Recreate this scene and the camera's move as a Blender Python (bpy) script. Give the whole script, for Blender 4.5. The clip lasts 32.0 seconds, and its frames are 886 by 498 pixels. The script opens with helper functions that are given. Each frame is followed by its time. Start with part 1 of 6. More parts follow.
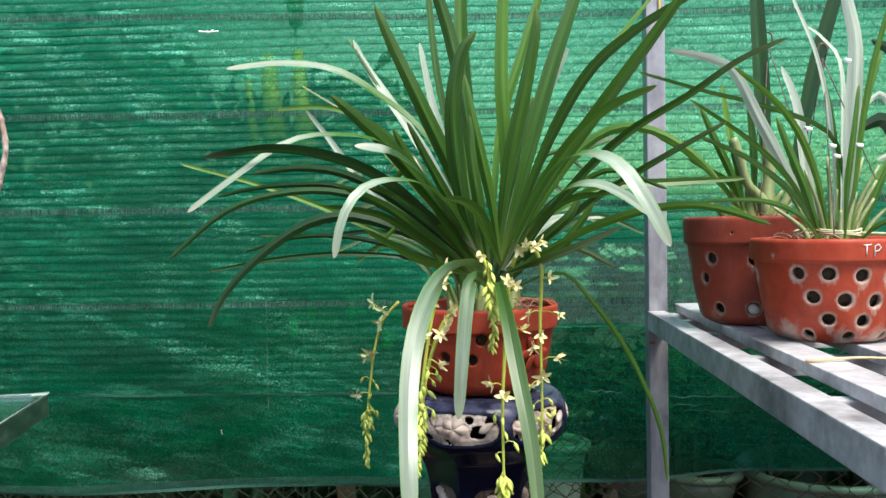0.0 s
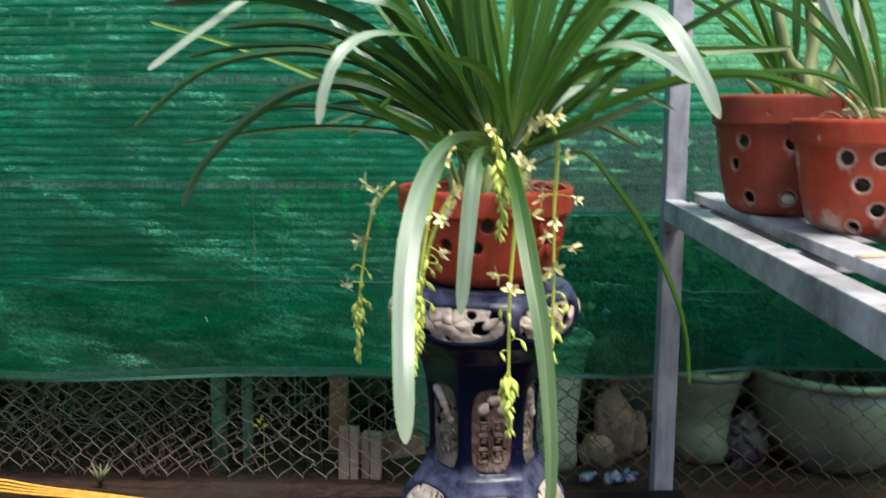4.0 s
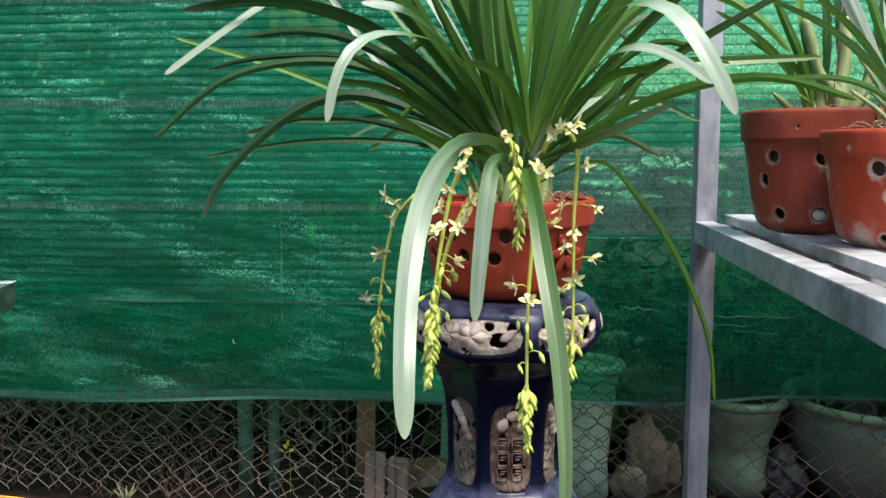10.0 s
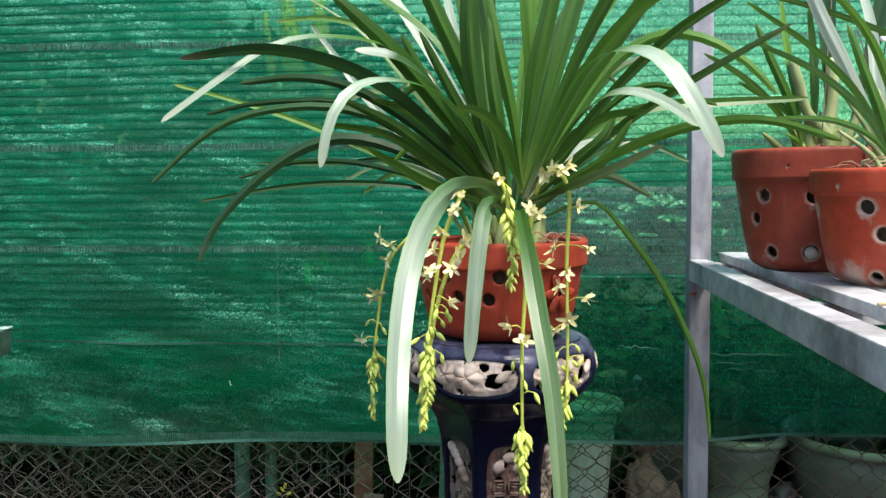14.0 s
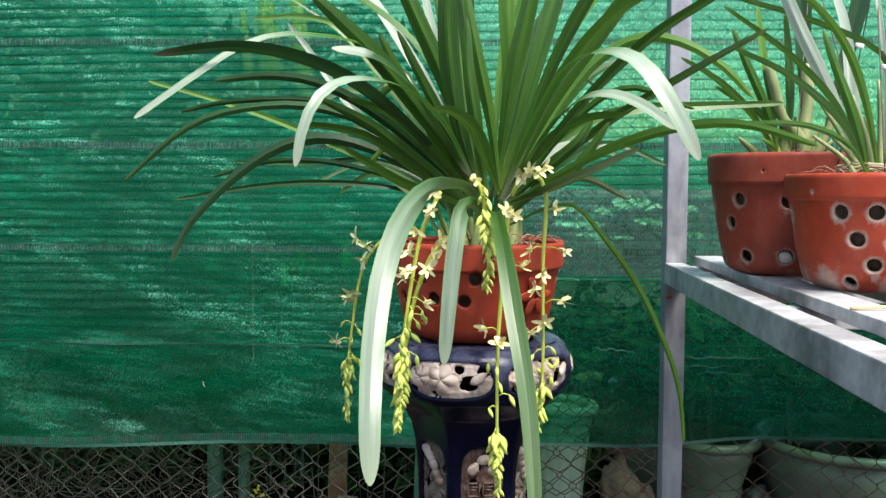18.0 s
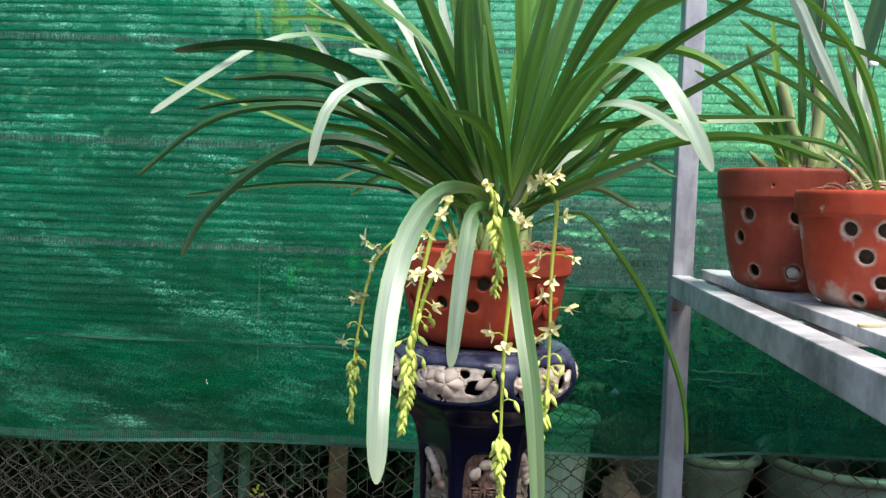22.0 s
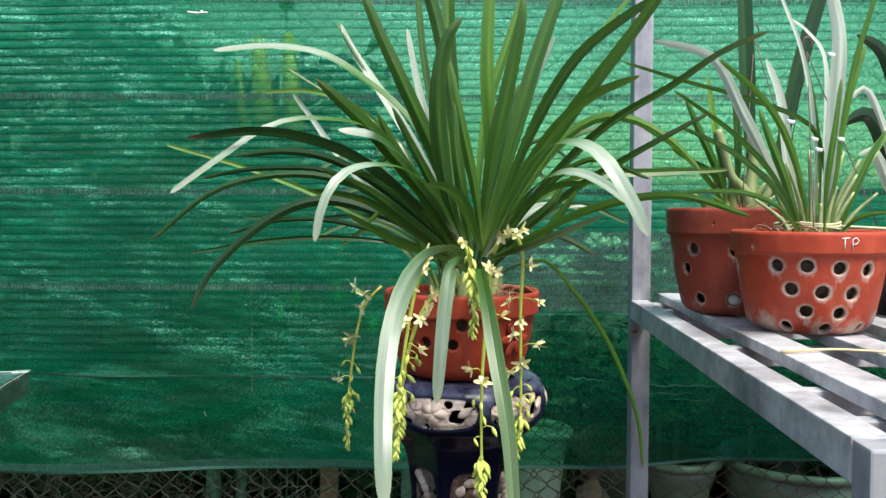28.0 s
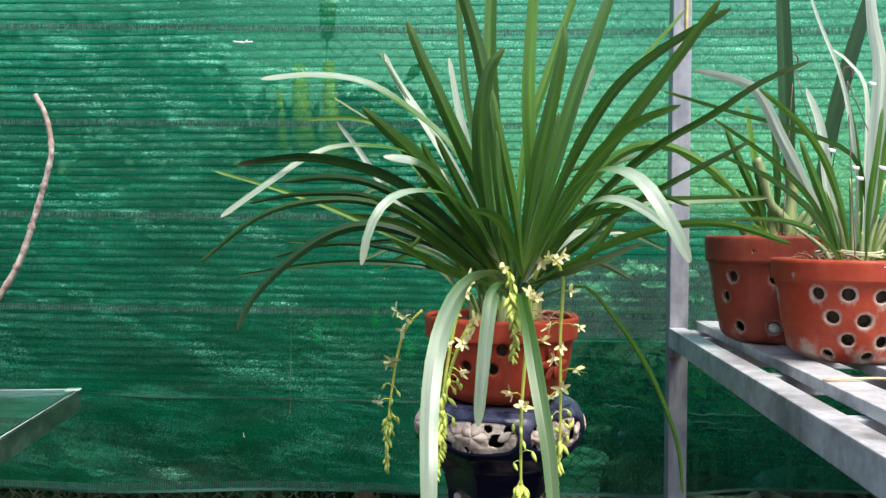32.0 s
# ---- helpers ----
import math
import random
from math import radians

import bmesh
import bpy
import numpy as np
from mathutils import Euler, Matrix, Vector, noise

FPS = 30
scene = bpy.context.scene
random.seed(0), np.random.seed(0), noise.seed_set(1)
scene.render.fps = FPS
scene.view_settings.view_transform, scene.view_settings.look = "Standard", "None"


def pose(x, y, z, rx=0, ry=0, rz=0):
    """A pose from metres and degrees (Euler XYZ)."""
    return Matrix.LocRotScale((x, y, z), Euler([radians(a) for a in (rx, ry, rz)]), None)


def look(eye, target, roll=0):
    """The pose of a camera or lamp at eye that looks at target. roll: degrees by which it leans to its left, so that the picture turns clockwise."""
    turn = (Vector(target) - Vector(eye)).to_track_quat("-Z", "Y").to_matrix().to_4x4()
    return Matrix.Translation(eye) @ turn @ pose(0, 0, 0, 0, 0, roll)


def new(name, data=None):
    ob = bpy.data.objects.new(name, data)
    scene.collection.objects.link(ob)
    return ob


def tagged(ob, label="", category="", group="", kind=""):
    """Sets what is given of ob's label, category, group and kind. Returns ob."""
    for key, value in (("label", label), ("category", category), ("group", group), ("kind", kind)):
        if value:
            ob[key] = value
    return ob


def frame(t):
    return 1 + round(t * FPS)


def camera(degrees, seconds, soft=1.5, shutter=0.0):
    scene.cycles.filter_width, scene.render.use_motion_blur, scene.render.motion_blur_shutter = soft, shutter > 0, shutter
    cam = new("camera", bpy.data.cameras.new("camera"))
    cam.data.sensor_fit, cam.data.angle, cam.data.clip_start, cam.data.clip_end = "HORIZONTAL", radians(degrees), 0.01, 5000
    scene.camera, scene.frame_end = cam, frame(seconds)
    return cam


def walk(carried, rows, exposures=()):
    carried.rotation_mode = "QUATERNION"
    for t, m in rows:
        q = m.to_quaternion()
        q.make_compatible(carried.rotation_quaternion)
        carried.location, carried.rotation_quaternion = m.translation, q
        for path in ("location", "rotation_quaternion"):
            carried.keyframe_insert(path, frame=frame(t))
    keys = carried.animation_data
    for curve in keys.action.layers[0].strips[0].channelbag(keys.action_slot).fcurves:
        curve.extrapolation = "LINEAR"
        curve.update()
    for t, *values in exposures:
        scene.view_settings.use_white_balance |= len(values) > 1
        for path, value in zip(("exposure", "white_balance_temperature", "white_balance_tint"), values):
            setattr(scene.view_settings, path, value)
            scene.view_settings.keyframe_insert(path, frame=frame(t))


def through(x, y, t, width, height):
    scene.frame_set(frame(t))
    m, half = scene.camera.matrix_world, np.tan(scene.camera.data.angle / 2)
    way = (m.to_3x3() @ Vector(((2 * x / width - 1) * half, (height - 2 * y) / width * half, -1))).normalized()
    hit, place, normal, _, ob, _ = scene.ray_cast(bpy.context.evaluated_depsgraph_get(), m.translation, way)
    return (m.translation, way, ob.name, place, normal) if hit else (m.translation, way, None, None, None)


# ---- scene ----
cam = camera(53.6, 32.0, soft=1.42, shutter=0.5)
PATH = [
    (0, look((0.1612, 0.4745, 0.9023), (0.0078, 3.0693, 0.8282), -1.0)),
    (0.5, look((0.1534, 0.4732, 0.8971), (0.0156, 3.0680, 0.8230), 1.4)),
    (1, look((0.1495, 0.4667, 0.9010), (-0.0364, 3.0602, 0.8711), 0.8)),
    (1.5, look((0.1456, 0.4602, 0.8997), (-0.0689, 3.0524, 0.8750), 0.4)),
    (2, look((0.1456, 0.4680, 0.8971), (-0.0481, 3.0576, 0.7632), -0.7)),
    (2.5, look((0.1482, 0.4719, 0.8854), (-0.0156, 3.0576, 0.6618), -0.5)),
    (3, look((0.1482, 0.4758, 0.8841), (-0.0429, 3.0563, 0.6280), -1.0)),
    (3.5, look((0.1300, 0.5551, 0.9010), (-0.1287, 3.1278, 0.6293), 0.6)),
    (4, look((0.1456, 0.6279, 0.8776), (0.0000, 3.1928, 0.4759), 0.1)),
    (4.5, look((0.1768, 0.6318, 0.8698), (0.0143, 3.1889, 0.4265), -3.5)),
    (6.5, look((0.1820, 0.6331, 0.8503), (-0.0546, 3.2019, 0.5292), -1.6)),
    (7, look((0.1794, 0.6331, 0.8477), (-0.0767, 3.1993, 0.5188), -1.3)),
    (7.5, look((0.1781, 0.6513, 0.8360), (-0.0572, 3.2136, 0.4668), -0.5)),
    (8, look((0.1742, 0.6487, 0.8347), (-0.0715, 3.2110, 0.4707), -0.1)),
    (8.5, look((0.1742, 0.6461, 0.8373), (-0.0728, 3.2123, 0.4928), -0.2)),
    (9, look((0.1742, 0.6448, 0.8386), (-0.0637, 3.2136, 0.5123), -0.2)),
    (9.5, look((0.1703, 0.6461, 0.8347), (-0.0637, 3.2149, 0.5123), 0.7)),
    (10, look((0.1742, 0.6409, 0.8373), (-0.0897, 3.2123, 0.5500), 0.1)),
    (10.5, look((0.1768, 0.6370, 0.8412), (-0.1170, 3.2071, 0.5890), -0.4)),
    (11, look((0.1755, 0.6253, 0.8451), (-0.1924, 3.1915, 0.6475), -1.0)),
    (11.5, look((0.1729, 0.6266, 0.8425), (-0.1833, 3.1941, 0.6332), -0.6)),
    (12, look((0.1755, 0.6292, 0.8438), (-0.1404, 3.2019, 0.6488), -0.6)),
    (12.5, look((0.1846, 0.6318, 0.8451), (-0.1001, 3.2097, 0.6722), -1.3)),
    (13, look((0.1820, 0.6305, 0.8438), (-0.0858, 3.2110, 0.6657), -0.8)),
    (13.5, look((0.1807, 0.6331, 0.8425), (-0.0806, 3.2136, 0.6657), -0.5)),
    (14, look((0.1807, 0.6331, 0.8425), (-0.0793, 3.2136, 0.6683), -0.4)),
    (14.5, look((0.1820, 0.6331, 0.8438), (-0.0767, 3.2136, 0.6631), -0.3)),
    (16.5, look((0.1807, 0.6344, 0.8412), (-0.0559, 3.2188, 0.6761), 0.5)),
    (17, look((0.1781, 0.6331, 0.8386), (-0.0455, 3.2188, 0.6800), 0.4)),
    (17.5, look((0.1794, 0.6370, 0.8399), (-0.0234, 3.2227, 0.6722), 0.2)),
    (18, look((0.1820, 0.6396, 0.8412), (-0.0117, 3.2266, 0.6722), 0.2)),
    (18.5, look((0.1781, 0.6357, 0.8412), (-0.0169, 3.2240, 0.6852), 0.5)),
    (19, look((0.1729, 0.6357, 0.8412), (-0.0312, 3.2240, 0.6904), 0.9)),
    (19.5, look((0.1755, 0.6331, 0.8386), (-0.0429, 3.2188, 0.6761), 1.3)),
    (20, look((0.1742, 0.6357, 0.8373), (-0.0325, 3.2214, 0.6605), 1.8)),
    (20.5, look((0.1755, 0.6357, 0.8347), (-0.0325, 3.2214, 0.6579), 1.7)),
    (21, look((0.1755, 0.6370, 0.8360), (-0.0325, 3.2214, 0.6501), 1.7)),
    (21.5, look((0.1742, 0.6357, 0.8373), (-0.0325, 3.2214, 0.6605), 1.8)),
    (22, look((0.1755, 0.6344, 0.8373), (-0.0312, 3.2214, 0.6891), 2.0)),
    (22.5, look((0.1768, 0.6331, 0.8373), (-0.0377, 3.2201, 0.6917), 1.7)),
    (23, look((0.1755, 0.6292, 0.8399), (-0.0754, 3.2136, 0.6917), 1.3)),
    (23.5, look((0.1729, 0.6331, 0.8347), (-0.0741, 3.2162, 0.6553), 1.4)),
    (24, look((0.1638, 0.6396, 0.8321), (-0.0923, 3.2162, 0.5890), 1.7)),
    (24.5, look((0.1677, 0.6318, 0.8386), (-0.0728, 3.2136, 0.6540), 1.2)),
    (25, look((0.1677, 0.6357, 0.8360), (-0.0676, 3.2201, 0.6631), 1.3)),
    (25.5, look((0.1651, 0.6435, 0.8308), (-0.0208, 3.2240, 0.5708), 2.0)),
    (26, look((0.1768, 0.6591, 0.8334), (0.0988, 3.2305, 0.4525), 0.4)),
    (26.5, look((0.1729, 0.5980, 0.8594), (0.1287, 3.1889, 0.6501), 1.4)),
    (28.5, look((0.1768, 0.4550, 0.9023), (0.0182, 3.0485, 0.7970), -0.6)),
    (29, look((0.1820, 0.4485, 0.8997), (0.0065, 3.0420, 0.8074), -1.0)),
    (29.5, look((0.1742, 0.4485, 0.8984), (-0.0221, 3.0394, 0.8165), -0.6)),
    (30, look((0.1729, 0.4459, 0.9036), (-0.0299, 3.0381, 0.8867), 0.3)),
    (30.5, look((0.1547, 0.4394, 0.9023), (-0.1456, 3.0225, 0.8789), 0.4)),
    (31, look((0.1599, 0.4446, 0.9010), (-0.0754, 3.0342, 0.8529), 0.9)),
    (31.5, look((0.1625, 0.4446, 0.9010), (-0.0585, 3.0355, 0.8633), 0.6)),
    (32, look((0.1612, 0.4459, 0.8997), (-0.0598, 3.0355, 0.8633), 0.5)),
]
EXPOSURE = 0.9
walk(cam, PATH, [(t, EXPOSURE + d) for t, d in ((0, -0.1), (3, -0.1), (4, -0.16), (6.5, -0.16), (9, -0.12), (11, -0.02), (13, 0.05), (23, 0.05), (25, 0.02), (26, -0.06), (28.5, -0.12), (30, -0.16), (32, -0.14))])

# ---- light ----
world = bpy.data.worlds.new("sky")
scene.world = world
world.use_nodes = True
_n, _l = world.node_tree.nodes, world.node_tree.links
_sky = _n.new("ShaderNodeTexSky")
_sky.sky_type, _sky.sun_disc = "NISHITA", False
_sky.sun_elevation, _sky.sun_rotation = radians(61), radians(146)
_sky.dust_density, _sky.ozone_density = 2.0, 0.8
_l.new(_sky.outputs[0], _n["Background"].inputs[0])
_n["Background"].inputs[1].default_value = 0.152
sun = new("sun", bpy.data.lights.new("sun", "SUN"))
sun.data.energy, sun.data.angle, sun.data.color = 3.9, radians(20), (1.0, 0.955, 0.87)
sun.matrix_world = look((1.3, -0.4, 4.4), (0.1, 1.4, 0.4))


# ---- materials ----
def ramp(nt, fac, stops):
    r = nt.nodes.new("ShaderNodeValToRGB")
    while len(r.color_ramp.elements) < len(stops):
        r.color_ramp.elements.new(0.5)
    for e, (p, c) in zip(r.color_ramp.elements, stops):
        e.position, e.color = p, (*c, 1)
    nt.links.new(fac, r.inputs[0])
    return r.outputs[0]


def tex_noise(nt, vec, scale, detail=4.0, rough=0.55, stretch=(1, 1, 1), slant=0.0):
    m = nt.nodes.new("ShaderNodeMapping")
    m.inputs["Scale"].default_value = stretch
    if slant:
        turn = nt.nodes.new("ShaderNodeMapping")
        turn.inputs["Rotation"].default_value = (0, radians(-slant), 0)
        nt.links.new(vec, turn.inputs[0])
        vec = turn.outputs[0]
    nt.links.new(vec, m.inputs[0])
    t = nt.nodes.new("ShaderNodeTexNoise")
    t.inputs["Scale"].default_value, t.inputs["Detail"].default_value, t.inputs["Roughness"].default_value = scale, detail, rough
    nt.links.new(m.outputs[0], t.inputs["Vector"])
    return t.outputs[0]


def mixed(nt, fac, a, b, mode="MIX"):
    m = nt.nodes.new("ShaderNodeMix")
    m.data_type, m.blend_type = "RGBA", mode
    for sock, v in ((0, fac), (6, a), (7, b)):
        if hasattr(v, "links"):
            nt.links.new(v, m.inputs[sock])
        else:
            m.inputs[sock].default_value = v if sock == 0 else (*v, 1)
    return m.outputs[2]


def begin(name):
    m = bpy.data.materials.new(name)
    m.use_nodes = True
    nt = m.node_tree
    return m, nt, nt.nodes["Principled BSDF"], nt.nodes.new("ShaderNodeTexCoord").outputs["Object"]


def bumped(nt, p, height, strength, dist=0.002):
    b = nt.nodes.new("ShaderNodeBump")
    b.inputs["Strength"].default_value, b.inputs["Distance"].default_value = strength, dist
    nt.links.new(height, b.inputs["Height"])
    nt.links.new(b.outputs[0], p.inputs["Normal"])


def two_tone(name, dark, light, scale, rough=0.6, metal=0.0, bump=0.3, stretch=(1, 1, 1), stain=None, stain_scale=3.0, lo=0.3, hi=0.7, coat=0.0, dist=0.002):
    """A surface with a fine grain of two colours, larger stains over it and a fine relief."""
    m, nt, p, co = begin(name)
    f = tex_noise(nt, co, scale, 6, 0.6, stretch)
    c = ramp(nt, f, [(lo, dark), (hi, light)])
    if stain:
        big = tex_noise(nt, co, stain_scale, 5, 0.65)
        k = ramp(nt, big, [(0.48, (0, 0, 0)), (0.68, (1, 1, 1))])
        c = mixed(nt, k, c, stain)
    nt.links.new(c, p.inputs["Base Color"])
    p.inputs["Roughness"].default_value, p.inputs["Metallic"].default_value = rough, metal
    p.inputs["Coat Weight"].default_value = coat
    p.inputs["Coat Roughness"].default_value = 0.12
    bumped(nt, p, f, bump, dist)
    return m


# ---- building helpers ----
def part(name, bm, material, parent=None, label="", smooth=True):
    me = bpy.data.meshes.new(name)
    bm.normal_update()
    bm.to_mesh(me)
    bm.free()
    for m in material if isinstance(material, (list, tuple)) else [material]:
        me.materials.append(m)
    if smooth:
        me.shade_smooth()
    ob = new(name, me)
    if parent:
        ob.parent = parent
    if label:
        ob["label"] = label
    return ob


def thing(name, at, label, category, group="", kind="", turn=0.0):
    ob = new(name)
    ob.empty_display_size = 0.05
    ob.matrix_world = pose(*at, 0, 0, turn)
    return tagged(ob, label, category, group, kind)


def box(bm, x0, x1, y0, y1, z0, z1, bevel=0.0):
    geo = bmesh.ops.create_cube(bm, size=1.0, matrix=Matrix.LocRotScale(((x0 + x1) / 2, (y0 + y1) / 2, (z0 + z1) / 2), None, (x1 - x0, y1 - y0, z1 - z0)))
    if bevel:
        edges = list({e for v in geo["verts"] for e in v.link_edges})
        bmesh.ops.bevel(bm, geom=edges, offset=bevel, segments=2, profile=0.6, affect="EDGES")
    return bm


def made_box(*a, **k):
    return box(bmesh.new(), *a, **k)


def grid_faces(bm, rings, closed=True):
    n = len(rings[0])
    for a, b in zip(rings, rings[1:]):
        for i in range(n if closed else n - 1):
            j = (i + 1) % n
            bm.faces.new((a[i], a[j], b[j], b[i]))


def lathe(bm, profile, seg=40, shape=None, at=(0, 0, 0)):
    """Turns (radius, height) points round z. shape(angle, radius, height) may reshape the radius."""
    rings = []
    for r, z in profile:
        ring = []
        for i in range(seg):
            a = 2 * math.pi * i / seg
            q = shape(a, r, z) if shape else r
            ring.append(bm.verts.new((at[0] + q * math.cos(a), at[1] + q * math.sin(a), at[2] + z)))
        rings.append(ring)
    grid_faces(bm, rings)
    return rings


def tube(bm, pts, radius, seg=6, caps=True):
    pts = [Vector(p) for p in pts]
    n = len(pts)
    rad = radius if callable(radius) else (lambda u: radius)
    up = Vector((0.3, 0.2, 1)).normalized()
    rings = []
    for i, p in enumerate(pts):
        d = (pts[min(i + 1, n - 1)] - pts[max(i - 1, 0)]).normalized()
        if abs(d.dot(up)) > 0.95:
            up = Vector((1, 0.1, 0)).normalized()
        s = d.cross(up).normalized()
        t = s.cross(d).normalized()
        up = t
        r = rad(i / (n - 1))
        rings.append([bm.verts.new(p + r * (math.cos(a) * s + math.sin(a) * t)) for a in (2 * math.pi * k / seg for k in range(seg))])
    grid_faces(bm, rings)
    if caps:
        bm.faces.new(rings[0][::-1])
        bm.faces.new(rings[-1])
    return bm


def smooth_line(pts, n):
    """n + 1 points on a Catmull-Rom line through pts, evenly spread in length."""
    p = [np.array(v, float) for v in pts]
    p = [2 * p[0] - p[1], *p, 2 * p[-1] - p[-2]]
    raw = []
    for i in range(1, len(p) - 2):
        for k in range(12):
            u = k / 12
            a, b, c, d = p[i - 1 : i + 3]
            raw.append(0.5 * (2 * b + (c - a) * u + (2 * a - 5 * b + 4 * c - d) * u * u + (3 * b - a - 3 * c + d) * u**3))
    raw = np.array([*raw, p[-2]])
    s = np.r_[0, np.cumsum(np.linalg.norm(np.diff(raw, axis=0), axis=1))]
    want = np.linspace(0, s[-1], n + 1)
    return np.stack([np.interp(want, s, raw[:, k]) for k in range(3)], 1)


# ---- ground, grass mat, gravel ----
SOIL = two_tone("damp_soil", (0.012, 0.0075, 0.0055), (0.056, 0.032, 0.024), 30, 0.95, bump=0.9, stain=(0.035, 0.028, 0.02), dist=0.02)
SOIL.node_tree.nodes["Principled BSDF"].inputs["Specular IOR Level"].default_value = 0.12
GALV = two_tone("galvanised_steel", (0.39, 0.39, 0.405), (0.67, 0.67, 0.685), 38, 0.38, 0.22, 0.12, (1, 1, 1), (0.2, 0.2, 0.205), 9)
RUST = two_tone("rust", (0.12, 0.04, 0.02), (0.3, 0.12, 0.05), 60, 0.9, bump=0.5)
BLACKP = two_tone("black_plastic", (0.008, 0.008, 0.009), (0.022, 0.022, 0.024), 30, 0.27, bump=0.1)
WIRE = two_tone("fence_wire", (0.1, 0.08, 0.064), (0.28, 0.25, 0.215), 25, 0.6, 0.3, 0.2, stain=(0.14, 0.07, 0.045), stain_scale=4)
RUSTED = two_tone("rusty_wire", (0.045, 0.022, 0.015), (0.15, 0.075, 0.05), 25, 0.8, 0.1, 0.3, stain=(0.2, 0.15, 0.12), stain_scale=6)
GRASS = two_tone("grass_mat", (0.02, 0.07, 0.015), (0.06, 0.14, 0.03), 40, 0.6, bump=0.2)
STONE = two_tone("grey_pebble", (0.04, 0.045, 0.055), (0.13, 0.14, 0.16), 30, 0.75, bump=0.4)

_b = bmesh.new()
_rows = ((-60, 0.0), (0.0, 0.0), (2.3, 0.0), (2.5, -0.01), (2.62, -0.05), (2.8, -0.09), (3.2, -0.1), (8, -0.1), (90, -0.1))
_g = [[_b.verts.new((x, y, z + (0.012 * noise.noise((x * 3, y * 3, 0)) if 2.4 < y < 9 else 0))) for x in (-60, -4, *[-2.4 + 0.1 * k for k in range(49)], 4, 60)] for y, z in _rows]
grid_faces(_b, _g, False)
ground = tagged(part("ground", _b, SOIL), "bare dark earth ground round the fence", "ground", kind="structure")

def edge_y(x):
    """The far side of the plastic edging, which runs a little askew to the fence."""
    return 2.4 + 0.107 * (x + 0.57)


_b = bmesh.new()
_r = random.Random(5)
for _k in range(5200):
    x = _r.uniform(-0.75, 0.56)
    y = edge_y(x) - 0.062 - abs(_r.gauss(0, 0.25))
    h, a, w = _r.uniform(0.012, 0.026), _r.uniform(0, 6.28), 0.0016
    c, s = math.cos(a), math.sin(a)
    v = [_b.verts.new((x + w * c, y + w * s, 0.004)), _b.verts.new((x - w * c, y - w * s, 0.004)), _b.verts.new((x + 0.012 * s * _r.uniform(-1, 1), y + 0.012 * c * _r.uniform(-1, 1), h))]
    _b.faces.new(v)
_m = [_b.verts.new((x, y, z)) for z in (0.001, 0.006) for x, y in ((-0.8, 2.02), (0.57, 2.02), (0.57, edge_y(0.57) - 0.06), (-0.8, edge_y(-0.8) - 0.06))]
for _q in ((3, 2, 1, 0), (4, 5, 6, 7), (0, 1, 5, 4), (1, 2, 6, 5), (2, 3, 7, 6), (3, 0, 4, 7)):
    _b.faces.new([_m[i] for i in _q])
grass_mat = tagged(part("grass_mat", _b, GRASS, smooth=False), "green artificial grass mat laid on the ground", "grass mat", kind="stuff")
_b = bmesh.new()
_rings = []
for _k in range(57):
    x = -2.2 + 2.775 * _k / 56
    y, z = edge_y(x), 0.04 + 0.003 * noise.noise((x * 4, 0, 0))
    _rings.append([_b.verts.new((x, y + dy, dz)) for dy, dz in ((0, -0.03), (0, z - 0.006), (-0.006, z), (-0.052, z + 0.001), (-0.058, z - 0.006), (-0.058, -0.01))])
grid_faces(_b, _rings)
_b.faces.new(_rings[0][::-1])
_b.faces.new(_rings[-1])
RUBBER = two_tone("black_rubber", (0.004, 0.004, 0.004), (0.012, 0.012, 0.012), 30, 0.95, bump=0.3)
RUBBER.node_tree.nodes["Principled BSDF"].inputs["Specular IOR Level"].default_value = 0.1
edging = tagged(part("edging", _b, RUBBER, smooth=False), "black plastic edging along the grass mat", "edging")

_b = bmesh.new()
for _k in range(700):
    x, y, r = _r.uniform(0.6, 1.7), _r.uniform(1.9, 2.5), _r.uniform(0.008, 0.018)
    bmesh.ops.create_icosphere(_b, subdivisions=1, radius=r, matrix=pose(x, y, r * 0.4, _r.uniform(0, 90), _r.uniform(0, 90), _r.uniform(0, 90)) @ Matrix.Diagonal((1.3, 0.9, 0.6, 1)))
gravel = tagged(part("gravel", _b, STONE), "loose dark grey pebbles on the ground", "gravel", kind="stuff")

# ---- shade net ----
PITCH = 0.0215
def math_node(nt, how, a, b):
    n = nt.nodes.new("ShaderNodeMath")
    n.operation = how
    for i, v in enumerate((a, b)):
        if hasattr(v, "links"):
            nt.links.new(v, n.inputs[i])
        elif v is not None:
            n.inputs[i].default_value = v
    return n.outputs[0]


def grey(*stops):
    return [(p, (v, v, v)) for p, v in stops]


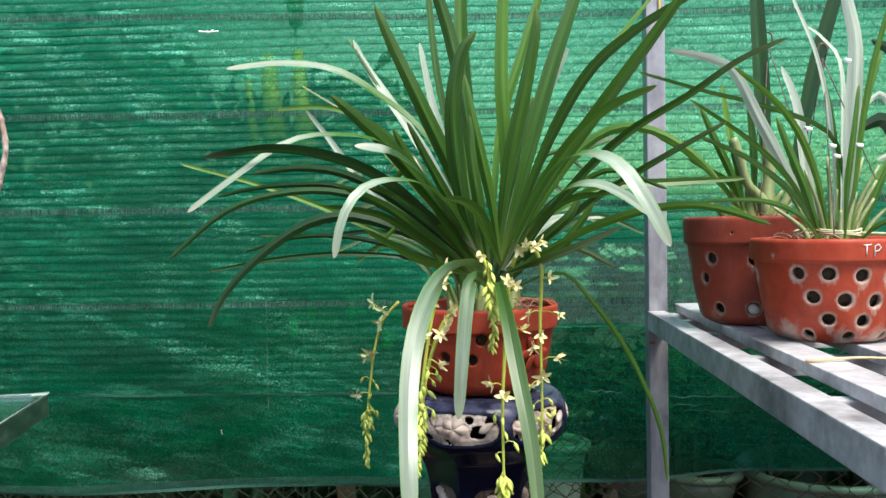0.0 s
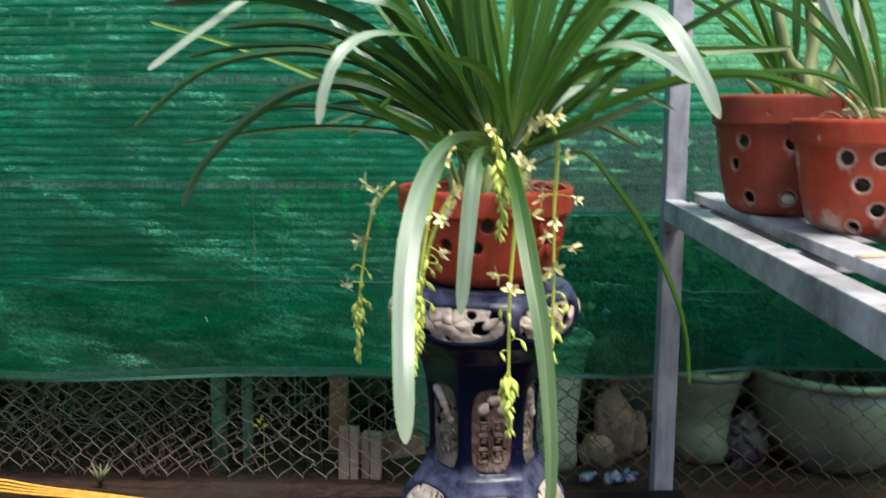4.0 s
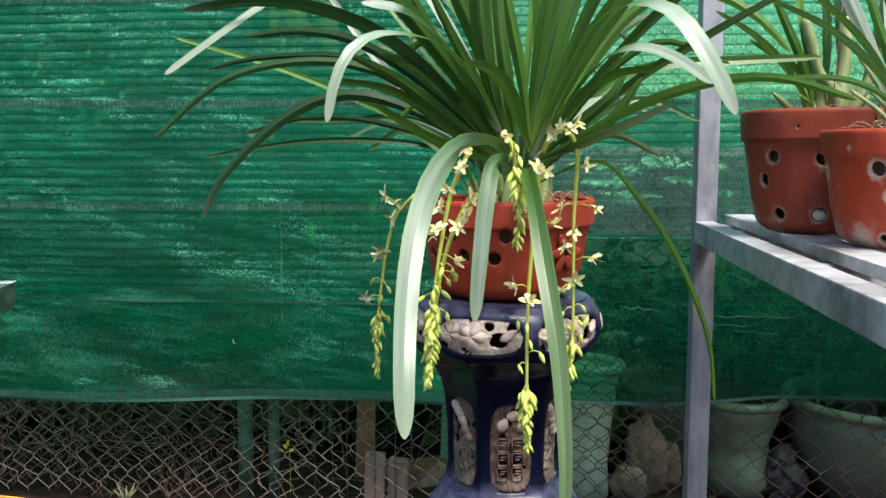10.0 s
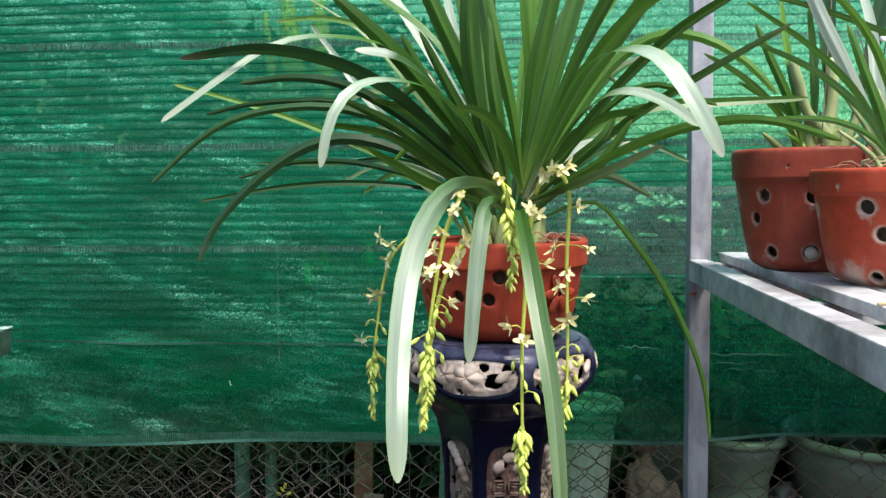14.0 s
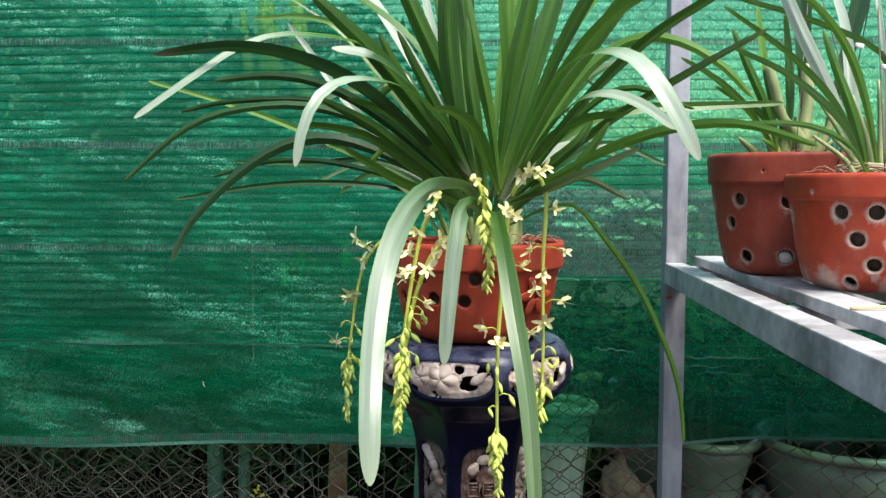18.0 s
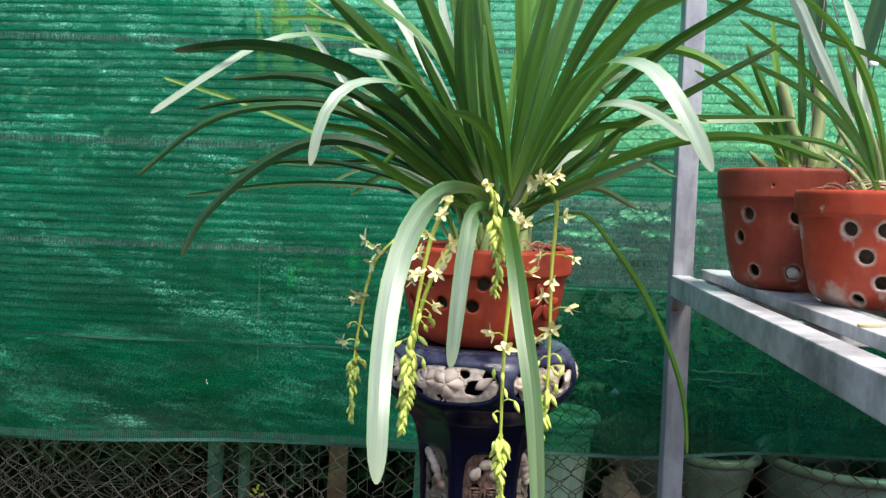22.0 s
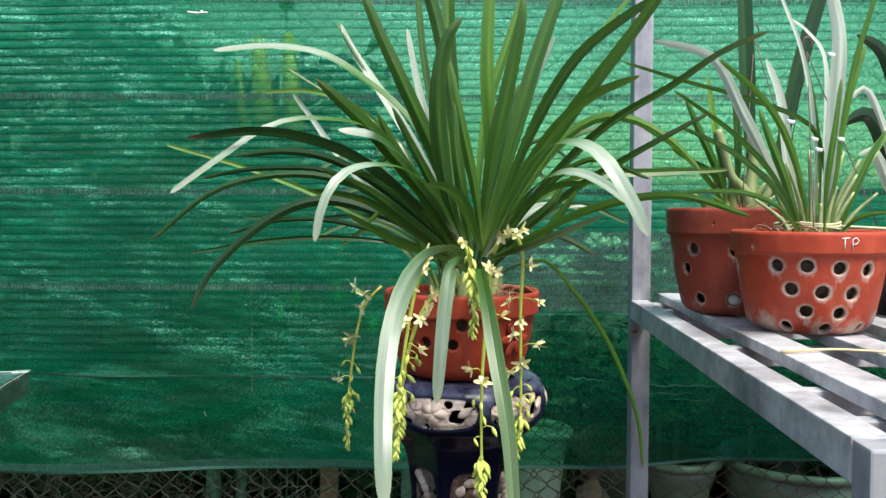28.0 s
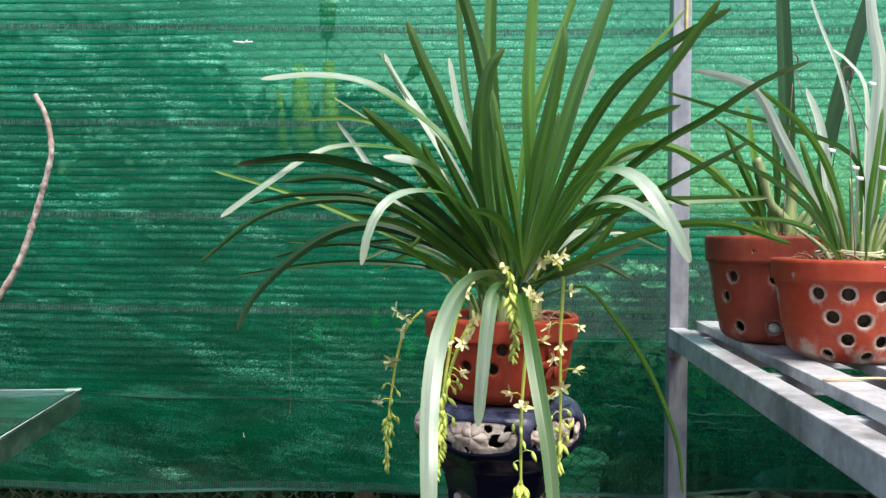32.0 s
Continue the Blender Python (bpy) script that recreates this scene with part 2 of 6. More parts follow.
def net_material(name, open_lo, open_hi, through, glint=1.0, groove_w=1.0, glow=1.0, milk=(0.03, 0.95, 0.4)):
    """Knitted green tape net in ribs: flecks of tape with their glints put into the colour, light coming through it,
    and gaps between the threads.
    The vertex value "thin" opens it from the doubled to the single layer."""
    m, nt, p, co = begin(name)
    xyz = nt.nodes.new("ShaderNodeSeparateXYZ")
    nt.links.new(co, xyz.inputs[0])
    at = nt.nodes.new("ShaderNodeAttribute")
    at.attribute_name = "thin"
    thin = at.outputs["Fac"]
    at = nt.nodes.new("ShaderNodeAttribute")
    at.attribute_name = "slack"
    slack = at.outputs["Fac"]
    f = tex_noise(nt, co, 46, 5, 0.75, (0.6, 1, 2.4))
    fleck = tex_noise(nt, co, 250, 3, 0.8, (1.25, 1, 0.8), 18)
    grain = tex_noise(nt, co, 420, 2, 0.6, (1, 1, 0.7), -20)
    big = tex_noise(nt, co, 3.0, 5, 0.65, (0.8, 1, 1.6))
    patch = tex_noise(nt, co, 8, 5, 0.75, (0.55, 1, 1.7), 16)
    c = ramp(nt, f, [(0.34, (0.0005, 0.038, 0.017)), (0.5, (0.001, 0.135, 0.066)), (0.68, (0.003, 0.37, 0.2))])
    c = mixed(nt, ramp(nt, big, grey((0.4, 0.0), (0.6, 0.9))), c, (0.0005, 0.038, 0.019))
    c = mixed(nt, 1.0, c, ramp(nt, grain, grey((0.34, 0.55), (0.5, 0.95), (0.68, 1.5))), "MULTIPLY")
    streak = tex_noise(nt, co, 26, 4, 0.7, (0.22, 1, 2.2), 5)
    c = mixed(nt, 1.0, c, ramp(nt, streak, grey((0.36, 0.5), (0.5, 0.95), (0.64, 1.7))), "MULTIPLY")
    wob = math_node(nt, "MULTIPLY", math_node(nt, "SUBTRACT", tex_noise(nt, co, 2.5, 3, 0.5, (0.7, 0, 1)), 0.5), 0.022)
    fine = math_node(nt, "MULTIPLY", math_node(nt, "SUBTRACT", tex_noise(nt, co, 22, 2, 0.5, (1, 0, 1)), 0.5), 0.0035)
    z = math_node(nt, "ADD", math_node(nt, "ADD", xyz.outputs[2], wob), fine)
    saw = math_node(nt, "FRACT", math_node(nt, "MULTIPLY", z, 1 / PITCH), None)
    # Each rib's light from above is painted in: flecks brighten under the groove.
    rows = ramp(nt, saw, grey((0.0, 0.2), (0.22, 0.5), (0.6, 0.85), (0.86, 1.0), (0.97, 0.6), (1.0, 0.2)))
    # Fold highlights as colour: where the pale flecks gather.
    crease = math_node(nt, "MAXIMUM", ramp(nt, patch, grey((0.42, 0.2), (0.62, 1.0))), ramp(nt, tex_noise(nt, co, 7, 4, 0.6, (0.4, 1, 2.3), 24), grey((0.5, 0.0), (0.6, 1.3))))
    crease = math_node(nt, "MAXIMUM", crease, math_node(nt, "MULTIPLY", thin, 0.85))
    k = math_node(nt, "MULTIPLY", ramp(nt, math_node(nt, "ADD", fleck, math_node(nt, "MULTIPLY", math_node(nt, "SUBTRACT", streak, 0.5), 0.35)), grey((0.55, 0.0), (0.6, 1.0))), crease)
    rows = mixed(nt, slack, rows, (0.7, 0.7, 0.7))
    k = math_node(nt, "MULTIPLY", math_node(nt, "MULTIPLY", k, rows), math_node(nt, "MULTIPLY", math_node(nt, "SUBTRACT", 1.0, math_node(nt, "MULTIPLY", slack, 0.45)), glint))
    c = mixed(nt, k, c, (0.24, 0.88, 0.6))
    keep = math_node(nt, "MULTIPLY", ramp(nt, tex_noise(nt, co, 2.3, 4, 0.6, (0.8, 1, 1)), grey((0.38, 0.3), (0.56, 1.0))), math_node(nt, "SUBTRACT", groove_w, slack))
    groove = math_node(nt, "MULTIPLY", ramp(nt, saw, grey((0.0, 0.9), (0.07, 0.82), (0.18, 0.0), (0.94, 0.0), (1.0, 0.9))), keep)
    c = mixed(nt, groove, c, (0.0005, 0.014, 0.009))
    nt.links.new(c, p.inputs["Base Color"])
    p.inputs["Roughness"].default_value = 0.34
    p.inputs["Specular IOR Level"].default_value = 0.45
    bumped(nt, p, fleck, 0.6, 0.003)
    tr = nt.nodes.new("ShaderNodeBsdfTranslucent")
    lit = mixed(nt, 0.68, c, milk)
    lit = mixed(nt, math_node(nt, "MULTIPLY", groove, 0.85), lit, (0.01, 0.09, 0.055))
    lit = mixed(nt, 1.0, lit, ramp(nt, grain, grey((0.36, 0.62 * glow), (0.64, 1.15 * glow))), "MULTIPLY")
    nt.links.new(lit, tr.inputs[0])
    tp = nt.nodes.new("ShaderNodeBsdfTransparent")
    tp.inputs[0].default_value = through
    m1, m2 = nt.nodes.new("ShaderNodeMixShader"), nt.nodes.new("ShaderNodeMixShader")
    nt.links.new(ramp(nt, k, grey((0.0, 0.74), (1.0, 0.2))), m1.inputs[0])
    nt.links.new(p.outputs[0], m1.inputs[1])
    nt.links.new(tr.outputs[0], m1.inputs[2])
    gap = tex_noise(nt, co, 260, 2, 0.6, (1, 1, 0.35))
    shut = ramp(nt, gap, grey((0.40, open_lo), (0.64, open_hi)))
    wide = ramp(nt, gap, grey((0.38, 0.2), (0.64, 0.58)))
    hole = nt.nodes.new("ShaderNodeMix")
    nt.links.new(thin, hole.inputs[0])
    nt.links.new(shut, hole.inputs[2])
    nt.links.new(wide, hole.inputs[3])
    nt.links.new(math_node(nt, "MULTIPLY", hole.outputs[0], math_node(nt, "SUBTRACT", 1.0, math_node(nt, "MULTIPLY", groove, 0.7))), m2.inputs[0])
    nt.links.new(m1.outputs[0], m2.inputs[1])
    nt.links.new(tp.outputs[0], m2.inputs[2])
    nt.links.new(m2.outputs[0], nt.nodes["Material Output"].inputs[0])
    return m


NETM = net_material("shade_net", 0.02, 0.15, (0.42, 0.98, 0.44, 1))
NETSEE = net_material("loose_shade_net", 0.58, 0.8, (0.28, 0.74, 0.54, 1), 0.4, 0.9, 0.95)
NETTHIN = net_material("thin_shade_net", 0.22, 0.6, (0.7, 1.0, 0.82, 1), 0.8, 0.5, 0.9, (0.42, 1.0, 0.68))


def seam_material():
    """Double-knit band: upright threads with gaps between them."""
    m, nt, p, co = begin("net_seam")
    t = tex_noise(nt, co, 150, 3, 0.7, (2.2, 1, 0.22))
    nt.links.new(ramp(nt, t, [(0.38, (0.002, 0.03, 0.02)), (0.55, (0.02, 0.085, 0.06)), (0.68, (0.10, 0.2, 0.15))]), p.inputs["Base Color"])
    p.inputs["Roughness"].default_value = 0.7
    bumped(nt, p, t, 0.6)
    tp = nt.nodes.new("ShaderNodeBsdfTransparent")
    mx = nt.nodes.new("ShaderNodeMixShader")
    nt.links.new(ramp(nt, tex_noise(nt, co, 170, 2, 0.6, (2.0, 1, 0.3)), grey((0.42, 0.12), (0.6, 0.72))), mx.inputs[0])
    nt.links.new(p.outputs[0], mx.inputs[1])
    nt.links.new(tp.outputs[0], mx.inputs[2])
    nt.links.new(mx.outputs[0], nt.nodes["Material Output"].inputs[0])
    return m


SEAM = seam_material()
STRAWY = two_tone("pale_thread", (0.08, 0.13, 0.07), (0.3, 0.34, 0.2), 40, 0.8, bump=0.1)
HEM = two_tone("net_hem", (0.001, 0.03, 0.018), (0.008, 0.075, 0.05), 120, 0.6, bump=0.4)
HEMRIB = two_tone("net_hem_thread", (0.005, 0.036, 0.026), (0.026, 0.09, 0.068), 60, 0.5, bump=0.2)


def hem_z(x):
    return 0.242 + 0.024 * (x + 0.2) + 0.0012 * math.sin(x * 9) + 0.013 * max(0.0, min(1.0, (x - 0.48) / 0.25))


def net_y(x, z):
    """How far the hanging net bellies out at a place."""
    low = max(0.0, 1 - (z - 0.22) / 0.5)
    fold = 0.019 * low * math.sin(14 * (z + 0.34 * x) + 2.4 * noise.noise((x * 2, z * 2, 3)))
    left = max(0.0, min(1.0, (-0.1 - x) / 0.3)) * max(0.0, 1 - abs(z - 0.42) / 0.19)
    q = z - 0.22 * x + 0.03 * noise.noise((x * 3, z * 6, 8))
    fold += 0.011 * left * math.sin(58 * q) * (0.5 + noise.noise((x * 3.5, z * 7, 6)))
    return 2.66 + 0.012 * noise.noise((x * 1.6, z * 1.9, 0)) + 0.004 * noise.noise((x * 7, z * 12, 1)) + fold


shade_net = thing("shade_net", (0, 2.66, 0.24), "green knitted shade net hung along a chain-link fence", "shade net")
inv_net = shade_net.matrix_world.inverted()


def on_net(name, bm, mat, label=""):
    ob = part(name, bm, mat, shade_net, label)
    ob.matrix_parent_inverse = inv_net
    return ob


def eased(v, lo, hi):
    v = max(0.0, min(1.0, (v - lo) / (hi - lo)))
    return v * v * (3 - 2 * v)


def slack_at(x, z):
    """How far the net hangs loose, so that its ribs are drawn out flat."""
    taut = 1 - 0.75 * eased(x, 0.12, 0.3)
    return taut * 0.35 * eased(-z, -1.1, -0.9) + 0.3 * eased(-z, -0.75, -0.6) * eased(-x, -0.2, 0.1) + taut * 0.35 * eased(-z, -0.54, -0.44)


NX = [-2.3 + 0.035 * k for k in range(132)]
_b = bmesh.new()
_z = [k / 4 * PITCH for k in range(int(2.05 / PITCH) * 4)]
_g = [[_b.verts.new((x, net_y(x, hem_z(x) * max(0, 1 - z / 0.6) + 0.235 * min(1, z / 0.6) + z) + (0.0024, -0.0005, -0.0016, 0.0002)[i % 4] * (1 - slack_at(x, z + 0.24)), hem_z(x) * max(0, 1 - z / 0.6) + 0.235 * min(1, z / 0.6) + z)) for x in NX] for i, z in enumerate(_z)]
grid_faces(_b, _g, False)
for _f in _b.faces:
    c = _f.calc_center_median()
    if c.x > 0.2 and 0.648 < c.z < 0.846:
        _f.material_index = 1
    elif c.x > 0.16 and c.z < 0.64:
        _f.material_index = 2


_thin, _slack = _b.verts.layers.float.new("thin"), _b.verts.layers.float.new("slack")
for v in _b.verts:
    x, z = v.co.x + 0.16 * noise.noise((v.co.x * 2.5, v.co.z * 1.5, 4)), v.co.z
    v[_thin] = max(eased(x, 0.02, 0.2) * eased(z, 0.945, 0.985), eased(x, -0.75, 0.1) * eased(z, 0.92, 1.3))
    v[_thin] = max(v[_thin], 0.55 * eased(v.co.x, -0.46, -0.36) * eased(-v.co.x, 0.0, 0.1) * eased(z, 0.55, 0.6) * eased(-z, -0.76, -0.7))
    v[_slack] = slack_at(x, z)
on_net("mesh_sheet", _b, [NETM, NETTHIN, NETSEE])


def band(z0, z1, off=0.0045, NX=NX):
    bm = bmesh.new()
    f = z0 if callable(z0) else (lambda x: z0)
    h = z1
    rows = [[bm.verts.new((x, net_y(x, f(x) + d) - off, f(x) + d + (0.003 if z1 < 0.02 else 0.0008) * noise.noise((x * 2, 1, z1)))) for x in NX] for d in (0, h / 2, h)]
    grid_faces(bm, rows, False)
    return bm


for _zz, _drop in ((0.477, -0.004), (0.699, 0.0), (0.942, 0.004), (1.183, 0.012), (1.434, 0.032), (1.68, 0.03), (1.93, 0.03)):
    on_net("seam_band", band(lambda x, z=_zz, d=_drop: z - d * eased(x, -1.1, 0.4) + 0.003 * noise.noise((x * 3, z * 9, 5)), 0.0045 if _zz < 0.5 else 0.016, 0.0045, [x for x in NX if x < (0.15 if _zz < 0.5 else 9)]), HEM if _zz < 0.5 else SEAM, "dark double-knit seam band")
on_net("hem", band(hem_z, 0.007, 0.004), HEM, "dark folded bottom hem")
_b = bmesh.new()
for _k in range(470):
    x = -1.6 + 0.0045 * _k
    z0, h = hem_z(x) + 0.006, 0.019 if x < 0.16 else 0.006
    v = [_b.verts.new((x + dx, net_y(x, hem_z(x) + 0.012) - dy, z0 + dz)) for dx, dy, dz in ((-0.0013, 0.003, 0), (0, 0.0055, 0), (0.0013, 0.003, 0), (-0.0013, 0.003, h), (0, 0.0055, h + 0.002 * noise.noise((x * 90, 0, 0))), (0.0013, 0.003, h))]
    for _q in ((0, 1, 4, 3), (1, 2, 5, 4)):
        _b.faces.new([v[i] for i in _q])
on_net("hem_stitching", _b, HEMRIB, "fine ribbed stitching along the hem")

THREAD = two_tone("white_thread", (0.6, 0.66, 0.62), (0.85, 0.88, 0.85), 60, 0.5, bump=0.1)
for pts in ([(-0.573, 1.397), (-0.55, 1.394), (-0.522, 1.395)], [(-0.552, 1.397), (-0.548, 1.392), (-0.535, 1.4)], [(-0.541, 0.388), (-0.542, 0.38), (-0.54, 0.375)]):
    _b = bmesh.new()
    tube(_b, smooth_line([(x, net_y(x, z) - 0.005, z) for x, z in pts], 8), 0.0022 if pts[0][1] > 1 else 0.0007, 6)
    on_net("stitch", _b, THREAD, "white repair stitch")
_b = bmesh.new()
tube(_b, smooth_line([(-0.416 + 0.002 * math.sin(7 * z), net_y(-0.416, z) - 0.004, z) for z in (0.44, 0.5, 0.56, 0.62, 0.68, 0.72)], 16), 0.0003, 5)
on_net("loose_thread", _b, STRAWY, "thin pale loose thread")
CREASE = two_tone("creased_net", (0.006, 0.075, 0.045), (0.035, 0.2, 0.13), 70, 0.5, bump=0.4)
for x0, x1, z0, r in ((0.575, 0.76, 0.468, 0.0026), (0.58, 0.7, 0.448, 0.002), (0.38, 0.47, 0.478, 0.0018), (0.62, 0.74, 0.43, 0.0014)):
    _b = bmesh.new()
    _p = [(x0 + (x1 - x0) * k / 9, z0 + 0.007 * noise.noise((k * 0.9, x0 * 20, z0 * 50))) for k in range(10)]
    tube(_b, smooth_line([(x, net_y(x, z) - 0.0022, z) for x, z in _p], 40), lambda u, r=r: r * math.sin(math.pi * (0.08 + 0.84 * u)), 5)
    on_net("crease", _b, CREASE, "wavy pale crease in the loose net")
for _x in (-1.9, -1.2, -0.55, 0.12, 0.85, 1.6):
    for _z in (0.3, 1.0, 1.7):
        _b = bmesh.new()
        tube(_b, [(_x, net_y(_x, _z), _z), (_x + 0.004, 2.7, _z + 0.004), (_x, 2.765, _z)], 0.0008, 5)
        on_net("tie", _b, BLACKP, "thin black wire tie")

# ---- chain-link fence behind the net ----
fence = thing("fence", (0, 2.74, -0.09), "rusty galvanised chain-link fence behind the net", "fence")
inv_f = fence.matrix_world.inverted()
P, Q = 0.0285, 0.029


def fence_wire(x0, z0, z1, y, skew, mess, seed, turn):
    r = random.Random(seed)
    pts, i, z = [], 0, z0
    while z < z1:
        x = x0 + ((i + turn) % 2) * P + skew * (z - z0) + mess * noise.noise((x0 * 4, z * 4, seed % 3))
        side = 0.0025 if i % 2 else -0.0025
        for d in (-0.004, 0.004):
            pts.append((x, y + side + mess * 0.4 * noise.noise((x0 * 3, z * 5, 9)), z + d + mess * 0.3 * noise.noise((x * 5, z * 3, 4))))
        z += Q
        i += 1
    bm = bmesh.new()
    tube(bm, pts, lambda u: 0.0013 - 0.0006 * min(1, max(0, (z0 + u * (z1 - z0) - 0.8) / 0.3)), 4)
    ob = part("wire", bm, RUSTED if x0 > 0.16 or skew else WIRE, fence)
    ob.matrix_parent_inverse = inv_f


for _k in range(-60, 62):
    fence_wire(_k * P, -0.05 + 0.02 * noise.noise((_k * 0.7, 0, 0)), 2.1, 2.745, 0.0, 0.034, 7, _k % 2)
for _k in range(-60, -16):
    fence_wire(_k * P + 0.017 + 0.012 * noise.noise((_k * 3.1, 0, 0)), -0.05 + 0.03 * noise.noise((_k * 1.7, 3, 0)), 0.4, 2.775, 0.3 + 0.25 * noise.noise((_k * 0.9, 5, 0)), 0.1, 12, _k % 2)
for _k in range(-54, -19):
    if _k % 3:
        fence_wire(_k * P - 0.01 + 0.02 * noise.noise((_k * 2.3, 0, 7)), -0.06, 0.3, 2.8, -0.5 + 0.5 * noise.noise((_k * 1.3, 0, 2)), 0.16, 21, _k % 2)
for _k in range(8, 22):
    fence_wire(_k * P + 0.01, 0.0, 0.95, 2.77, -0.22, 0.05, 14, _k % 2)
for _k in range(11, 20):
    fence_wire(_k * P + 0.02, 0.6, 0.9, 2.78, 0.7, 0.06, 15, _k % 2)
_r = random.Random(41)
for _k in range(34):
    x, z = _r.uniform(0.2, 0.56), _r.uniform(0.67, 0.86)
    a, l = _r.gauss(0.6, 0.7), _r.uniform(0.06, 0.16)
    _b = bmesh.new()
    tube(_b, smooth_line([(x, 2.735, z), (x + 0.5 * l * math.cos(a) + _r.gauss(0, 0.012), 2.715, z + 0.5 * l * math.sin(a) + _r.gauss(0, 0.012)), (x + l * math.cos(a), 2.735, z + l * math.sin(a) * 0.8)], 9), 0.0009, 4)
    ob = part("loose_wire", _b, RUSTED, fence, "bent loose rusty wire")
    ob.matrix_parent_inverse = inv_f
GPOST = two_tone("green_post", (0.07, 0.19, 0.13), (0.13, 0.28, 0.2), 14, 0.6, bump=0.3, stain=(0.04, 0.05, 0.04))
for x, y, r in ((-0.59, 2.87, 0.021), (-0.512, 2.87, 0.015), (-1.55, 2.9, 0.022), (1.6, 2.9, 0.022)):
    _b = bmesh.new()
    tube(_b, [(x, y, -0.1), (x + 0.004, y, 0.4), (x, y, 0.75)], r, 12)
    tagged(part("fence_post", _b, GPOST), "green painted round post behind the fence", "post", "fence posts")


# ---- behind the fence ----
CELADON = two_tone("celadon_glaze", (0.1, 0.113, 0.083), (0.19, 0.2, 0.152), 9, 0.35, bump=0.2, stain=(0.20, 0.19, 0.15), stain_scale=5, dist=0.004)
PALEGLAZE = two_tone("pale_grey_glaze", (0.28, 0.28, 0.24), (0.5, 0.48, 0.42), 14, 0.4, bump=0.3, stretch=(3, 3, 0.5), stain=(0.15, 0.16, 0.12), stain_scale=6, dist=0.004)
PALE = two_tone("weathered_board", (0.16, 0.1, 0.078), (0.3, 0.21, 0.17), 18, 0.85, bump=0.4, stretch=(3, 3, 0.4), stain=(0.12, 0.10, 0.08))
BRICK = two_tone("red_brick", (0.15, 0.05, 0.036), (0.27, 0.10, 0.066), 40, 0.9, bump=0.5, stain=(0.28, 0.2, 0.17), stain_scale=14)
PURPLE = two_tone("purple_plastic", (0.02, 0.012, 0.018), (0.06, 0.036, 0.048), 26, 0.6, bump=0.4, dist=0.01)


def planter(at, prof, label, CELADON=CELADON):
    """A glazed garden planter: body with a rolled rim, and the earth in it."""
    pl = thing("planter", at, label, "planter", "glazed planters")
    bm = bmesh.new()
    r = lathe(bm, prof, 56, lambda a, q, z: q * (1 + 0.006 * noise.noise((math.cos(a) * 2, math.sin(a) * 2, z * 9))))
    bm.faces.new(r[0][::-1])
    part("body", bm, CELADON, pl)
    rr, zz = prof[-1]
    bm = bmesh.new()
    ring = lathe(bm, [(0.002, zz - 0.045), (rr * 0.5, zz - 0.04), (rr, zz - 0.05)], 40)
    part("earth", bm, SOIL, pl, "dark potting earth")
    bm = bmesh.new()
    top = max(prof, key=lambda q: q[1])
    tube(bm, [(top[0] * math.cos(a), top[0] * math.sin(a), top[1]) for a in (2 * math.pi * k / 56 for k in range(57))], 0.014, 10, False)
    part("rim", bm, CELADON, pl)
    return pl


planter((1.10, 3.06, -0.1), [(0.1, 0), (0.115, 0.0), (0.15, 0.03), (0.2, 0.11), (0.222, 0.2), (0.226, 0.275), (0.205, 0.275), (0.2, 0.2)], "wide round pale green glazed planter behind the fence")
planter((0.745, 3.05, -0.1), [(0.05, 0), (0.062, 0.0), (0.088, 0.025), (0.098, 0.06), (0.084, 0.11), (0.078, 0.15), (0.1, 0.22), (0.112, 0.27), (0.1, 0.27), (0.08, 0.2)], "waisted pale green glazed planter behind the fence")
planter((0.328, 2.97, -0.1), [(0.045, 0), (0.054, 0.0), (0.06, 0.02), (0.055, 0.1), (0.064, 0.22), (0.08, 0.34), (0.084, 0.37), (0.074, 0.37), (0.06, 0.3)], "tall slender pale grey glazed planter behind the fence", PALEGLAZE)
planter((0.6, 3.3, -0.1), [(0.06, 0), (0.1, 0.02), (0.13, 0.1), (0.13, 0.2), (0.11, 0.3), (0.1, 0.36), (0.09, 0.36), (0.1, 0.2)], "bulging grey-green glazed planter behind the fence")

_b = bmesh.new()
for k in range(3):
    bmesh.ops.create_icosphere(_b, subdivisions=4, radius=0.055, matrix=pose(0.85 + 0.012 * math.sin(k * 2), 2.98 + 0.01 * math.cos(k * 3), -0.065 + 0.038 * k) @ Matrix.Diagonal((1.0 - 0.16 * k, 0.6, 0.8, 1)))
for v in _b.verts:
    v.co += Vector((0.02, 0.015, 0.02)) * (noise.noise(v.co * 38) + 0.5 * noise.noise(v.co * 95))
tagged(part("plastic_bag", _b, PURPLE), "crumpled dark purple plastic bag between the planters", "bag")
for k, (x, y, z, a) in enumerate(((-0.232, 2.83, -0.095, 3), (-0.17, 2.835, -0.095, -4), (-0.30, 3.05, -0.1, 6), (-0.06, 3.1, -0.1, 0))):
    _b = made_box(-0.026, 0.026, -0.012, 0.012, 0, (0.15, 0.135, 0.34, 0.42)[k], bevel=0.003)
    ob = tagged(part("board", _b, (PALE, PALE, BRICK, GPOST)[k], smooth=False), ("short grey weathered board stood on end", "short grey weathered board stood on end", "reddish upright board in the shade", "green painted upright board")[k], "board")
    ob.matrix_world = pose(x, y, z, 0, 2, a)


def brick_at(x, y, z, rx, ry, rz):
    bm = made_box(-0.1, 0.1, -0.048, 0.048, 0, 0.058, bevel=0.005)
    for v in bm.verts:
        v.co += Vector((1, 1, 1)) * 0.003 * noise.noise(v.co * 40)
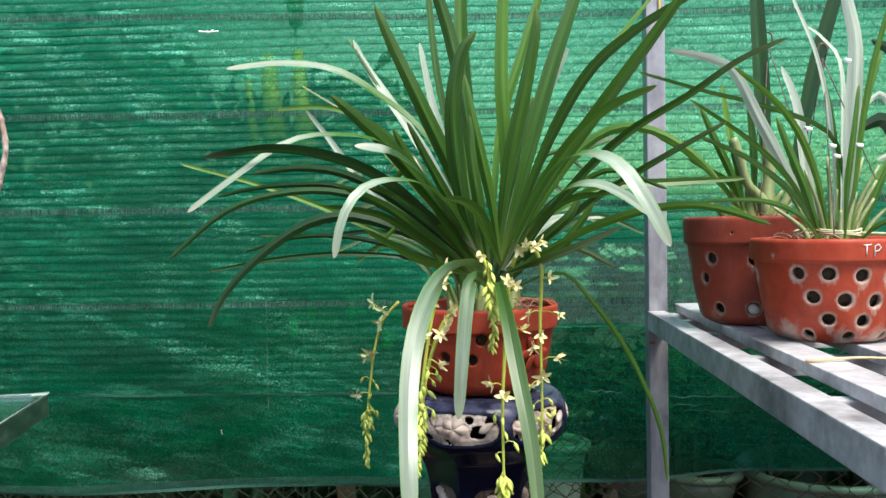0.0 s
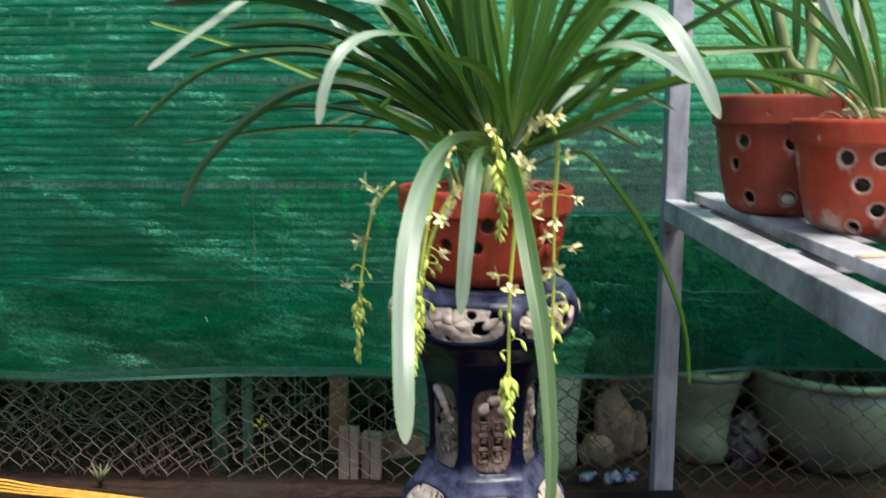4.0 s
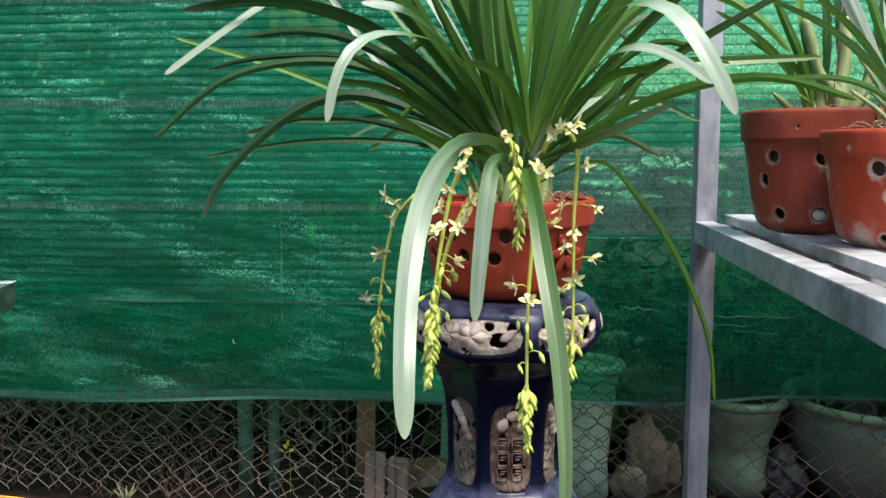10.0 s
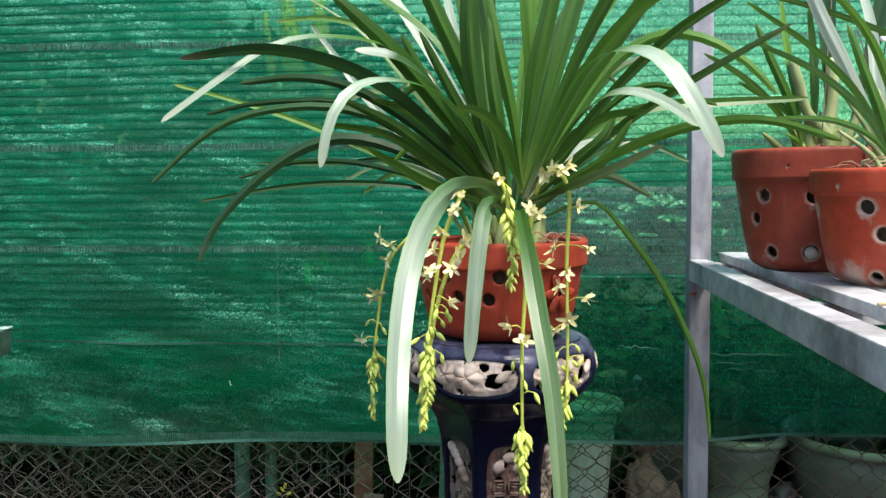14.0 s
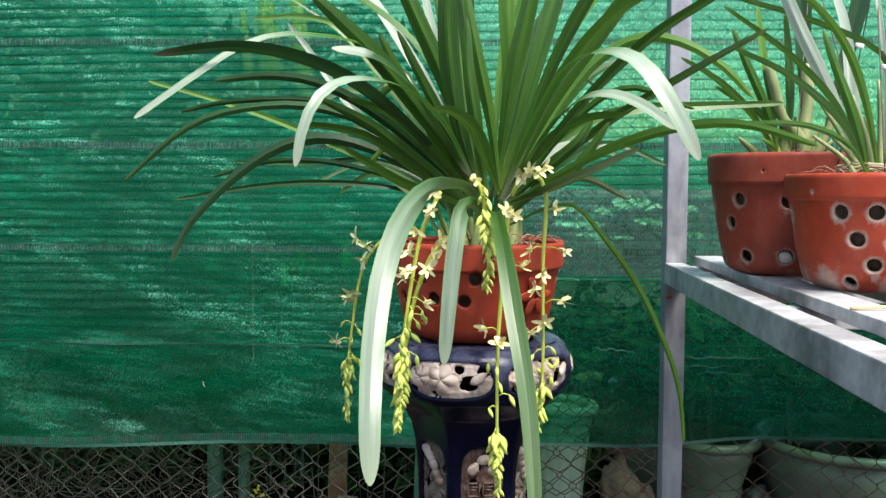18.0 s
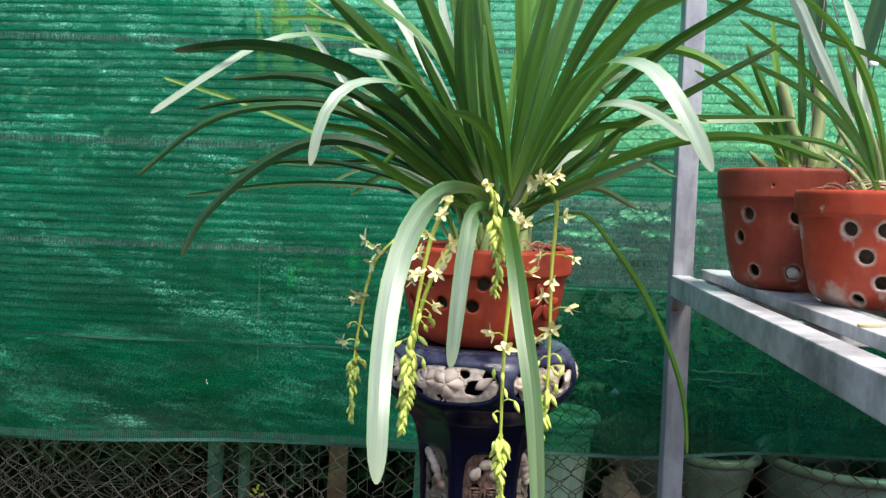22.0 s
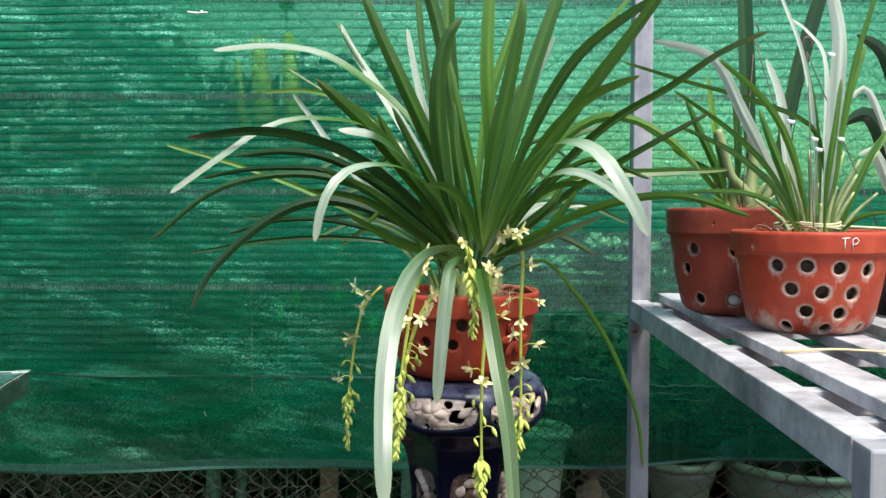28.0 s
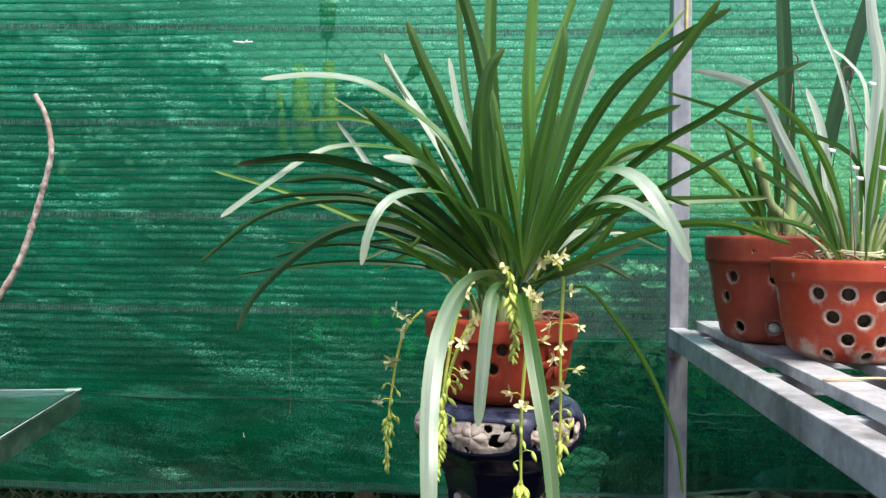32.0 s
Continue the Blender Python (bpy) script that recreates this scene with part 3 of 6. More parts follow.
    ob = tagged(part("brick", bm, BRICK, smooth=False), "loose worn red brick lying by the fence", "brick", "loose bricks")
    ob.matrix_world = pose(x, y, z, rx, ry, rz)


brick_at(1.02, 2.63, -0.1, 0, 0, 6)
brick_at(1.19, 2.6, -0.075, 0, -28, 18)


ROCK = two_tone("grey_brown_rock", (0.13, 0.066, 0.052), (0.33, 0.2, 0.16), 12, 0.95, bump=0.8, stain=(0.05, 0.03, 0.025), stain_scale=7, dist=0.01)


def rock_at(at, size, seed, label):
    bm = bmesh.new()
    bmesh.ops.create_icosphere(bm, subdivisions=4, radius=1.0)
    for v in bm.verts:
        q = v.co.normalized()
        v.co = q * (1 + 0.28 * noise.noise(q * 1.6 + Vector((seed, 0, 0))) + 0.1 * noise.noise(q * 5 + Vector((0, seed, 0))))
        v.co = Vector((v.co.x * size[0], v.co.y * size[1], v.co.z * size[2]))
    ob = tagged(part("rock", bm, ROCK), label, "rock", "rocks behind the fence")
    ob.matrix_world = pose(*at)


rock_at((0.49, 3.02, 0.0), (0.055, 0.05, 0.12), 1, "tall grey-brown rock behind the fence")
rock_at((0.445, 2.98, -0.06), (0.05, 0.045, 0.05), 5, "low brown rock behind the fence")
rock_at((0.545, 3.06, -0.03), (0.05, 0.05, 0.08), 9, "grey-brown rock behind the fence")
rock_at((0.5, 3.03, 0.2), (0.075, 0.05, 0.07), 13, "pale rock lying on top of a tall rock")
brick_at(-0.15, 3.02, -0.1, 0, 0, 30)

# Tangled dry twigs and a dark hedge in the shade behind the fence.
TWIG = two_tone("dry_twigs", (0.055, 0.038, 0.029), (0.185, 0.14, 0.11), 12, 0.9, bump=0.3)
HEDGE = two_tone("hedge_leaf", (0.012, 0.035, 0.01), (0.05, 0.1, 0.025), 5, 0.7, bump=0.2)
_r = random.Random(11)
_b = bmesh.new()
for k in range(420):
    c = Vector((_r.gauss(-0.95, 0.4), _r.uniform(2.86, 3.4), _r.uniform(-0.1, 0.26)))
    d = Vector((_r.gauss(0, 1), _r.gauss(0, 0.6), _r.gauss(0, 0.5))).normalized() * _r.uniform(0.06, 0.16)
    b = Vector((_r.uniform(-1, 1), _r.uniform(-1, 1), _r.uniform(-1, 1))) * 0.02
    tube(_b, [c - d, c + b, c + d], _r.uniform(0.0009, 0.002), 3, False)
tagged(part("twig_heap", _b, TWIG), "tangled heap of dry grey twigs behind the fence", "twigs", kind="stuff")
_b = bmesh.new()
# Hedge, raised to the left to hold back light behind the net.
for k in range(26000):
    x, u = _r.uniform(-3.6, 3.6), _r.random()
    top = 1.4 + 0.3 * min(1, max(0, (-0.6 - x) / 0.5)) if x < -0.1 else 1.4 - 1.05 * min(1, (x + 0.1) / 0.4)
    z = -0.1 + u ** 1.2 * (top + 0.35 * noise.noise((x * 1.3, 0, 2)))
    c = Vector((x, 3.55 + max(-0.3, _r.gauss(0, 0.16)) + 0.25 * noise.noise((x, z, 1)), z))
    a = Vector((_r.gauss(0, 1), _r.gauss(0, 1), _r.gauss(0, 1))).normalized() * _r.uniform(0.03, 0.07)
    c.y = max(c.y, 3.0)
    n = Vector((_r.gauss(0, 1), _r.gauss(0, 1), _r.gauss(0, 1))).cross(a).normalized() * 0.022
    _b.faces.new([_b.verts.new(q) for q in (c - a, c + n, c + a, c - n)])
# Added foliage, unseen behind the net, that keeps skylight off planters and net.
for k in range(16000):
    c = Vector((_r.uniform(-2.3, 2.3), _r.uniform(2.85, 3.45), 0.33 + abs(_r.gauss(0, 0.16))))
    if c.x < -0.15:
        c.z = 0.33 + (c.z - 0.33) * 1.8
        c.y += 0.08
    if c.x > 0.25:
        c.z = 0.33 + (c.z - 0.33) * 0.5
    c.y = max(c.y, 2.9)
    if 0.18 < c.x < 0.52 and c.y < 3.15:
        continue
    a = Vector((_r.gauss(0, 1), _r.gauss(0, 1), _r.gauss(0, 0.5))).normalized() * _r.uniform(0.025, 0.06)
    n = Vector((_r.gauss(0, 1), _r.gauss(0, 1), _r.gauss(0, 1))).cross(a).normalized() * 0.02
    _b.faces.new([_b.verts.new(q) for q in (c - a, c + n, c + a, c - n)])
tagged(part("hedge", _b, HEDGE, smooth=False), "dark leafy hedge behind the fence, with unseen light-blocking foliage added", "hedge", kind="stuff")
# Added backdrop, there to keep the space behind the fence dark.
_b = bmesh.new()
_g = [[_b.verts.new((x, 5.0 + 0.1 * noise.noise((x, z, 0)), z)) for x in range(-9, 10)] for z in (-0.1, 0.1, 0.25, 0.4)]
grid_faces(_b, _g, False)
tagged(part("backdrop_wall", _b, two_tone("dark_backdrop", (0.05, 0.06, 0.045), (0.13, 0.13, 0.1), 6, 0.9, stain=(0.05, 0.07, 0.03))), "dark backdrop wall added far behind the fence", "wall", kind="structure")

# Things that glimmer through the net.
YELLOW = two_tone("yellowing_stalk", (0.36, 0.27, 0.03), (0.66, 0.48, 0.08), 7, 0.6, bump=0.2, stretch=(1, 1, 0.3))
LIME = two_tone("lime_leaf", (0.34, 0.66, 0.14), (0.5, 0.8, 0.22), 10, 0.5, bump=0.1)
WHITE = two_tone("white_sheet", (0.72, 0.76, 0.72), (0.86, 0.88, 0.84), 6, 0.7, bump=0.1)
bamboo = thing("bamboo", (-0.47, 3.34, -0.1), "sunlit yellow bamboo stalks behind the shade net", "bamboo")
for x, z0, z1, r in ((-0.1, 1.05, 1.57, 0.04), (0.0, 0.98, 1.58, 0.036), (-0.02, 1.66, 2.0, 0.034), (-0.17, 1.1, 1.5, 0.018)):
    _b = bmesh.new()
    tube(_b, [(x, 0, 0), (x + 0.01, 0, z0)], 0.004, 8)
    part("stalk", _b, GPOST, bamboo)
    _b = bmesh.new()
    tube(_b, [(x + 0.01, 0, z0), (x + 0.012, 0, (z0 + z1) / 2), (x - 0.005, 0, z1)], lambda u, r=r: r * (0.5 + 0.5 * math.sin(math.pi * min(1, 0.1 + 0.9 * u))), 9)
    part("sheath", _b, YELLOW, bamboo, "yellow stalk sheath")
for x, z0, z1, w in ((-0.385, 0.605, 0.66, 0.011), (-0.338, 0.64, 0.69, 0.006), (-0.3, 0.625, 0.665, 0.004), (-0.226, 0.65, 0.715, 0.011), (-0.172, 0.675, 0.705, 0.014), (-0.13, 0.575, 0.62, 0.012)):
    sd = thing("seedling", (x, 2.81, -0.09), "bright lime-green seedling behind the shade net", "seedling", "seedlings")
    b2 = bmesh.new()
    tube(b2, [(0, 0.006, 0), (0.002, 0.006, z0 + 0.1)], 0.0012, 5)
    part("stalk", b2, TWIG, sd, "dry dark stalk")
    b2 = bmesh.new()
    rings = []
    for i in range(9):
        u = i / 8
        q = w * (0.7 + 0.3 * math.sin(math.pi * u)) * (1 if u < 0.9 else 0.7)
        rings.append([b2.verts.new((q * e + 0.002 * math.sin(5 * u), 0.004 * abs(e), z0 + 0.09 + (z1 - z0) * u)) for e in (-1, 0, 1)])
    grid_faces(b2, rings, False)
    part("leaf", b2, LIME, sd)
rack = thing("garden_rack", (0.6, 3.1, -0.1), "low garden rack with pale plastic sheeting behind the net", "rack")
inv_r = rack.matrix_world.inverted()


def on_rack(name, bm, mat, label=""):
    for v in bm.verts:
        v.co += Vector((0, 0.004, 0.007)) * noise.noise(v.co * Vector((9, 1, 30)))
    ob = part(name, bm, mat, rack, label, smooth=False)
    ob.matrix_parent_inverse = inv_r


def strip(x0, x1, y, z, h, n=24):
    bm = bmesh.new()
    rows = [[bm.verts.new((x0 + (x1 - x0) * i / n, y + 0.4 * d, z - 0.04 * (x1 - x0) * i / n + d * max(0.08, math.sin(math.pi * (i + 0.4) / (n + 0.8)) ** 0.6 * (0.9 + 1.5 * noise.noise((i * 0.55, z * 90, x0 * 7)))))) for i in range(n + 1)] for d in (-h / 2, 0, h / 2)]
    grid_faces(bm, rows, False)
    return bm


_r = random.Random(9)
for x0, x1, z, h in ((0.47, 0.6, 0.812, 0.04), (0.6, 0.7, 0.8, 0.03), (0.76, 0.98, 0.796, 0.035), (0.31, 0.45, 0.756, 0.028), (0.36, 0.53, 0.722, 0.014), (0.53, 0.66, 0.762, 0.024), (0.42, 0.5, 0.79, 0.02), (0.8, 0.92, 0.748, 0.016), (0.27, 0.38, 0.8, 0.026), (0.65, 0.72, 0.725, 0.026)):
    on_rack("sheet", strip(x0, x1, 3.11 + _r.uniform(0, 0.014), z, h), WHITE, "pale plastic sheet")
on_rack("board", made_box(0.2, 0.56, 3.1, 3.13, 0.668, 0.688, bevel=0.002), two_tone("orange_board", (0.3, 0.13, 0.06), (0.5, 0.26, 0.12), 20, 0.8, bump=0.3, stretch=(0.4, 2, 2)), "orange-brown board")
on_rack("board", made_box(0.2, 1.0, 3.13, 3.145, 0.815, 0.83, bevel=0.002), PALE)
for x in (0.24, 0.69, 0.74, 0.96):
    on_rack("stake", made_box(x, x + 0.014, 3.106, 3.126, -0.1, 0.79, bevel=0.002), PALE)

ROPE = two_tone("orange_rope", (0.5, 0.2, 0.02), (0.72, 0.36, 0.05), 60, 0.6, bump=0.4)
for k in range(4):
    _b = bmesh.new()
    o = 0.012 * k
    tube(_b, smooth_line([(-2.0, 2.6 - o, 0.002), (-1.3, 2.57 - o, 0.006), (-1.05, 2.553 - o * 1.5, 0.008), (-0.9, 2.512 - o * 1.1, 0.009), (-0.78, 2.488 - o * 0.8, 0.01), (-0.67, 2.466 - o * 0.5, 0.01), (-0.58, 2.45 - o * 0.2, 0.008), (-0.5, 2.435, 0.004)], 24), 0.0036, 6)
    tagged(part("rope", _b, ROPE), "orange plastic rope lying on the earth", "rope", "ropes")
_b = bmesh.new()
tube(_b, [(0.565, 2.5, 0.012), (0.64, 2.508, 0.013), (0.715, 2.516, 0.012)], lambda u: 0.0085 + 0.001 * math.sin(9 * u), 8)
tagged(part("stick", _b, PALE), "short pale peeled stick on the gravel", "stick")
_b = bmesh.new()
tube(_b, smooth_line([(0.66, 2.38, 0.02), (0.8, 2.41, 0.02), (0.95, 2.45, 0.022), (1.1, 2.48, 0.022)], 12), 0.0035, 6)
tagged(part("twine", _b, ROPE), "orange twine lying on the gravel", "rope", "ropes")
_b = bmesh.new()
for x, y, w in ((0.475, 2.85, 0.03), (0.51, 2.858, 0.026), (0.4, 2.845, 0.02)):
    bmesh.ops.create_icosphere(_b, subdivisions=3, radius=1, matrix=pose(x, y, -0.078) @ Matrix.Diagonal((w, 0.018, 0.016, 1)))
for v in _b.verts:
    v.co += Vector((0.012, 0.01, 0.012)) * noise.noise(v.co * 60)
tagged(part("plastic_wrapper", _b, two_tone("blue_wrapper", (0.02, 0.03, 0.14), (0.28, 0.3, 0.37), 45, 0.25, bump=0.5, lo=0.42, hi=0.6)), "crumpled blue and clear plastic wrapper on the earth", "wrapper")
_b = bmesh.new()
for k in range(4):
    bmesh.ops.create_icosphere(_b, subdivisions=1, radius=0.0085, matrix=pose(-0.492 + 0.009 * k, 2.875 + 0.004 * (k % 2), 0.035 + 0.011 * (k % 3), 0, 50 * k, 0) @ Matrix.Diagonal((1.1, 0.4, 0.55, 1)))
tube(_b, [(-0.47, 2.88, -0.1), (-0.47, 2.88, 0.04)], 0.0006, 5)
tagged(part("yellow_flower", _b, two_tone("yellow_petal", (0.7, 0.55, 0.02), (0.85, 0.7, 0.06), 40, 0.6)), "small yellow flower behind the fence", "flower")
_b = bmesh.new()
for k in range(7):
    a = k * 0.9
    tube(_b, [(-0.83, 2.66, -0.055), (-0.83 + 0.012 * math.cos(a), 2.66 + 0.012 * math.sin(a), -0.02), (-0.83 + 0.03 * math.cos(a), 2.66 + 0.02 * math.sin(a), 0.0 + 0.01 * (k % 2))], lambda u: 0.004 * math.sin(math.pi * (0.15 + 0.8 * u)), 5)
tagged(part("weed", _b, two_tone("pale_weed", (0.07, 0.08, 0.035), (0.15, 0.15, 0.08), 20, 0.7)), "small pale green weed under the fence", "weed")


# ---- pierced walls: terracotta pots and the ceramic stool ----
def pierced(name, surf, us, vs, far, mat, parent, thick, closed=True, marks=None, label=""):
    """A wall surf(u, v) with openings: far(u, v) is under 1 inside one, and its edge is drawn to just 1. marks(u, v): stain strength."""
    n, m = len(us), len(vs)
    d = np.array([[far(u, v) for u in us] for v in vs])
    uv = np.array([[(u, v) for u in us] for v in vs], float)
    du, dv = us[1] - us[0], vs[1] - vs[0]
    cols = n if closed else n - 1
    keep = []
    gone = np.zeros((m, n), bool)
    held = np.zeros((m, n), bool)
    for i in range(m - 1):
        for j in range(cols):
            k = (j + 1) % n
            q = ((i, j), (i, k), (i + 1, k), (i + 1, j))
            if sum(d[a] for a in q) / 4 < 1:
                for a in q:
                    gone[a] = True
            else:
                keep.append(q)
                for a in q:
                    held[a] = True
    for i, j in zip(*np.nonzero(gone & held)):
        u, v = uv[i, j]
        for _ in range(4):
            f = far(u, v)
            gu, gv = (far(u + du * 0.05, v) - f) / (du * 0.05), (far(u, v + dv * 0.05) - f) / (dv * 0.05)
            su, sv = gu * du * du, gv * dv * dv
            g = gu * su + gv * sv
            if abs(g) < 1e-9:
                break
            step = max(-1.0, min(1.0, (1 - f) / g * 0.8))
            u, v = u + step * su, v + step * sv
        if abs(u - uv[i, j, 0]) < du * 1.2 and abs(v - uv[i, j, 1]) < dv * 1.2:
            uv[i, j] = u, v
    me = bpy.data.meshes.new(name)
    me.from_pydata([surf(u, v) for u, v in uv.reshape(-1, 2)], [], [[a * n + b for a, b in q] for q in keep])
    if marks:
        at = me.attributes.new("lime", "FLOAT", "POINT")
        at.data.foreach_set("value", [marks(u, v) for u, v in uv.reshape(-1, 2)])
    me.materials.append(mat)
    me.update()
    me.shade_smooth()
    ob = new(name, me)
    ob.parent = parent
    if label:
        ob["label"] = label
    s = ob.modifiers.new("thick", "SOLIDIFY")
    s.thickness, s.offset, s.use_even_offset = thick, -1, False
    return ob


def terracotta(name, a, b, lime):
    m, nt, p, co = begin(name)
    f = tex_noise(nt, co, 38, 6, 0.65)
    big = tex_noise(nt, co, 7, 4, 0.6)
    c = ramp(nt, f, [(0.3, a), (0.7, b)])
    c = mixed(nt, ramp(nt, big, [(0.45, (0, 0, 0)), (0.75, (0.6, 0.6, 0.6))]), c, (a[0] * 0.62, a[1] * 0.6, a[2] * 0.6))
    c = mixed(nt, ramp(nt, tex_noise(nt, co, 22, 5, 0.7, (1.5, 1.5, 0.35)), [(0.52, (0, 0, 0)), (0.74, (0.4, 0.4, 0.4))]), c, (b[0] * 0.95, b[1] * 2.0, b[2] * 2.2))
    at = nt.nodes.new("ShaderNodeAttribute")
    at.attribute_name = "lime"
    rag = math_node(nt, "MULTIPLY", math_node(nt, "SUBTRACT", tex_noise(nt, co, 60, 6, 0.7), 0.5), 1.3)
    k = math_node(nt, "MULTIPLY", ramp(nt, math_node(nt, "ADD", at.outputs["Fac"], rag), grey((0.3, 0.0), (0.55, 0.42), (0.95, 0.85))), math_node(nt, "MULTIPLY", ramp(nt, at.outputs["Fac"], grey((0.03, 0.0), (0.16, 1.0))), 0.95))
    c = mixed(nt, k, c, mixed(nt, ramp(nt, tex_noise(nt, co, 24, 4, 0.7), grey((0.4, 0.0), (0.65, 0.8))), lime, (lime[0] * 0.5, lime[1] * 0.52, lime[2] * 0.48)))
    nt.links.new(c, p.inputs["Base Color"])
    streak = tex_noise(nt, co, 16, 5, 0.65, (1.6, 1.6, 0.3))
    nt.links.new(ramp(nt, streak, [(0.35, (0.36, 0.36, 0.36)), (0.7, (0.62, 0.62, 0.62))]), p.inputs["Roughness"])
    p.inputs["Specular IOR Level"].default_value = 0.28
    bumped(nt, p, f, 0.25, 0.0015)
    return m


CLAY = terracotta("terracotta", (0.29, 0.036, 0.016), (0.41, 0.06, 0.027), (0.48, 0.39, 0.32))
DULL = terracotta("dull_terracotta", (0.215, 0.036, 0.02), (0.305, 0.057, 0.032), (0.4, 0.33, 0.26))
MOSS = two_tone("bark_mix", (0.018, 0.012, 0.008), (0.12, 0.075, 0.045), 45, 0.95, bump=0.9, dist=0.01)
ROOT = two_tone("dry_root", (0.2, 0.085, 0.05), (0.4, 0.22, 0.14), 30, 0.8, bump=0.2)


def flower_pot(at, r0, r1, h, collar, holes, label, lime, clay, turn=0.0):
    """A hole-pierced orchid pot with a collar; holes: (degrees, height, radius)."""
    pot = thing("flower_pot", at, label, "flower pot", "terracotta pots")
    far_holes = [(radians(a + turn), z, r) for a, z, r in holes]

    def rad(z):
        if z > h - collar:
            return r1 - 0.0015 * (h - z) / collar - 0.006 * max(0, (z - h + 0.006) / 0.006) ** 2 * 0.5
        step = r1 - 0.0075
        base = r0 + (step - r0) * (max(z, 0) / (h - collar)) ** 0.6
        return base - 0.014 * max(0, 1 - z / 0.02) ** 2

    def surf(a, z):
        q = rad(z) + 0.0008 * noise.noise((math.cos(a) * 3, math.sin(a) * 3, z * 40))
        return (q * math.cos(a), q * math.sin(a), z)

    def gap(a, b):
        return (a - b + math.pi) % (2 * math.pi) - math.pi

    def far(a, z):
        return min(math.hypot(gap(a, b) * rad(z), z - c) / r for b, c, r in far_holes)

    def marks(a, z):
        v = 0.0
        for b, c, r in far_holes:
            x, y = gap(a, b) * rad(z), z - c
            d = math.hypot(x, y) / r
            if d > 5:
                continue
            ring = (0.95 + 0.3 * noise.noise((a * 20, z * 160, c * 9))) * max(0, 1 - max(0, d - 1) / 0.75)
            run = (2.6 + 3.4 * noise.noise((b * 9, c * 90, 3))) * r
            drip = max(0, 1 - (abs(x) / (1.35 * r)) ** 2) * max(0, 1 - max(0, -y - 0.6 * r) / max(run, 0.001)) if y < 0 else 0
            v = max(v, ring, drip * (0.75 + 0.8 * noise.noise((a * 30, z * 70, 1))))
        v = max(0.0, 1.05 * v * lime)
        low = max(0, 1 - z / 0.055) * max(0, 0.65 + noise.noise((math.cos(a) * 3, math.sin(a) * 3, z * 8 + 5)) * 1.6)
        return min(1.0, max(v, lime * lime * low))

    us = [2 * math.pi * k / 260 for k in range(260)]
    vs = [h * k / 58 for k in range(59)]
    pierced("wall", surf, us, vs, far, clay, pot, 0.008, True, marks)
    bm = bmesh.new()
    rings = lathe(bm, [(0.003, 0.006), (r0 - 0.014, 0.006), (r0 - 0.013, 0.0005), (0.003, 0.0005)], 40)
    part("base", bm, clay, pot)
    bm = bmesh.new()
    top = h - 0.02
    bits = [(0.002, top), *[(k / 10 * (r1 - 0.014), top) for k in range(1, 11)], (r1 - 0.016, top * 0.5), (r0 - 0.012, 0.012)]
    lathe(bm, bits, 60)
    for v in bm.verts:
        v.co += Vector((0.35, 0.35, 1)) * 0.012 * noise.noise(v.co * 45)
        e = math.hypot(v.co.x, v.co.y)
        lim = rad(v.co.z) - 0.013
        if e > lim:
            v.co.x, v.co.y = v.co.x * lim / e, v.co.y * lim / e
    part("potting_mix", bm, MOSS, pot, "dark bark and root mix")
    return pot


BH = [(-134, 0.112, 0.0105), (-111.5, 0.112, 0.0105), (-87.5, 0.109, 0.0105), (-63, 0.106, 0.0105), (-123.5, 0.075, 0.0105), (-99.5, 0.071, 0.0108), (-75, 0.069, 0.0105), (-112, 0.04, 0.0098), (-84, 0.038, 0.0098), (-130, 0.014, 0.0088), (-95, 0.012, 0.0092), (-58, 0.012, 0.0088)]
BH += [(a + 118, z, r) for a, z, r in BH] + [(a + 236, z, r) for a, z, r in BH[:11]] + [(-152, 0.141, 0.0028), (-30, 0.141, 0.0028)]
AH = [(-144, 0.127, 0.0115), (-105, 0.1245, 0.0115), (-155, 0.089, 0.0105), (-142, 0.033, 0.0105), (-106, 0.034, 0.012), (-70, 0.127, 0.0115), (-84, 0.08, 0.011), (-60, 0.035, 0.011), (-183, 0.12, 0.011), (-196, 0.06, 0.011), (-180, 0.03, 0.01), (-30, 0.12, 0.011), (-20, 0.06, 0.011), (60, 0.1, 0.011), (120, 0.1, 0.011), (90, 0.05, 0.011), (-122.7, 0.175, 0.0032)]
MH = [(-88, 0.092, 0.0095), (-95.5, 0.0615, 0.009), (-117.5, 0.064, 0.009), (-130, 0.0355, 0.0088), (-126.5, 0.091, 0.009), (-150, 0.062, 0.009), (-160, 0.09, 0.009), (-12, 0.09, 0.009), (-2, 0.05, 0.009), (20, 0.09, 0.009), (60, 0.06, 0.009), (110, 0.08, 0.009), (150, 0.05, 0.009)]
pot_main = flower_pot((0.135, 1.906, 0.634), 0.093, 0.1275, 0.138, 0.036, MH, "terracotta orchid pot with round holes on a ceramic stool", 0.12, CLAY)
pot_b = flower_pot((0.715, 1.96, 0.703), 0.088, 0.127, 0.166, 0.036, BH, "lime-stained terracotta orchid pot pierced with many holes", 1.0, CLAY)
pot_a = flower_pot((0.66, 2.2, 0.703), 0.09, 0.132, 0.204, 0.05, AH, "dull terracotta orchid pot with round holes on the shelf", 0.66, DULL)

_b = bmesh.new()
bmesh.ops.create_icosphere(_b, subdivisions=2, radius=1, matrix=Matrix.Diagonal((0.0115, 0.008, 0.0105, 1)))
for v in _b.verts:
    v.co *= 1 + 0.25 * noise.noise(v.co * 90)
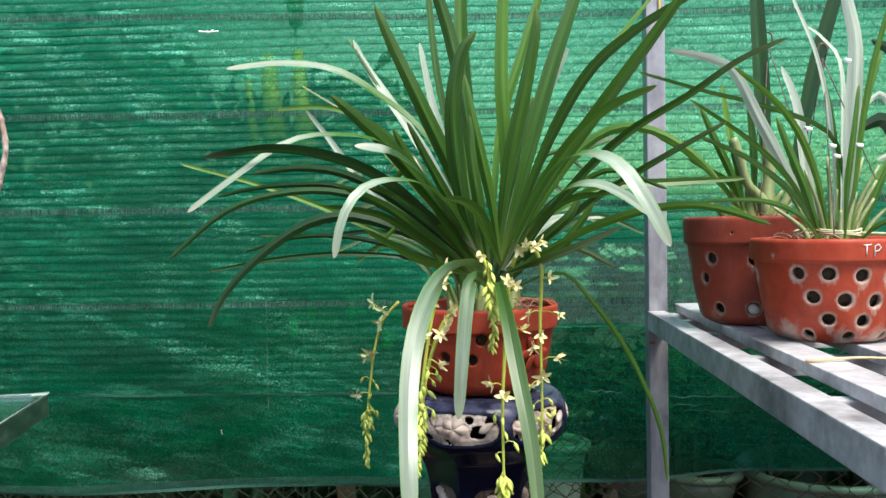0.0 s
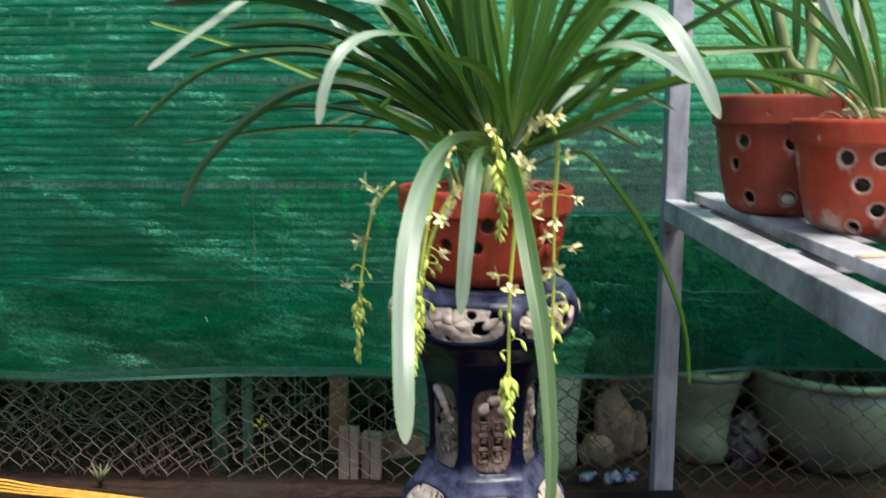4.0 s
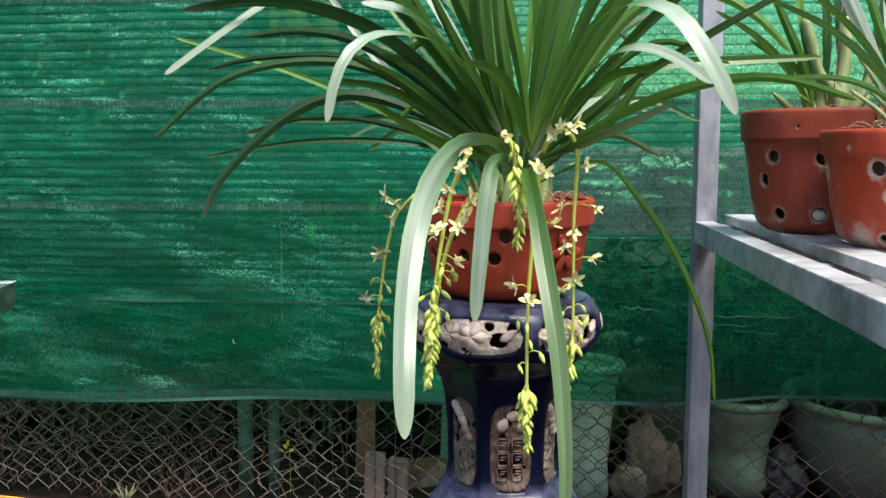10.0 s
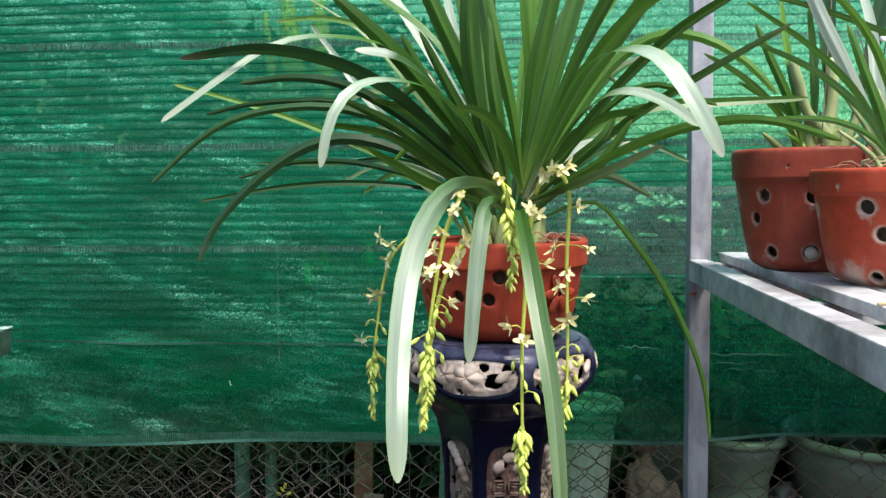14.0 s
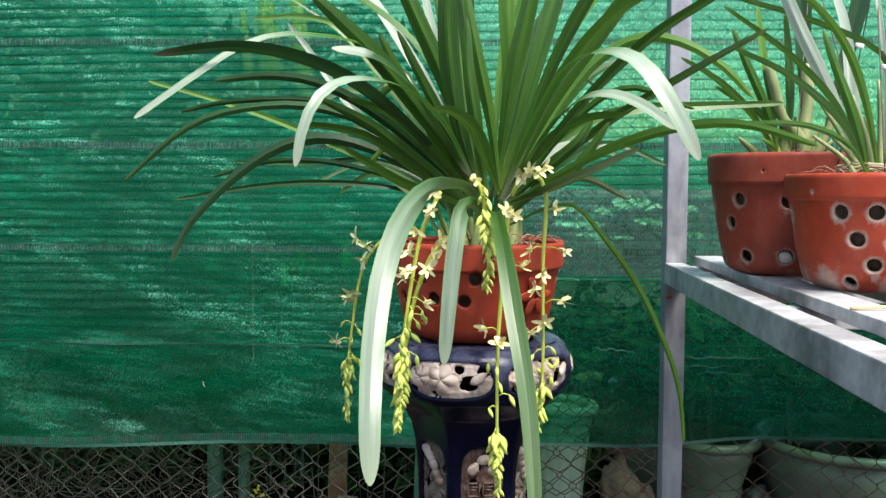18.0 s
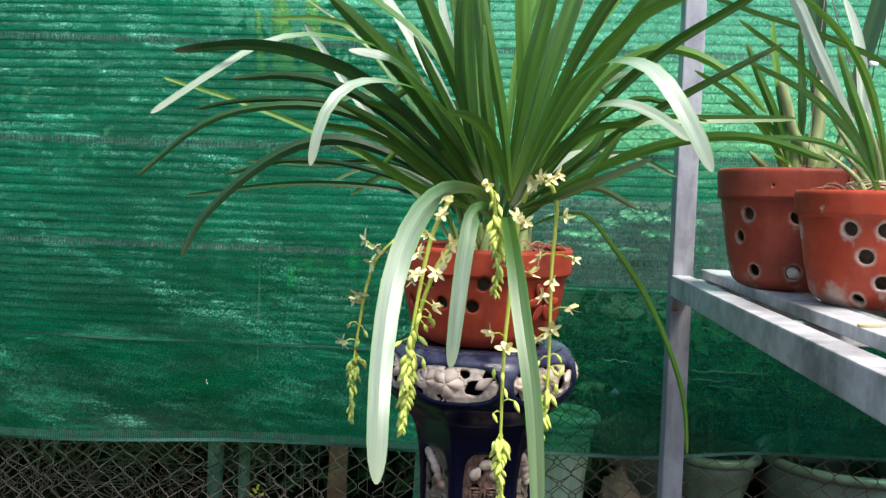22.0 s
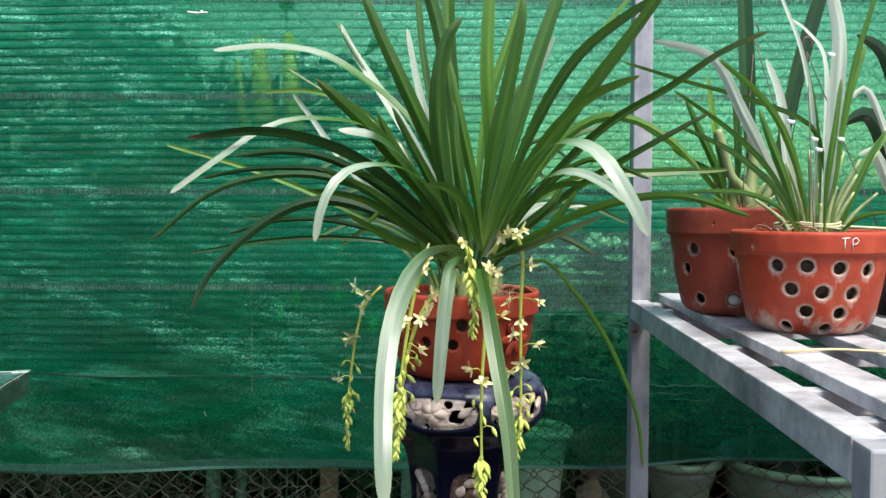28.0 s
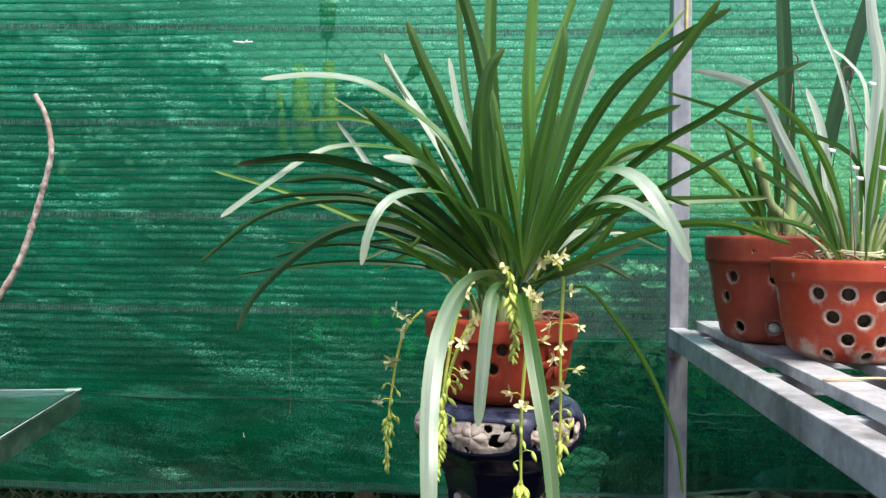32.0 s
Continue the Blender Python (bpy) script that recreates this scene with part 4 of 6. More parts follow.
_s = part("stone", _b, two_tone("pale_stone", (0.3, 0.26, 0.21), (0.55, 0.5, 0.42), 60, 0.9, bump=0.5), pot_a, "pale stone lodged in a hole")
_s.matrix_basis = pose(0.1 * math.cos(radians(-106)), 0.1 * math.sin(radians(-106)), 0.034, 0, 0, -16)
# Embossed blossom on the stool's pot, and the chalk mark on the other.
_b = bmesh.new()
for k in range(6):
    a = 60 * k
    x, z = 0.017 * math.cos(radians(a)), 0.017 * math.sin(radians(a))
    bmesh.ops.create_icosphere(_b, subdivisions=2, radius=1, matrix=pose(x, 0, z, 0, -a, 0) @ Matrix.Diagonal((0.014, 0.0018, 0.007, 1)))
emboss = part("embossed_flower", _b, CLAY, pot_main)
emboss.matrix_basis = pose(0.119 * math.cos(radians(-45)), 0.119 * math.sin(radians(-45)), 0.068, 8, 0, 45)
_b = bmesh.new()
for line in (((-0.011, 0.013), (0.001, 0.014)), ((-0.006, 0.0135), (-0.0065, -0.003)), ((0.006, -0.004), (0.0065, 0.012), (0.012, 0.014), (0.0165, 0.010), (0.013, 0.005), (0.007, 0.004))):
    pts = [(0.127 * math.cos(radians(-84) + x / 0.127), 0.127 * math.sin(radians(-84) + x / 0.127), 0.143 + y) for x, y in line]
    tube(_b, pts, 0.0009, 5)
part("painted_mark", _b, two_tone("chalk_paint", (0.6, 0.58, 0.52), (0.8, 0.78, 0.72), 200, 0.9), pot_b, "white hand-painted letters TP")

# ---- the ceramic garden stool ----
GLAZE, _t, _p, _c = begin("cobalt_glaze")
_f = tex_noise(_t, _c, 9, 5, 0.6)
_col = ramp(_t, _f, [(0.35, (0.002, 0.003, 0.010)), (0.6, (0.004, 0.0055, 0.021)), (0.8, (0.013, 0.015, 0.05))])
# Shoulders and rims are painted paler blue: sky sheen together with thinner glaze.
_x = _t.nodes.new("ShaderNodeSeparateXYZ")
_t.links.new(_c, _x.inputs[0])
_zz = math_node(_t, "ADD", _x.outputs[2], math_node(_t, "MULTIPLY", math_node(_t, "SUBTRACT", tex_noise(_t, _c, 14, 4, 0.6), 0.5), 0.04))
_rim = ramp(_t, _zz, grey((0.2, 0.8), (0.34, 0.75), (0.358, 0.6), (0.375, 0.0), (0.585, 0.0), (0.612, 0.6), (0.64, 0.75)))
_col = mixed(_t, _rim, _col, mixed(_t, ramp(_t, tex_noise(_t, _c, 40, 4, 0.6), grey((0.35, 0.0), (0.7, 1.0))), (0.02, 0.023, 0.052), (0.12, 0.125, 0.195)))
_col = mixed(_t, ramp(_t, tex_noise(_t, _c, 160, 2, 0.5), [(0.72, (0, 0, 0)), (0.78, (0.4, 0.4, 0.4))]), _col, (0.2, 0.22, 0.28))
_t.links.new(_col, _p.inputs["Base Color"])
_p.inputs["Roughness"].default_value = 0.2
_p.inputs["Specular IOR Level"].default_value = 0.14
bumped(_t, _p, tex_noise(_t, _c, 25, 3, 0.5), 0.15, 0.003)
BISQUE = two_tone("bare_clay_relief", (0.36, 0.27, 0.22), (0.62, 0.52, 0.44), 45, 0.6, bump=0.5, stain=(0.2, 0.13, 0.09), stain_scale=22)
BROWN = two_tone("brown_relief", (0.035, 0.019, 0.014), (0.14, 0.078, 0.058), 55, 0.45, bump=0.5, stain=(0.16, 0.11, 0.085), stain_scale=26)
JADE = two_tone("grey_green_relief", (0.03, 0.031, 0.022), (0.115, 0.105, 0.078), 30, 0.6, bump=0.4, stain=(0.2, 0.15, 0.11), stain_scale=14)
stool = thing("garden_stool", (0.135, 1.906, 0.0), "blue-glazed hexagonal ceramic garden stool with pierced floral panels", "garden stool")
STOOL = [(0.0, 0.1), (0.14, 0.1), (0.215, 0.1), (0.225, 0.113), (0.247, 0.126), (0.275, 0.131), (0.298, 0.127), (0.318, 0.117), (0.332, 0.106), (0.341, 0.1), (0.346, 0.0965), (0.353, 0.0945), (0.358, 0.087), (0.385, 0.082), (0.44, 0.083), (0.485, 0.0875), (0.512, 0.094), (0.532, 0.105), (0.545, 0.12), (0.56, 0.135), (0.578, 0.143), (0.595, 0.144), (0.612, 0.139), (0.625, 0.129), (0.632, 0.118)]
FACE0 = radians(-109.5)
BAND = radians(24)


def stool_r(a, z):
    q = float(np.interp(z, [s[0] for s in STOOL], [s[1] for s in STOOL]))
    k = float(np.interp(z, [0.2, 0.3, 0.37, 0.5, 0.56, 0.63], [0.25, 0.45, 0.95, 0.9, 0.4, 0.15]))
    w = (a - FACE0 + math.pi / 6) % (math.pi / 3) - math.pi / 6
    hexa = math.cos(math.pi / 6) / math.cos(math.pi / 6 - abs(w))
    return q * (1 - k + k * min(hexa, 0.985)) * (1 + 0.02 * k)


def stool_at(a, z, out=0.0):
    q = stool_r(a, z) + out
    return Vector((q * math.cos(a), q * math.sin(a), z))


def face_off(a):
    """The angle from the middle of the nearest of the six faces."""
    return (a - FACE0) % (math.pi / 3) - math.pi / 6


def stool_far(a, z):
    w = face_off(a)
    x = w * stool_r(a, z)
    arch = (abs(x) / 0.0305) ** 4 + (abs(z - 0.424) / 0.063) ** 4
    top = (abs(face_off(a + BAND) * stool_r(a, z)) / 0.0635) ** 3.2 + (abs(z - 0.594) / 0.025) ** 2.6
    low = (abs(x) / 0.050) ** 3.2 + (abs(z - 0.304) / 0.030) ** 2.6
    return min(arch, top, low) ** 0.4


pierced("body", lambda a, z: tuple(stool_at(a, z)), [2 * math.pi * k / 252 for k in range(252)], [0.632 * k / 150 for k in range(151)], stool_far, GLAZE, stool, 0.012)
_b = bmesh.new()
lathe(_b, [(0.002, 0.632), (0.1, 0.633), (0.118, 0.632)], 48)
part("seat", _b, GLAZE, stool)
# Added core whose dark colour is the shade of the stool's hollow.
_b = bmesh.new()
lathe(_b, [(0.055, 0.02), (0.055, 0.62)], 24)
part("dark_core", _b, two_tone("hollow_shade", (0.02, 0.015, 0.012), (0.05, 0.04, 0.032), 30, 0.95), stool, "added dark core for the shaded hollow")


def lump(bm, a, z, w, h, turn, out=-0.002, thick=0.006, pinch=0.0):
    """One modelled petal, leaf or bead, lying on the stool's side."""
    c = stool_at(a, z, out)
    e = 0.004
    t1 = (stool_at(a + e / 0.1, z) - stool_at(a - e / 0.1, z)).normalized()
    t2 = (stool_at(a, z + e) - stool_at(a, z - e)).normalized()
    nrm = t1.cross(t2).normalized()
    m = Matrix((t1, t2, nrm)).transposed().to_4x4()
    m.translation = c
    geo = bmesh.ops.create_icosphere(bm, subdivisions=2, radius=1.0)
    for v in geo["verts"]:
        x, y, zz = v.co
        s = 1 - pinch * max(0, x)
        v.co = Vector((x * w, y * h * s, zz * thick)) + Vector((0.0012, 0.0012, 0.0012)) * noise.noise(v.co * 3 + Vector((a, z * 9, 0)))
    bmesh.ops.transform(bm, matrix=m @ pose(0, 0, 0, 0, 0, turn), verts=geo["verts"])


def blossom(bm, a, z, w, h, turn):
    """A broad modelled blossom of five merged, veined petals, lying on the stool's side."""
    rings, n = [], 60
    for i in range(9):
        u = i / 8
        ring = []
        for j in range(n):
            t = 2 * math.pi * j / n
            lobe = abs(math.cos(2.5 * t + turn))
            r = u * (0.66 + 0.34 * lobe ** 0.6 + 0.05 * noise.noise((2 * math.cos(t), 2 * math.sin(t), a)))
            dome = 0.0068 * (1 - u ** 3.0) * (0.55 + 0.45 * lobe ** 0.5) - 0.003 * max(0.0, 1 - 4 * u)
            vein = 0.0005 * math.sin(25 * t + 3 * u + turn) * u * (1 - u ** 4)
            ring.append(bm.verts.new(stool_at(a + r * w * math.cos(t) / 0.14, z + r * h * math.sin(t), -0.0065 + dome + vein)))
        rings.append(ring)
    grid_faces(bm, rings)


def plaque(name, a0, mid, half_w, half_h, arch, holes, mat, relief, label):
    """A modelled plate filling one opening, with small holes through it."""
    def far(a, z):
        x = (a - a0) * stool_r(a0, mid)
        hole = min(math.hypot((x - b) / r, (z - c) / (r * q)) for b, c, r, q in holes)
        edge = ((abs(x) / half_w) ** arch + (abs(z - mid) / half_h) ** arch) ** 0.4
        return min(hole, 1 / max(edge, 0.05))

    def at(a, z):
        n = noise.noise((a * 26, z * 110, mid)) + 0.6 * noise.noise((a * 60, z * 240, 2))
        return tuple(stool_at(a, z, -0.004 + relief * n))

    w = half_w * 1.05 / stool_r(a0, mid)
    return pierced(name, at, [a0 - w + 2 * w * i / 56 for i in range(57)], [mid - half_h * 1.04 + 2.08 * half_h * i / 56 for i in range(57)], far, mat, stool, 0.005, False, None, label)


_r = random.Random(3)
for k in range(6):
    a0 = FACE0 + math.pi / 6 + k * math.pi / 3
    gaps = [(-0.048, 0.606, 0.008, 1.0), (-0.014, 0.577, 0.011, 0.6), (0.016, 0.609, 0.008, 0.8), (0.03, 0.590, 0.013, 0.9), (-0.05, 0.582, 0.008, 0.8), (0.05, 0.606, 0.009, 0.9), (-0.006, 0.614, 0.008, 0.6)]
    plaque("band_plaque", a0 - BAND, 0.594, 0.063, 0.0245, 2.8, gaps, BISQUE, 0.0016, "cream pierced plaque in the upper band")
    _b = bmesh.new()
    for da, dz, w, h, t in ((-0.06, 0.0, 0.027, 0.0235, 0.3), (-0.285, 0.001, 0.02, 0.02, 1.1)):
        blossom(_b, a0 - BAND + da, 0.595 + dz, w, h, t + 0.7 * k)
    for j, (da, dz, t) in enumerate(((0.31, 0.004, 35), (-0.34, -0.004, 160))):
        lump(_b, a0 - BAND + da, 0.594 + dz, 0.014, 0.007, t, -0.003, 0.004, 0.6)
    part("blossom_relief", _b, BISQUE, stool, "cream blossom relief in the upper band")
    odd = (k + 1) % 2
    gaps = [(_r.uniform(-0.024, 0.024), _r.uniform(0.384, 0.482), _r.uniform(0.0045, 0.0085), _r.uniform(0.5, 1.4)) for _ in range(17)]
    plaque("side_plaque", a0, 0.424, 0.0303, 0.0625, 4, gaps, BROWN if odd else JADE, 0.0024, "brown key-pattern plaque" if odd else "grey-green leafy plaque")
    _b = bmesh.new()
    if odd:
        for j in range(6):
            x, z = (-0.013 if j % 2 else 0.010), 0.386 + 0.021 * (j // 2)
            da = x / 0.078
            for s0, s1, w, h in ((0, 0.009, 0.0085, 0.0012), (0, -0.009, 0.0085, 0.0012), (0.0085, 0, 0.0012, 0.009), (-0.0085, 0, 0.0012, 0.009), (0, 0, 0.0045, 0.0012), (0.002, 0.004, 0.0055, 0.001)):
                lump(_b, a0 + da + s0 / 0.078, z + s1, w, h, 0, -0.003, 0.003)
        part("key_relief", _b, BROWN, stool, "brown key-pattern relief")
        _b = bmesh.new()
        for da, dz, w, t in ((0.05, 0.471, 0.012, 10), (-0.17, 0.458, 0.011, 60), (0.2, 0.455, 0.009, 80)):
            lump(_b, a0 + da, dz, w, 0.008, t, -0.003, 0.005, 0.3)
        part("leaf_relief", _b, BISQUE, stool, "cream leaf relief")
    else:
        for da, dz, w, t in ((-0.2, 0.474, 0.010, -30), (-0.11, 0.466, 0.011, -40), (-0.02, 0.455, 0.011, -45), (0.07, 0.443, 0.010, -50), (0.16, 0.434, 0.008, -30)):
            lump(_b, a0 + da, dz, w, 0.0075, t, -0.002, 0.006, 0.1)
        part("branch_relief", _b, BISQUE, stool, "cream branch relief")
        _b = bmesh.new()
        for j in range(13):
            lump(_b, a0 + _r.uniform(-0.27, 0.27), 0.384 + 0.0045 * j, _r.uniform(0.009, 0.015), 0.0042, _r.uniform(-70, 70), -0.004, 0.0035, 0.7)
        part("leaf_relief", _b, JADE, stool, "grey-green leaf relief")
    holes = [(-0.3 + 0.12 * j + 0.06 * (i % 2) + _r.uniform(-0.02, 0.02), 0.284 + 0.0135 * i + _r.uniform(-0.003, 0.003), _r.uniform(0.0026, 0.0036), _r.choice((-1, 1)) * _r.uniform(0.1, 0.5)) for i in range(4) for j in range(6)]

    def low_far(a, z, hs=holes, mid=a0):
        x = a - mid
        inside = min(math.hypot((x - b) * 0.125 + q * (z - c), (z - c) * 0.85) / r for b, c, r, q in hs)
        edge = ((abs(x) * 0.13 / 0.049) ** 3.2 + (abs(z - 0.304) / 0.029) ** 2.6) ** 0.4
        return min(inside, 1 / max(edge, 0.05))

    pierced("pierced_plaque", lambda a, z: tuple(stool_at(a, z, -0.001 + 0.0015 * noise.noise((a * 14, z * 90, 0)))), [a0 + radians(-24 + 0.8 * i) for i in range(61)], [0.271 + 0.0014 * i for i in range(48)], low_far, BISQUE, stool, 0.006, False, None, "cream pierced plaque in the lower band")


# ---- the metal shelf ----
shelf = thing("metal_shelf", (0.533, 2.55, 0.0), "galvanised square-tube plant shelf with flat slats", "shelf")
inv_s = shelf.matrix_world.inverted()


def on_shelf(name, bm, mat=GALV, label=""):
    ob = part(name, bm, mat, shelf, label, smooth=False)
    ob.matrix_parent_inverse = inv_s
    return ob


DARKGALV = two_tone("darker_galvanised_steel", (0.18, 0.18, 0.208), (0.37, 0.37, 0.405), 30, 0.45, 0.3, 0.15, (1.6, 1.6, 0.3), (0.4, 0.4, 0.42), 9)
for x0, y0, top in ((0.515, 2.524, 2.3), (0.512, 1.245, 0.692), (1.17, 2.524, 2.3), (1.17, 1.245, 0.692)):
    w = 0.043
    dpt = 0.056 if y0 > 2 else 0.04
    on_shelf("post", made_box(x0, x0 + w, y0, y0 + dpt, 0, top, bevel=0.003), DARKGALV)
for x0 in (0.512, 1.172):
    on_shelf("side_rail", made_box(x0, x0 + 0.04, 1.287, 2.5225, 0.649, 0.693, bevel=0.0025))
on_shelf("front_rail", made_box(0.556, 1.168, 1.246, 1.284, 0.645, 0.692, bevel=0.0025))
on_shelf("back_rail", made_box(0.56, 1.168, 2.53, 2.57, 0.64, 0.683, bevel=0.0025))
for y in (1.405, 1.56, 1.9, 2.2, 2.42):
    on_shelf("cross_rail", made_box(0.5535, 1.1705, y - 0.0125, y + 0.0125, 0.652, 0.6825, bevel=0.002))
for x in (0.588, 0.722, 0.852, 0.982, 1.108):
    on_shelf("slat", made_box(x, x + 0.058, 1.275, 2.6, 0.6845, 0.703, bevel=0.002))
for y, z in ((2.5235, 0.62), (2.5235, 0.668), (1.29, 0.64)):
    b = bmesh.new()
    bmesh.ops.create_icosphere(b, subdivisions=2, radius=0.0065, matrix=pose(0.522, y, z) @ Matrix.Diagonal((1.2, 0.35, 0.7, 1)))
    on_shelf("weld", b, RUST, "rust-brown weld spot")
_b = bmesh.new()
tube(_b, [(0.545, 2.5215, 1.36), (0.5455, 2.521, 1.5), (0.544, 2.5215, 1.72)], 0.0035, 6)
on_shelf("paint_run", _b, two_tone("yellow_paint", (0.5, 0.36, 0.08), (0.72, 0.6, 0.25), 40, 0.6), "run of yellow paint")
STRAW = two_tone("straw", (0.45, 0.32, 0.16), (0.66, 0.52, 0.3), 40, 0.8, bump=0.2)
_b = bmesh.new()
tube(_b, smooth_line([(0.585, 1.70, 0.7055), (0.66, 1.71, 0.708), (0.74, 1.705, 0.706), (0.85, 1.72, 0.7055)], 14), 0.0022, 6)
tagged(part("straw", _b, STRAW), "dry straw stalk lying across the shelf slats", "straw")

# ---- glass table with a black nursery pot ----
GLASS, _t, _p, _c = begin("green_glass")
_p.inputs["Base Color"].default_value = (0.62, 0.86, 0.76, 1)
_p.inputs["Transmission Weight"].default_value, _p.inputs["Roughness"].default_value, _p.inputs["IOR"].default_value = 0.98, 0.02, 1.5
_t.links.new(ramp(_t, tex_noise(_t, _c, 14, 5, 0.7), [(0.45, (0.0, 0.0, 0.0)), (0.85, (0.03, 0.03, 0.03))]), _p.inputs["Roughness"])
table = thing("glass_table", (-0.466, 1.655, 0.0), "thick green-edged glass table top on dark metal legs", "table", turn=12.0)
part("glass_top", made_box(-0.85, 0, -0.62, 0, 0.644, 0.676, bevel=0.003), GLASS, table, "thick green-edged glass", smooth=False)
EDGE, _t, _p, _c = begin("ground_glass_edge")
_t.links.new(ramp(_t, tex_noise(_t, _c, 18, 5, 0.7, (1, 1, 2)), [(0.36, (0.02, 0.055, 0.035)), (0.55, (0.06, 0.11, 0.075)), (0.7, (0.16, 0.24, 0.18))]), _p.inputs["Base Color"])
_p.inputs["Roughness"].default_value = 0.3
_tp, _mx = _t.nodes.new("ShaderNodeBsdfTransparent"), _t.nodes.new("ShaderNodeMixShader")
_tp.inputs[0].default_value = (0.6, 0.85, 0.74, 1)
_mx.inputs[0].default_value = 0.42
_t.links.new(_p.outputs[0], _mx.inputs[1])
_t.links.new(_tp.outputs[0], _mx.inputs[2])
_t.links.new(_mx.outputs[0], _t.nodes["Material Output"].inputs[0])
part("edge_band", made_box(0.0005, 0.003, -0.62, 0.0, 0.645, 0.674, bevel=0.0008), EDGE, table, "ground green edge of the glass", smooth=False)
part("edge_band", made_box(-0.85, 0.0, 0.0005, 0.003, 0.645, 0.674, bevel=0.0008), EDGE, table, "ground green edge of the glass", smooth=False)
# Highlight along the top edge, laid on as a thin pale tube.
EDGE_HIGHLIGHT = two_tone("glass_highlight", (0.25, 0.38, 0.32), (0.45, 0.56, 0.5), 50, 0.15, bump=0.05)
b = bmesh.new()
tube(b, [(0.0015, -0.62, 0.6755), (0.0015, 0.0015, 0.6755), (-0.85, 0.0015, 0.6755)], 0.0009, 6)
part("arris", b, EDGE_HIGHLIGHT, table, "pale line for the highlight along the glass edge")
b = box(bmesh.new(), -0.016, 0.0042, -0.013, 0.0042, 0.6752, 0.6772, 0.0008)
part("corner_patch", b, EDGE_HIGHLIGHT, table, "pale patch at the glass corner")
for x in (-0.8, -0.55):
    for y in (-0.57, -0.06):
        b = bmesh.new()
        tube(b, [(x, y, 0), (x, y, 0.643)], 0.016, 10)
        part("leg", b, BLACKP, table)


def nursery_pot(at, r0, r1, h, label):
    pt = thing("nursery_pot", at, label, "plant pot", "black nursery pots")
    bm = bmesh.new()
    lathe(bm, [(0.002, 0), (r0, 0), (r0 + (r1 - r0) * 0.8, h * 0.8), (r1 - 0.003, h * 0.8 + 0.001), (r1 - 0.001, h - 0.008), (r1 + 0.006, h - 0.006), (r1 + 0.006, h), (r1 - 0.004, h), (r0 + 0.001, h * 0.3)], 44)
    part("body", bm, BLACKP, pt)
    bm = bmesh.new()
    lathe(bm, [(0.002, h - 0.014), (r1 * 0.6, h - 0.012), (r1 - 0.005, h - 0.018)], 36)
    for v in bm.verts:
        v.co.z += 0.006 * noise.noise(v.co * 70)
    part("bark_chips", bm, two_tone("red_bark", (0.12, 0.05, 0.035), (0.34, 0.17, 0.12), 60, 0.9, bump=0.8), pt, "reddish bark chips")
    return pt


nursery_pot((-0.466, 1.345, 0.676), 0.037, 0.052, 0.112, "black plastic nursery pot on the glass table")
nursery_pot((0.985, 2.2, 0.703), 0.07, 0.095, 0.16, "black plastic nursery pot on the metal shelf")

CANE = two_tone("dry_cane", (0.11, 0.065, 0.05), (0.56, 0.47, 0.41), 90, 0.7, bump=0.4, stain=(0.28, 0.17, 0.13), stain_scale=18, lo=0.36, hi=0.6)
cane_plant = thing("cane_orchid", (-0.505, 1.345, 0.775), "leafless cane orchid with bare pinkish stems, in a nursery pot", "orchid")
inv_c = cane_plant.matrix_world.inverted()
for pts, r in (([(-0.456, 1.370, 0.783), (-0.442, 1.370, 0.795), (-0.420, 1.370, 0.816), (-0.388, 1.370, 0.865), (-0.367, 1.370, 0.924), (-0.354, 1.370, 0.968), (-0.350, 1.370, 0.994), (-0.356, 1.370, 1.027), (-0.369, 1.370, 1.052)], 0.0044), ([(-0.465, 1.380, 0.780), (-0.458, 1.380, 0.815), (-0.452, 1.380, 0.883), (-0.442, 1.380, 0.920), (-0.435, 1.380, 0.950), (-0.433, 1.380, 0.976), (-0.438, 1.380, 1.001)], 0.0043), ([(-0.470, 1.380, 0.779), (-0.469, 1.380, 0.812), (-0.459, 1.380, 0.832), (-0.454, 1.380, 0.852)], 0.004)):
    b = bmesh.new()
    tube(b, smooth_line(pts, 110), lambda u, r=r: r * 0.86 * (1.0 - 0.3 * u) * (1 + 0.45 * max(0.0, 1 - abs((u * 13) % 1 - 0.5) / 0.09)), 9)
    ob = part("cane", b, CANE, cane_plant)
    ob.matrix_parent_inverse = inv_c
b = bmesh.new()
tube(b, smooth_line([(-0.443, 1.360, 0.778), (-0.446, 1.360, 0.853), (-0.449, 1.360, 0.948), (-0.452, 1.360, 1.034)], 10), 0.0028, 6)
tagged(part("stake", b, BLACKP), "thin dark wire stake in the nursery pot", "stake")


# ---- plants: leaf, flower, bud ----
def leaf_material(name, dark, light, tip, green=None, start=0.28, over=0.36):
    m, nt, p, co = begin(name)
    uv = nt.nodes.new("ShaderNodeUVMap").outputs[0]
    xyz = nt.nodes.new("ShaderNodeSeparateXYZ")
    nt.links.new(uv, xyz.inputs[0])
    info = nt.nodes.new("ShaderNodeObjectInfo")
    grain = tex_noise(nt, uv, 7, 6, 0.65, (3.2, 0.35, 1))
    base = ramp(nt, info.outputs["Random"], [(0.0, dark), (0.7, tuple(0.5 * (a + b) for a, b in zip(dark, light))), (1.0, light)])
    base = mixed(nt, ramp(nt, grain, [(0.45, (0, 0, 0)), (0.7, (0.42, 0.42, 0.42))]), base, (light[0] * 1.45, light[1] * 1.4, light[2] * 1.5))
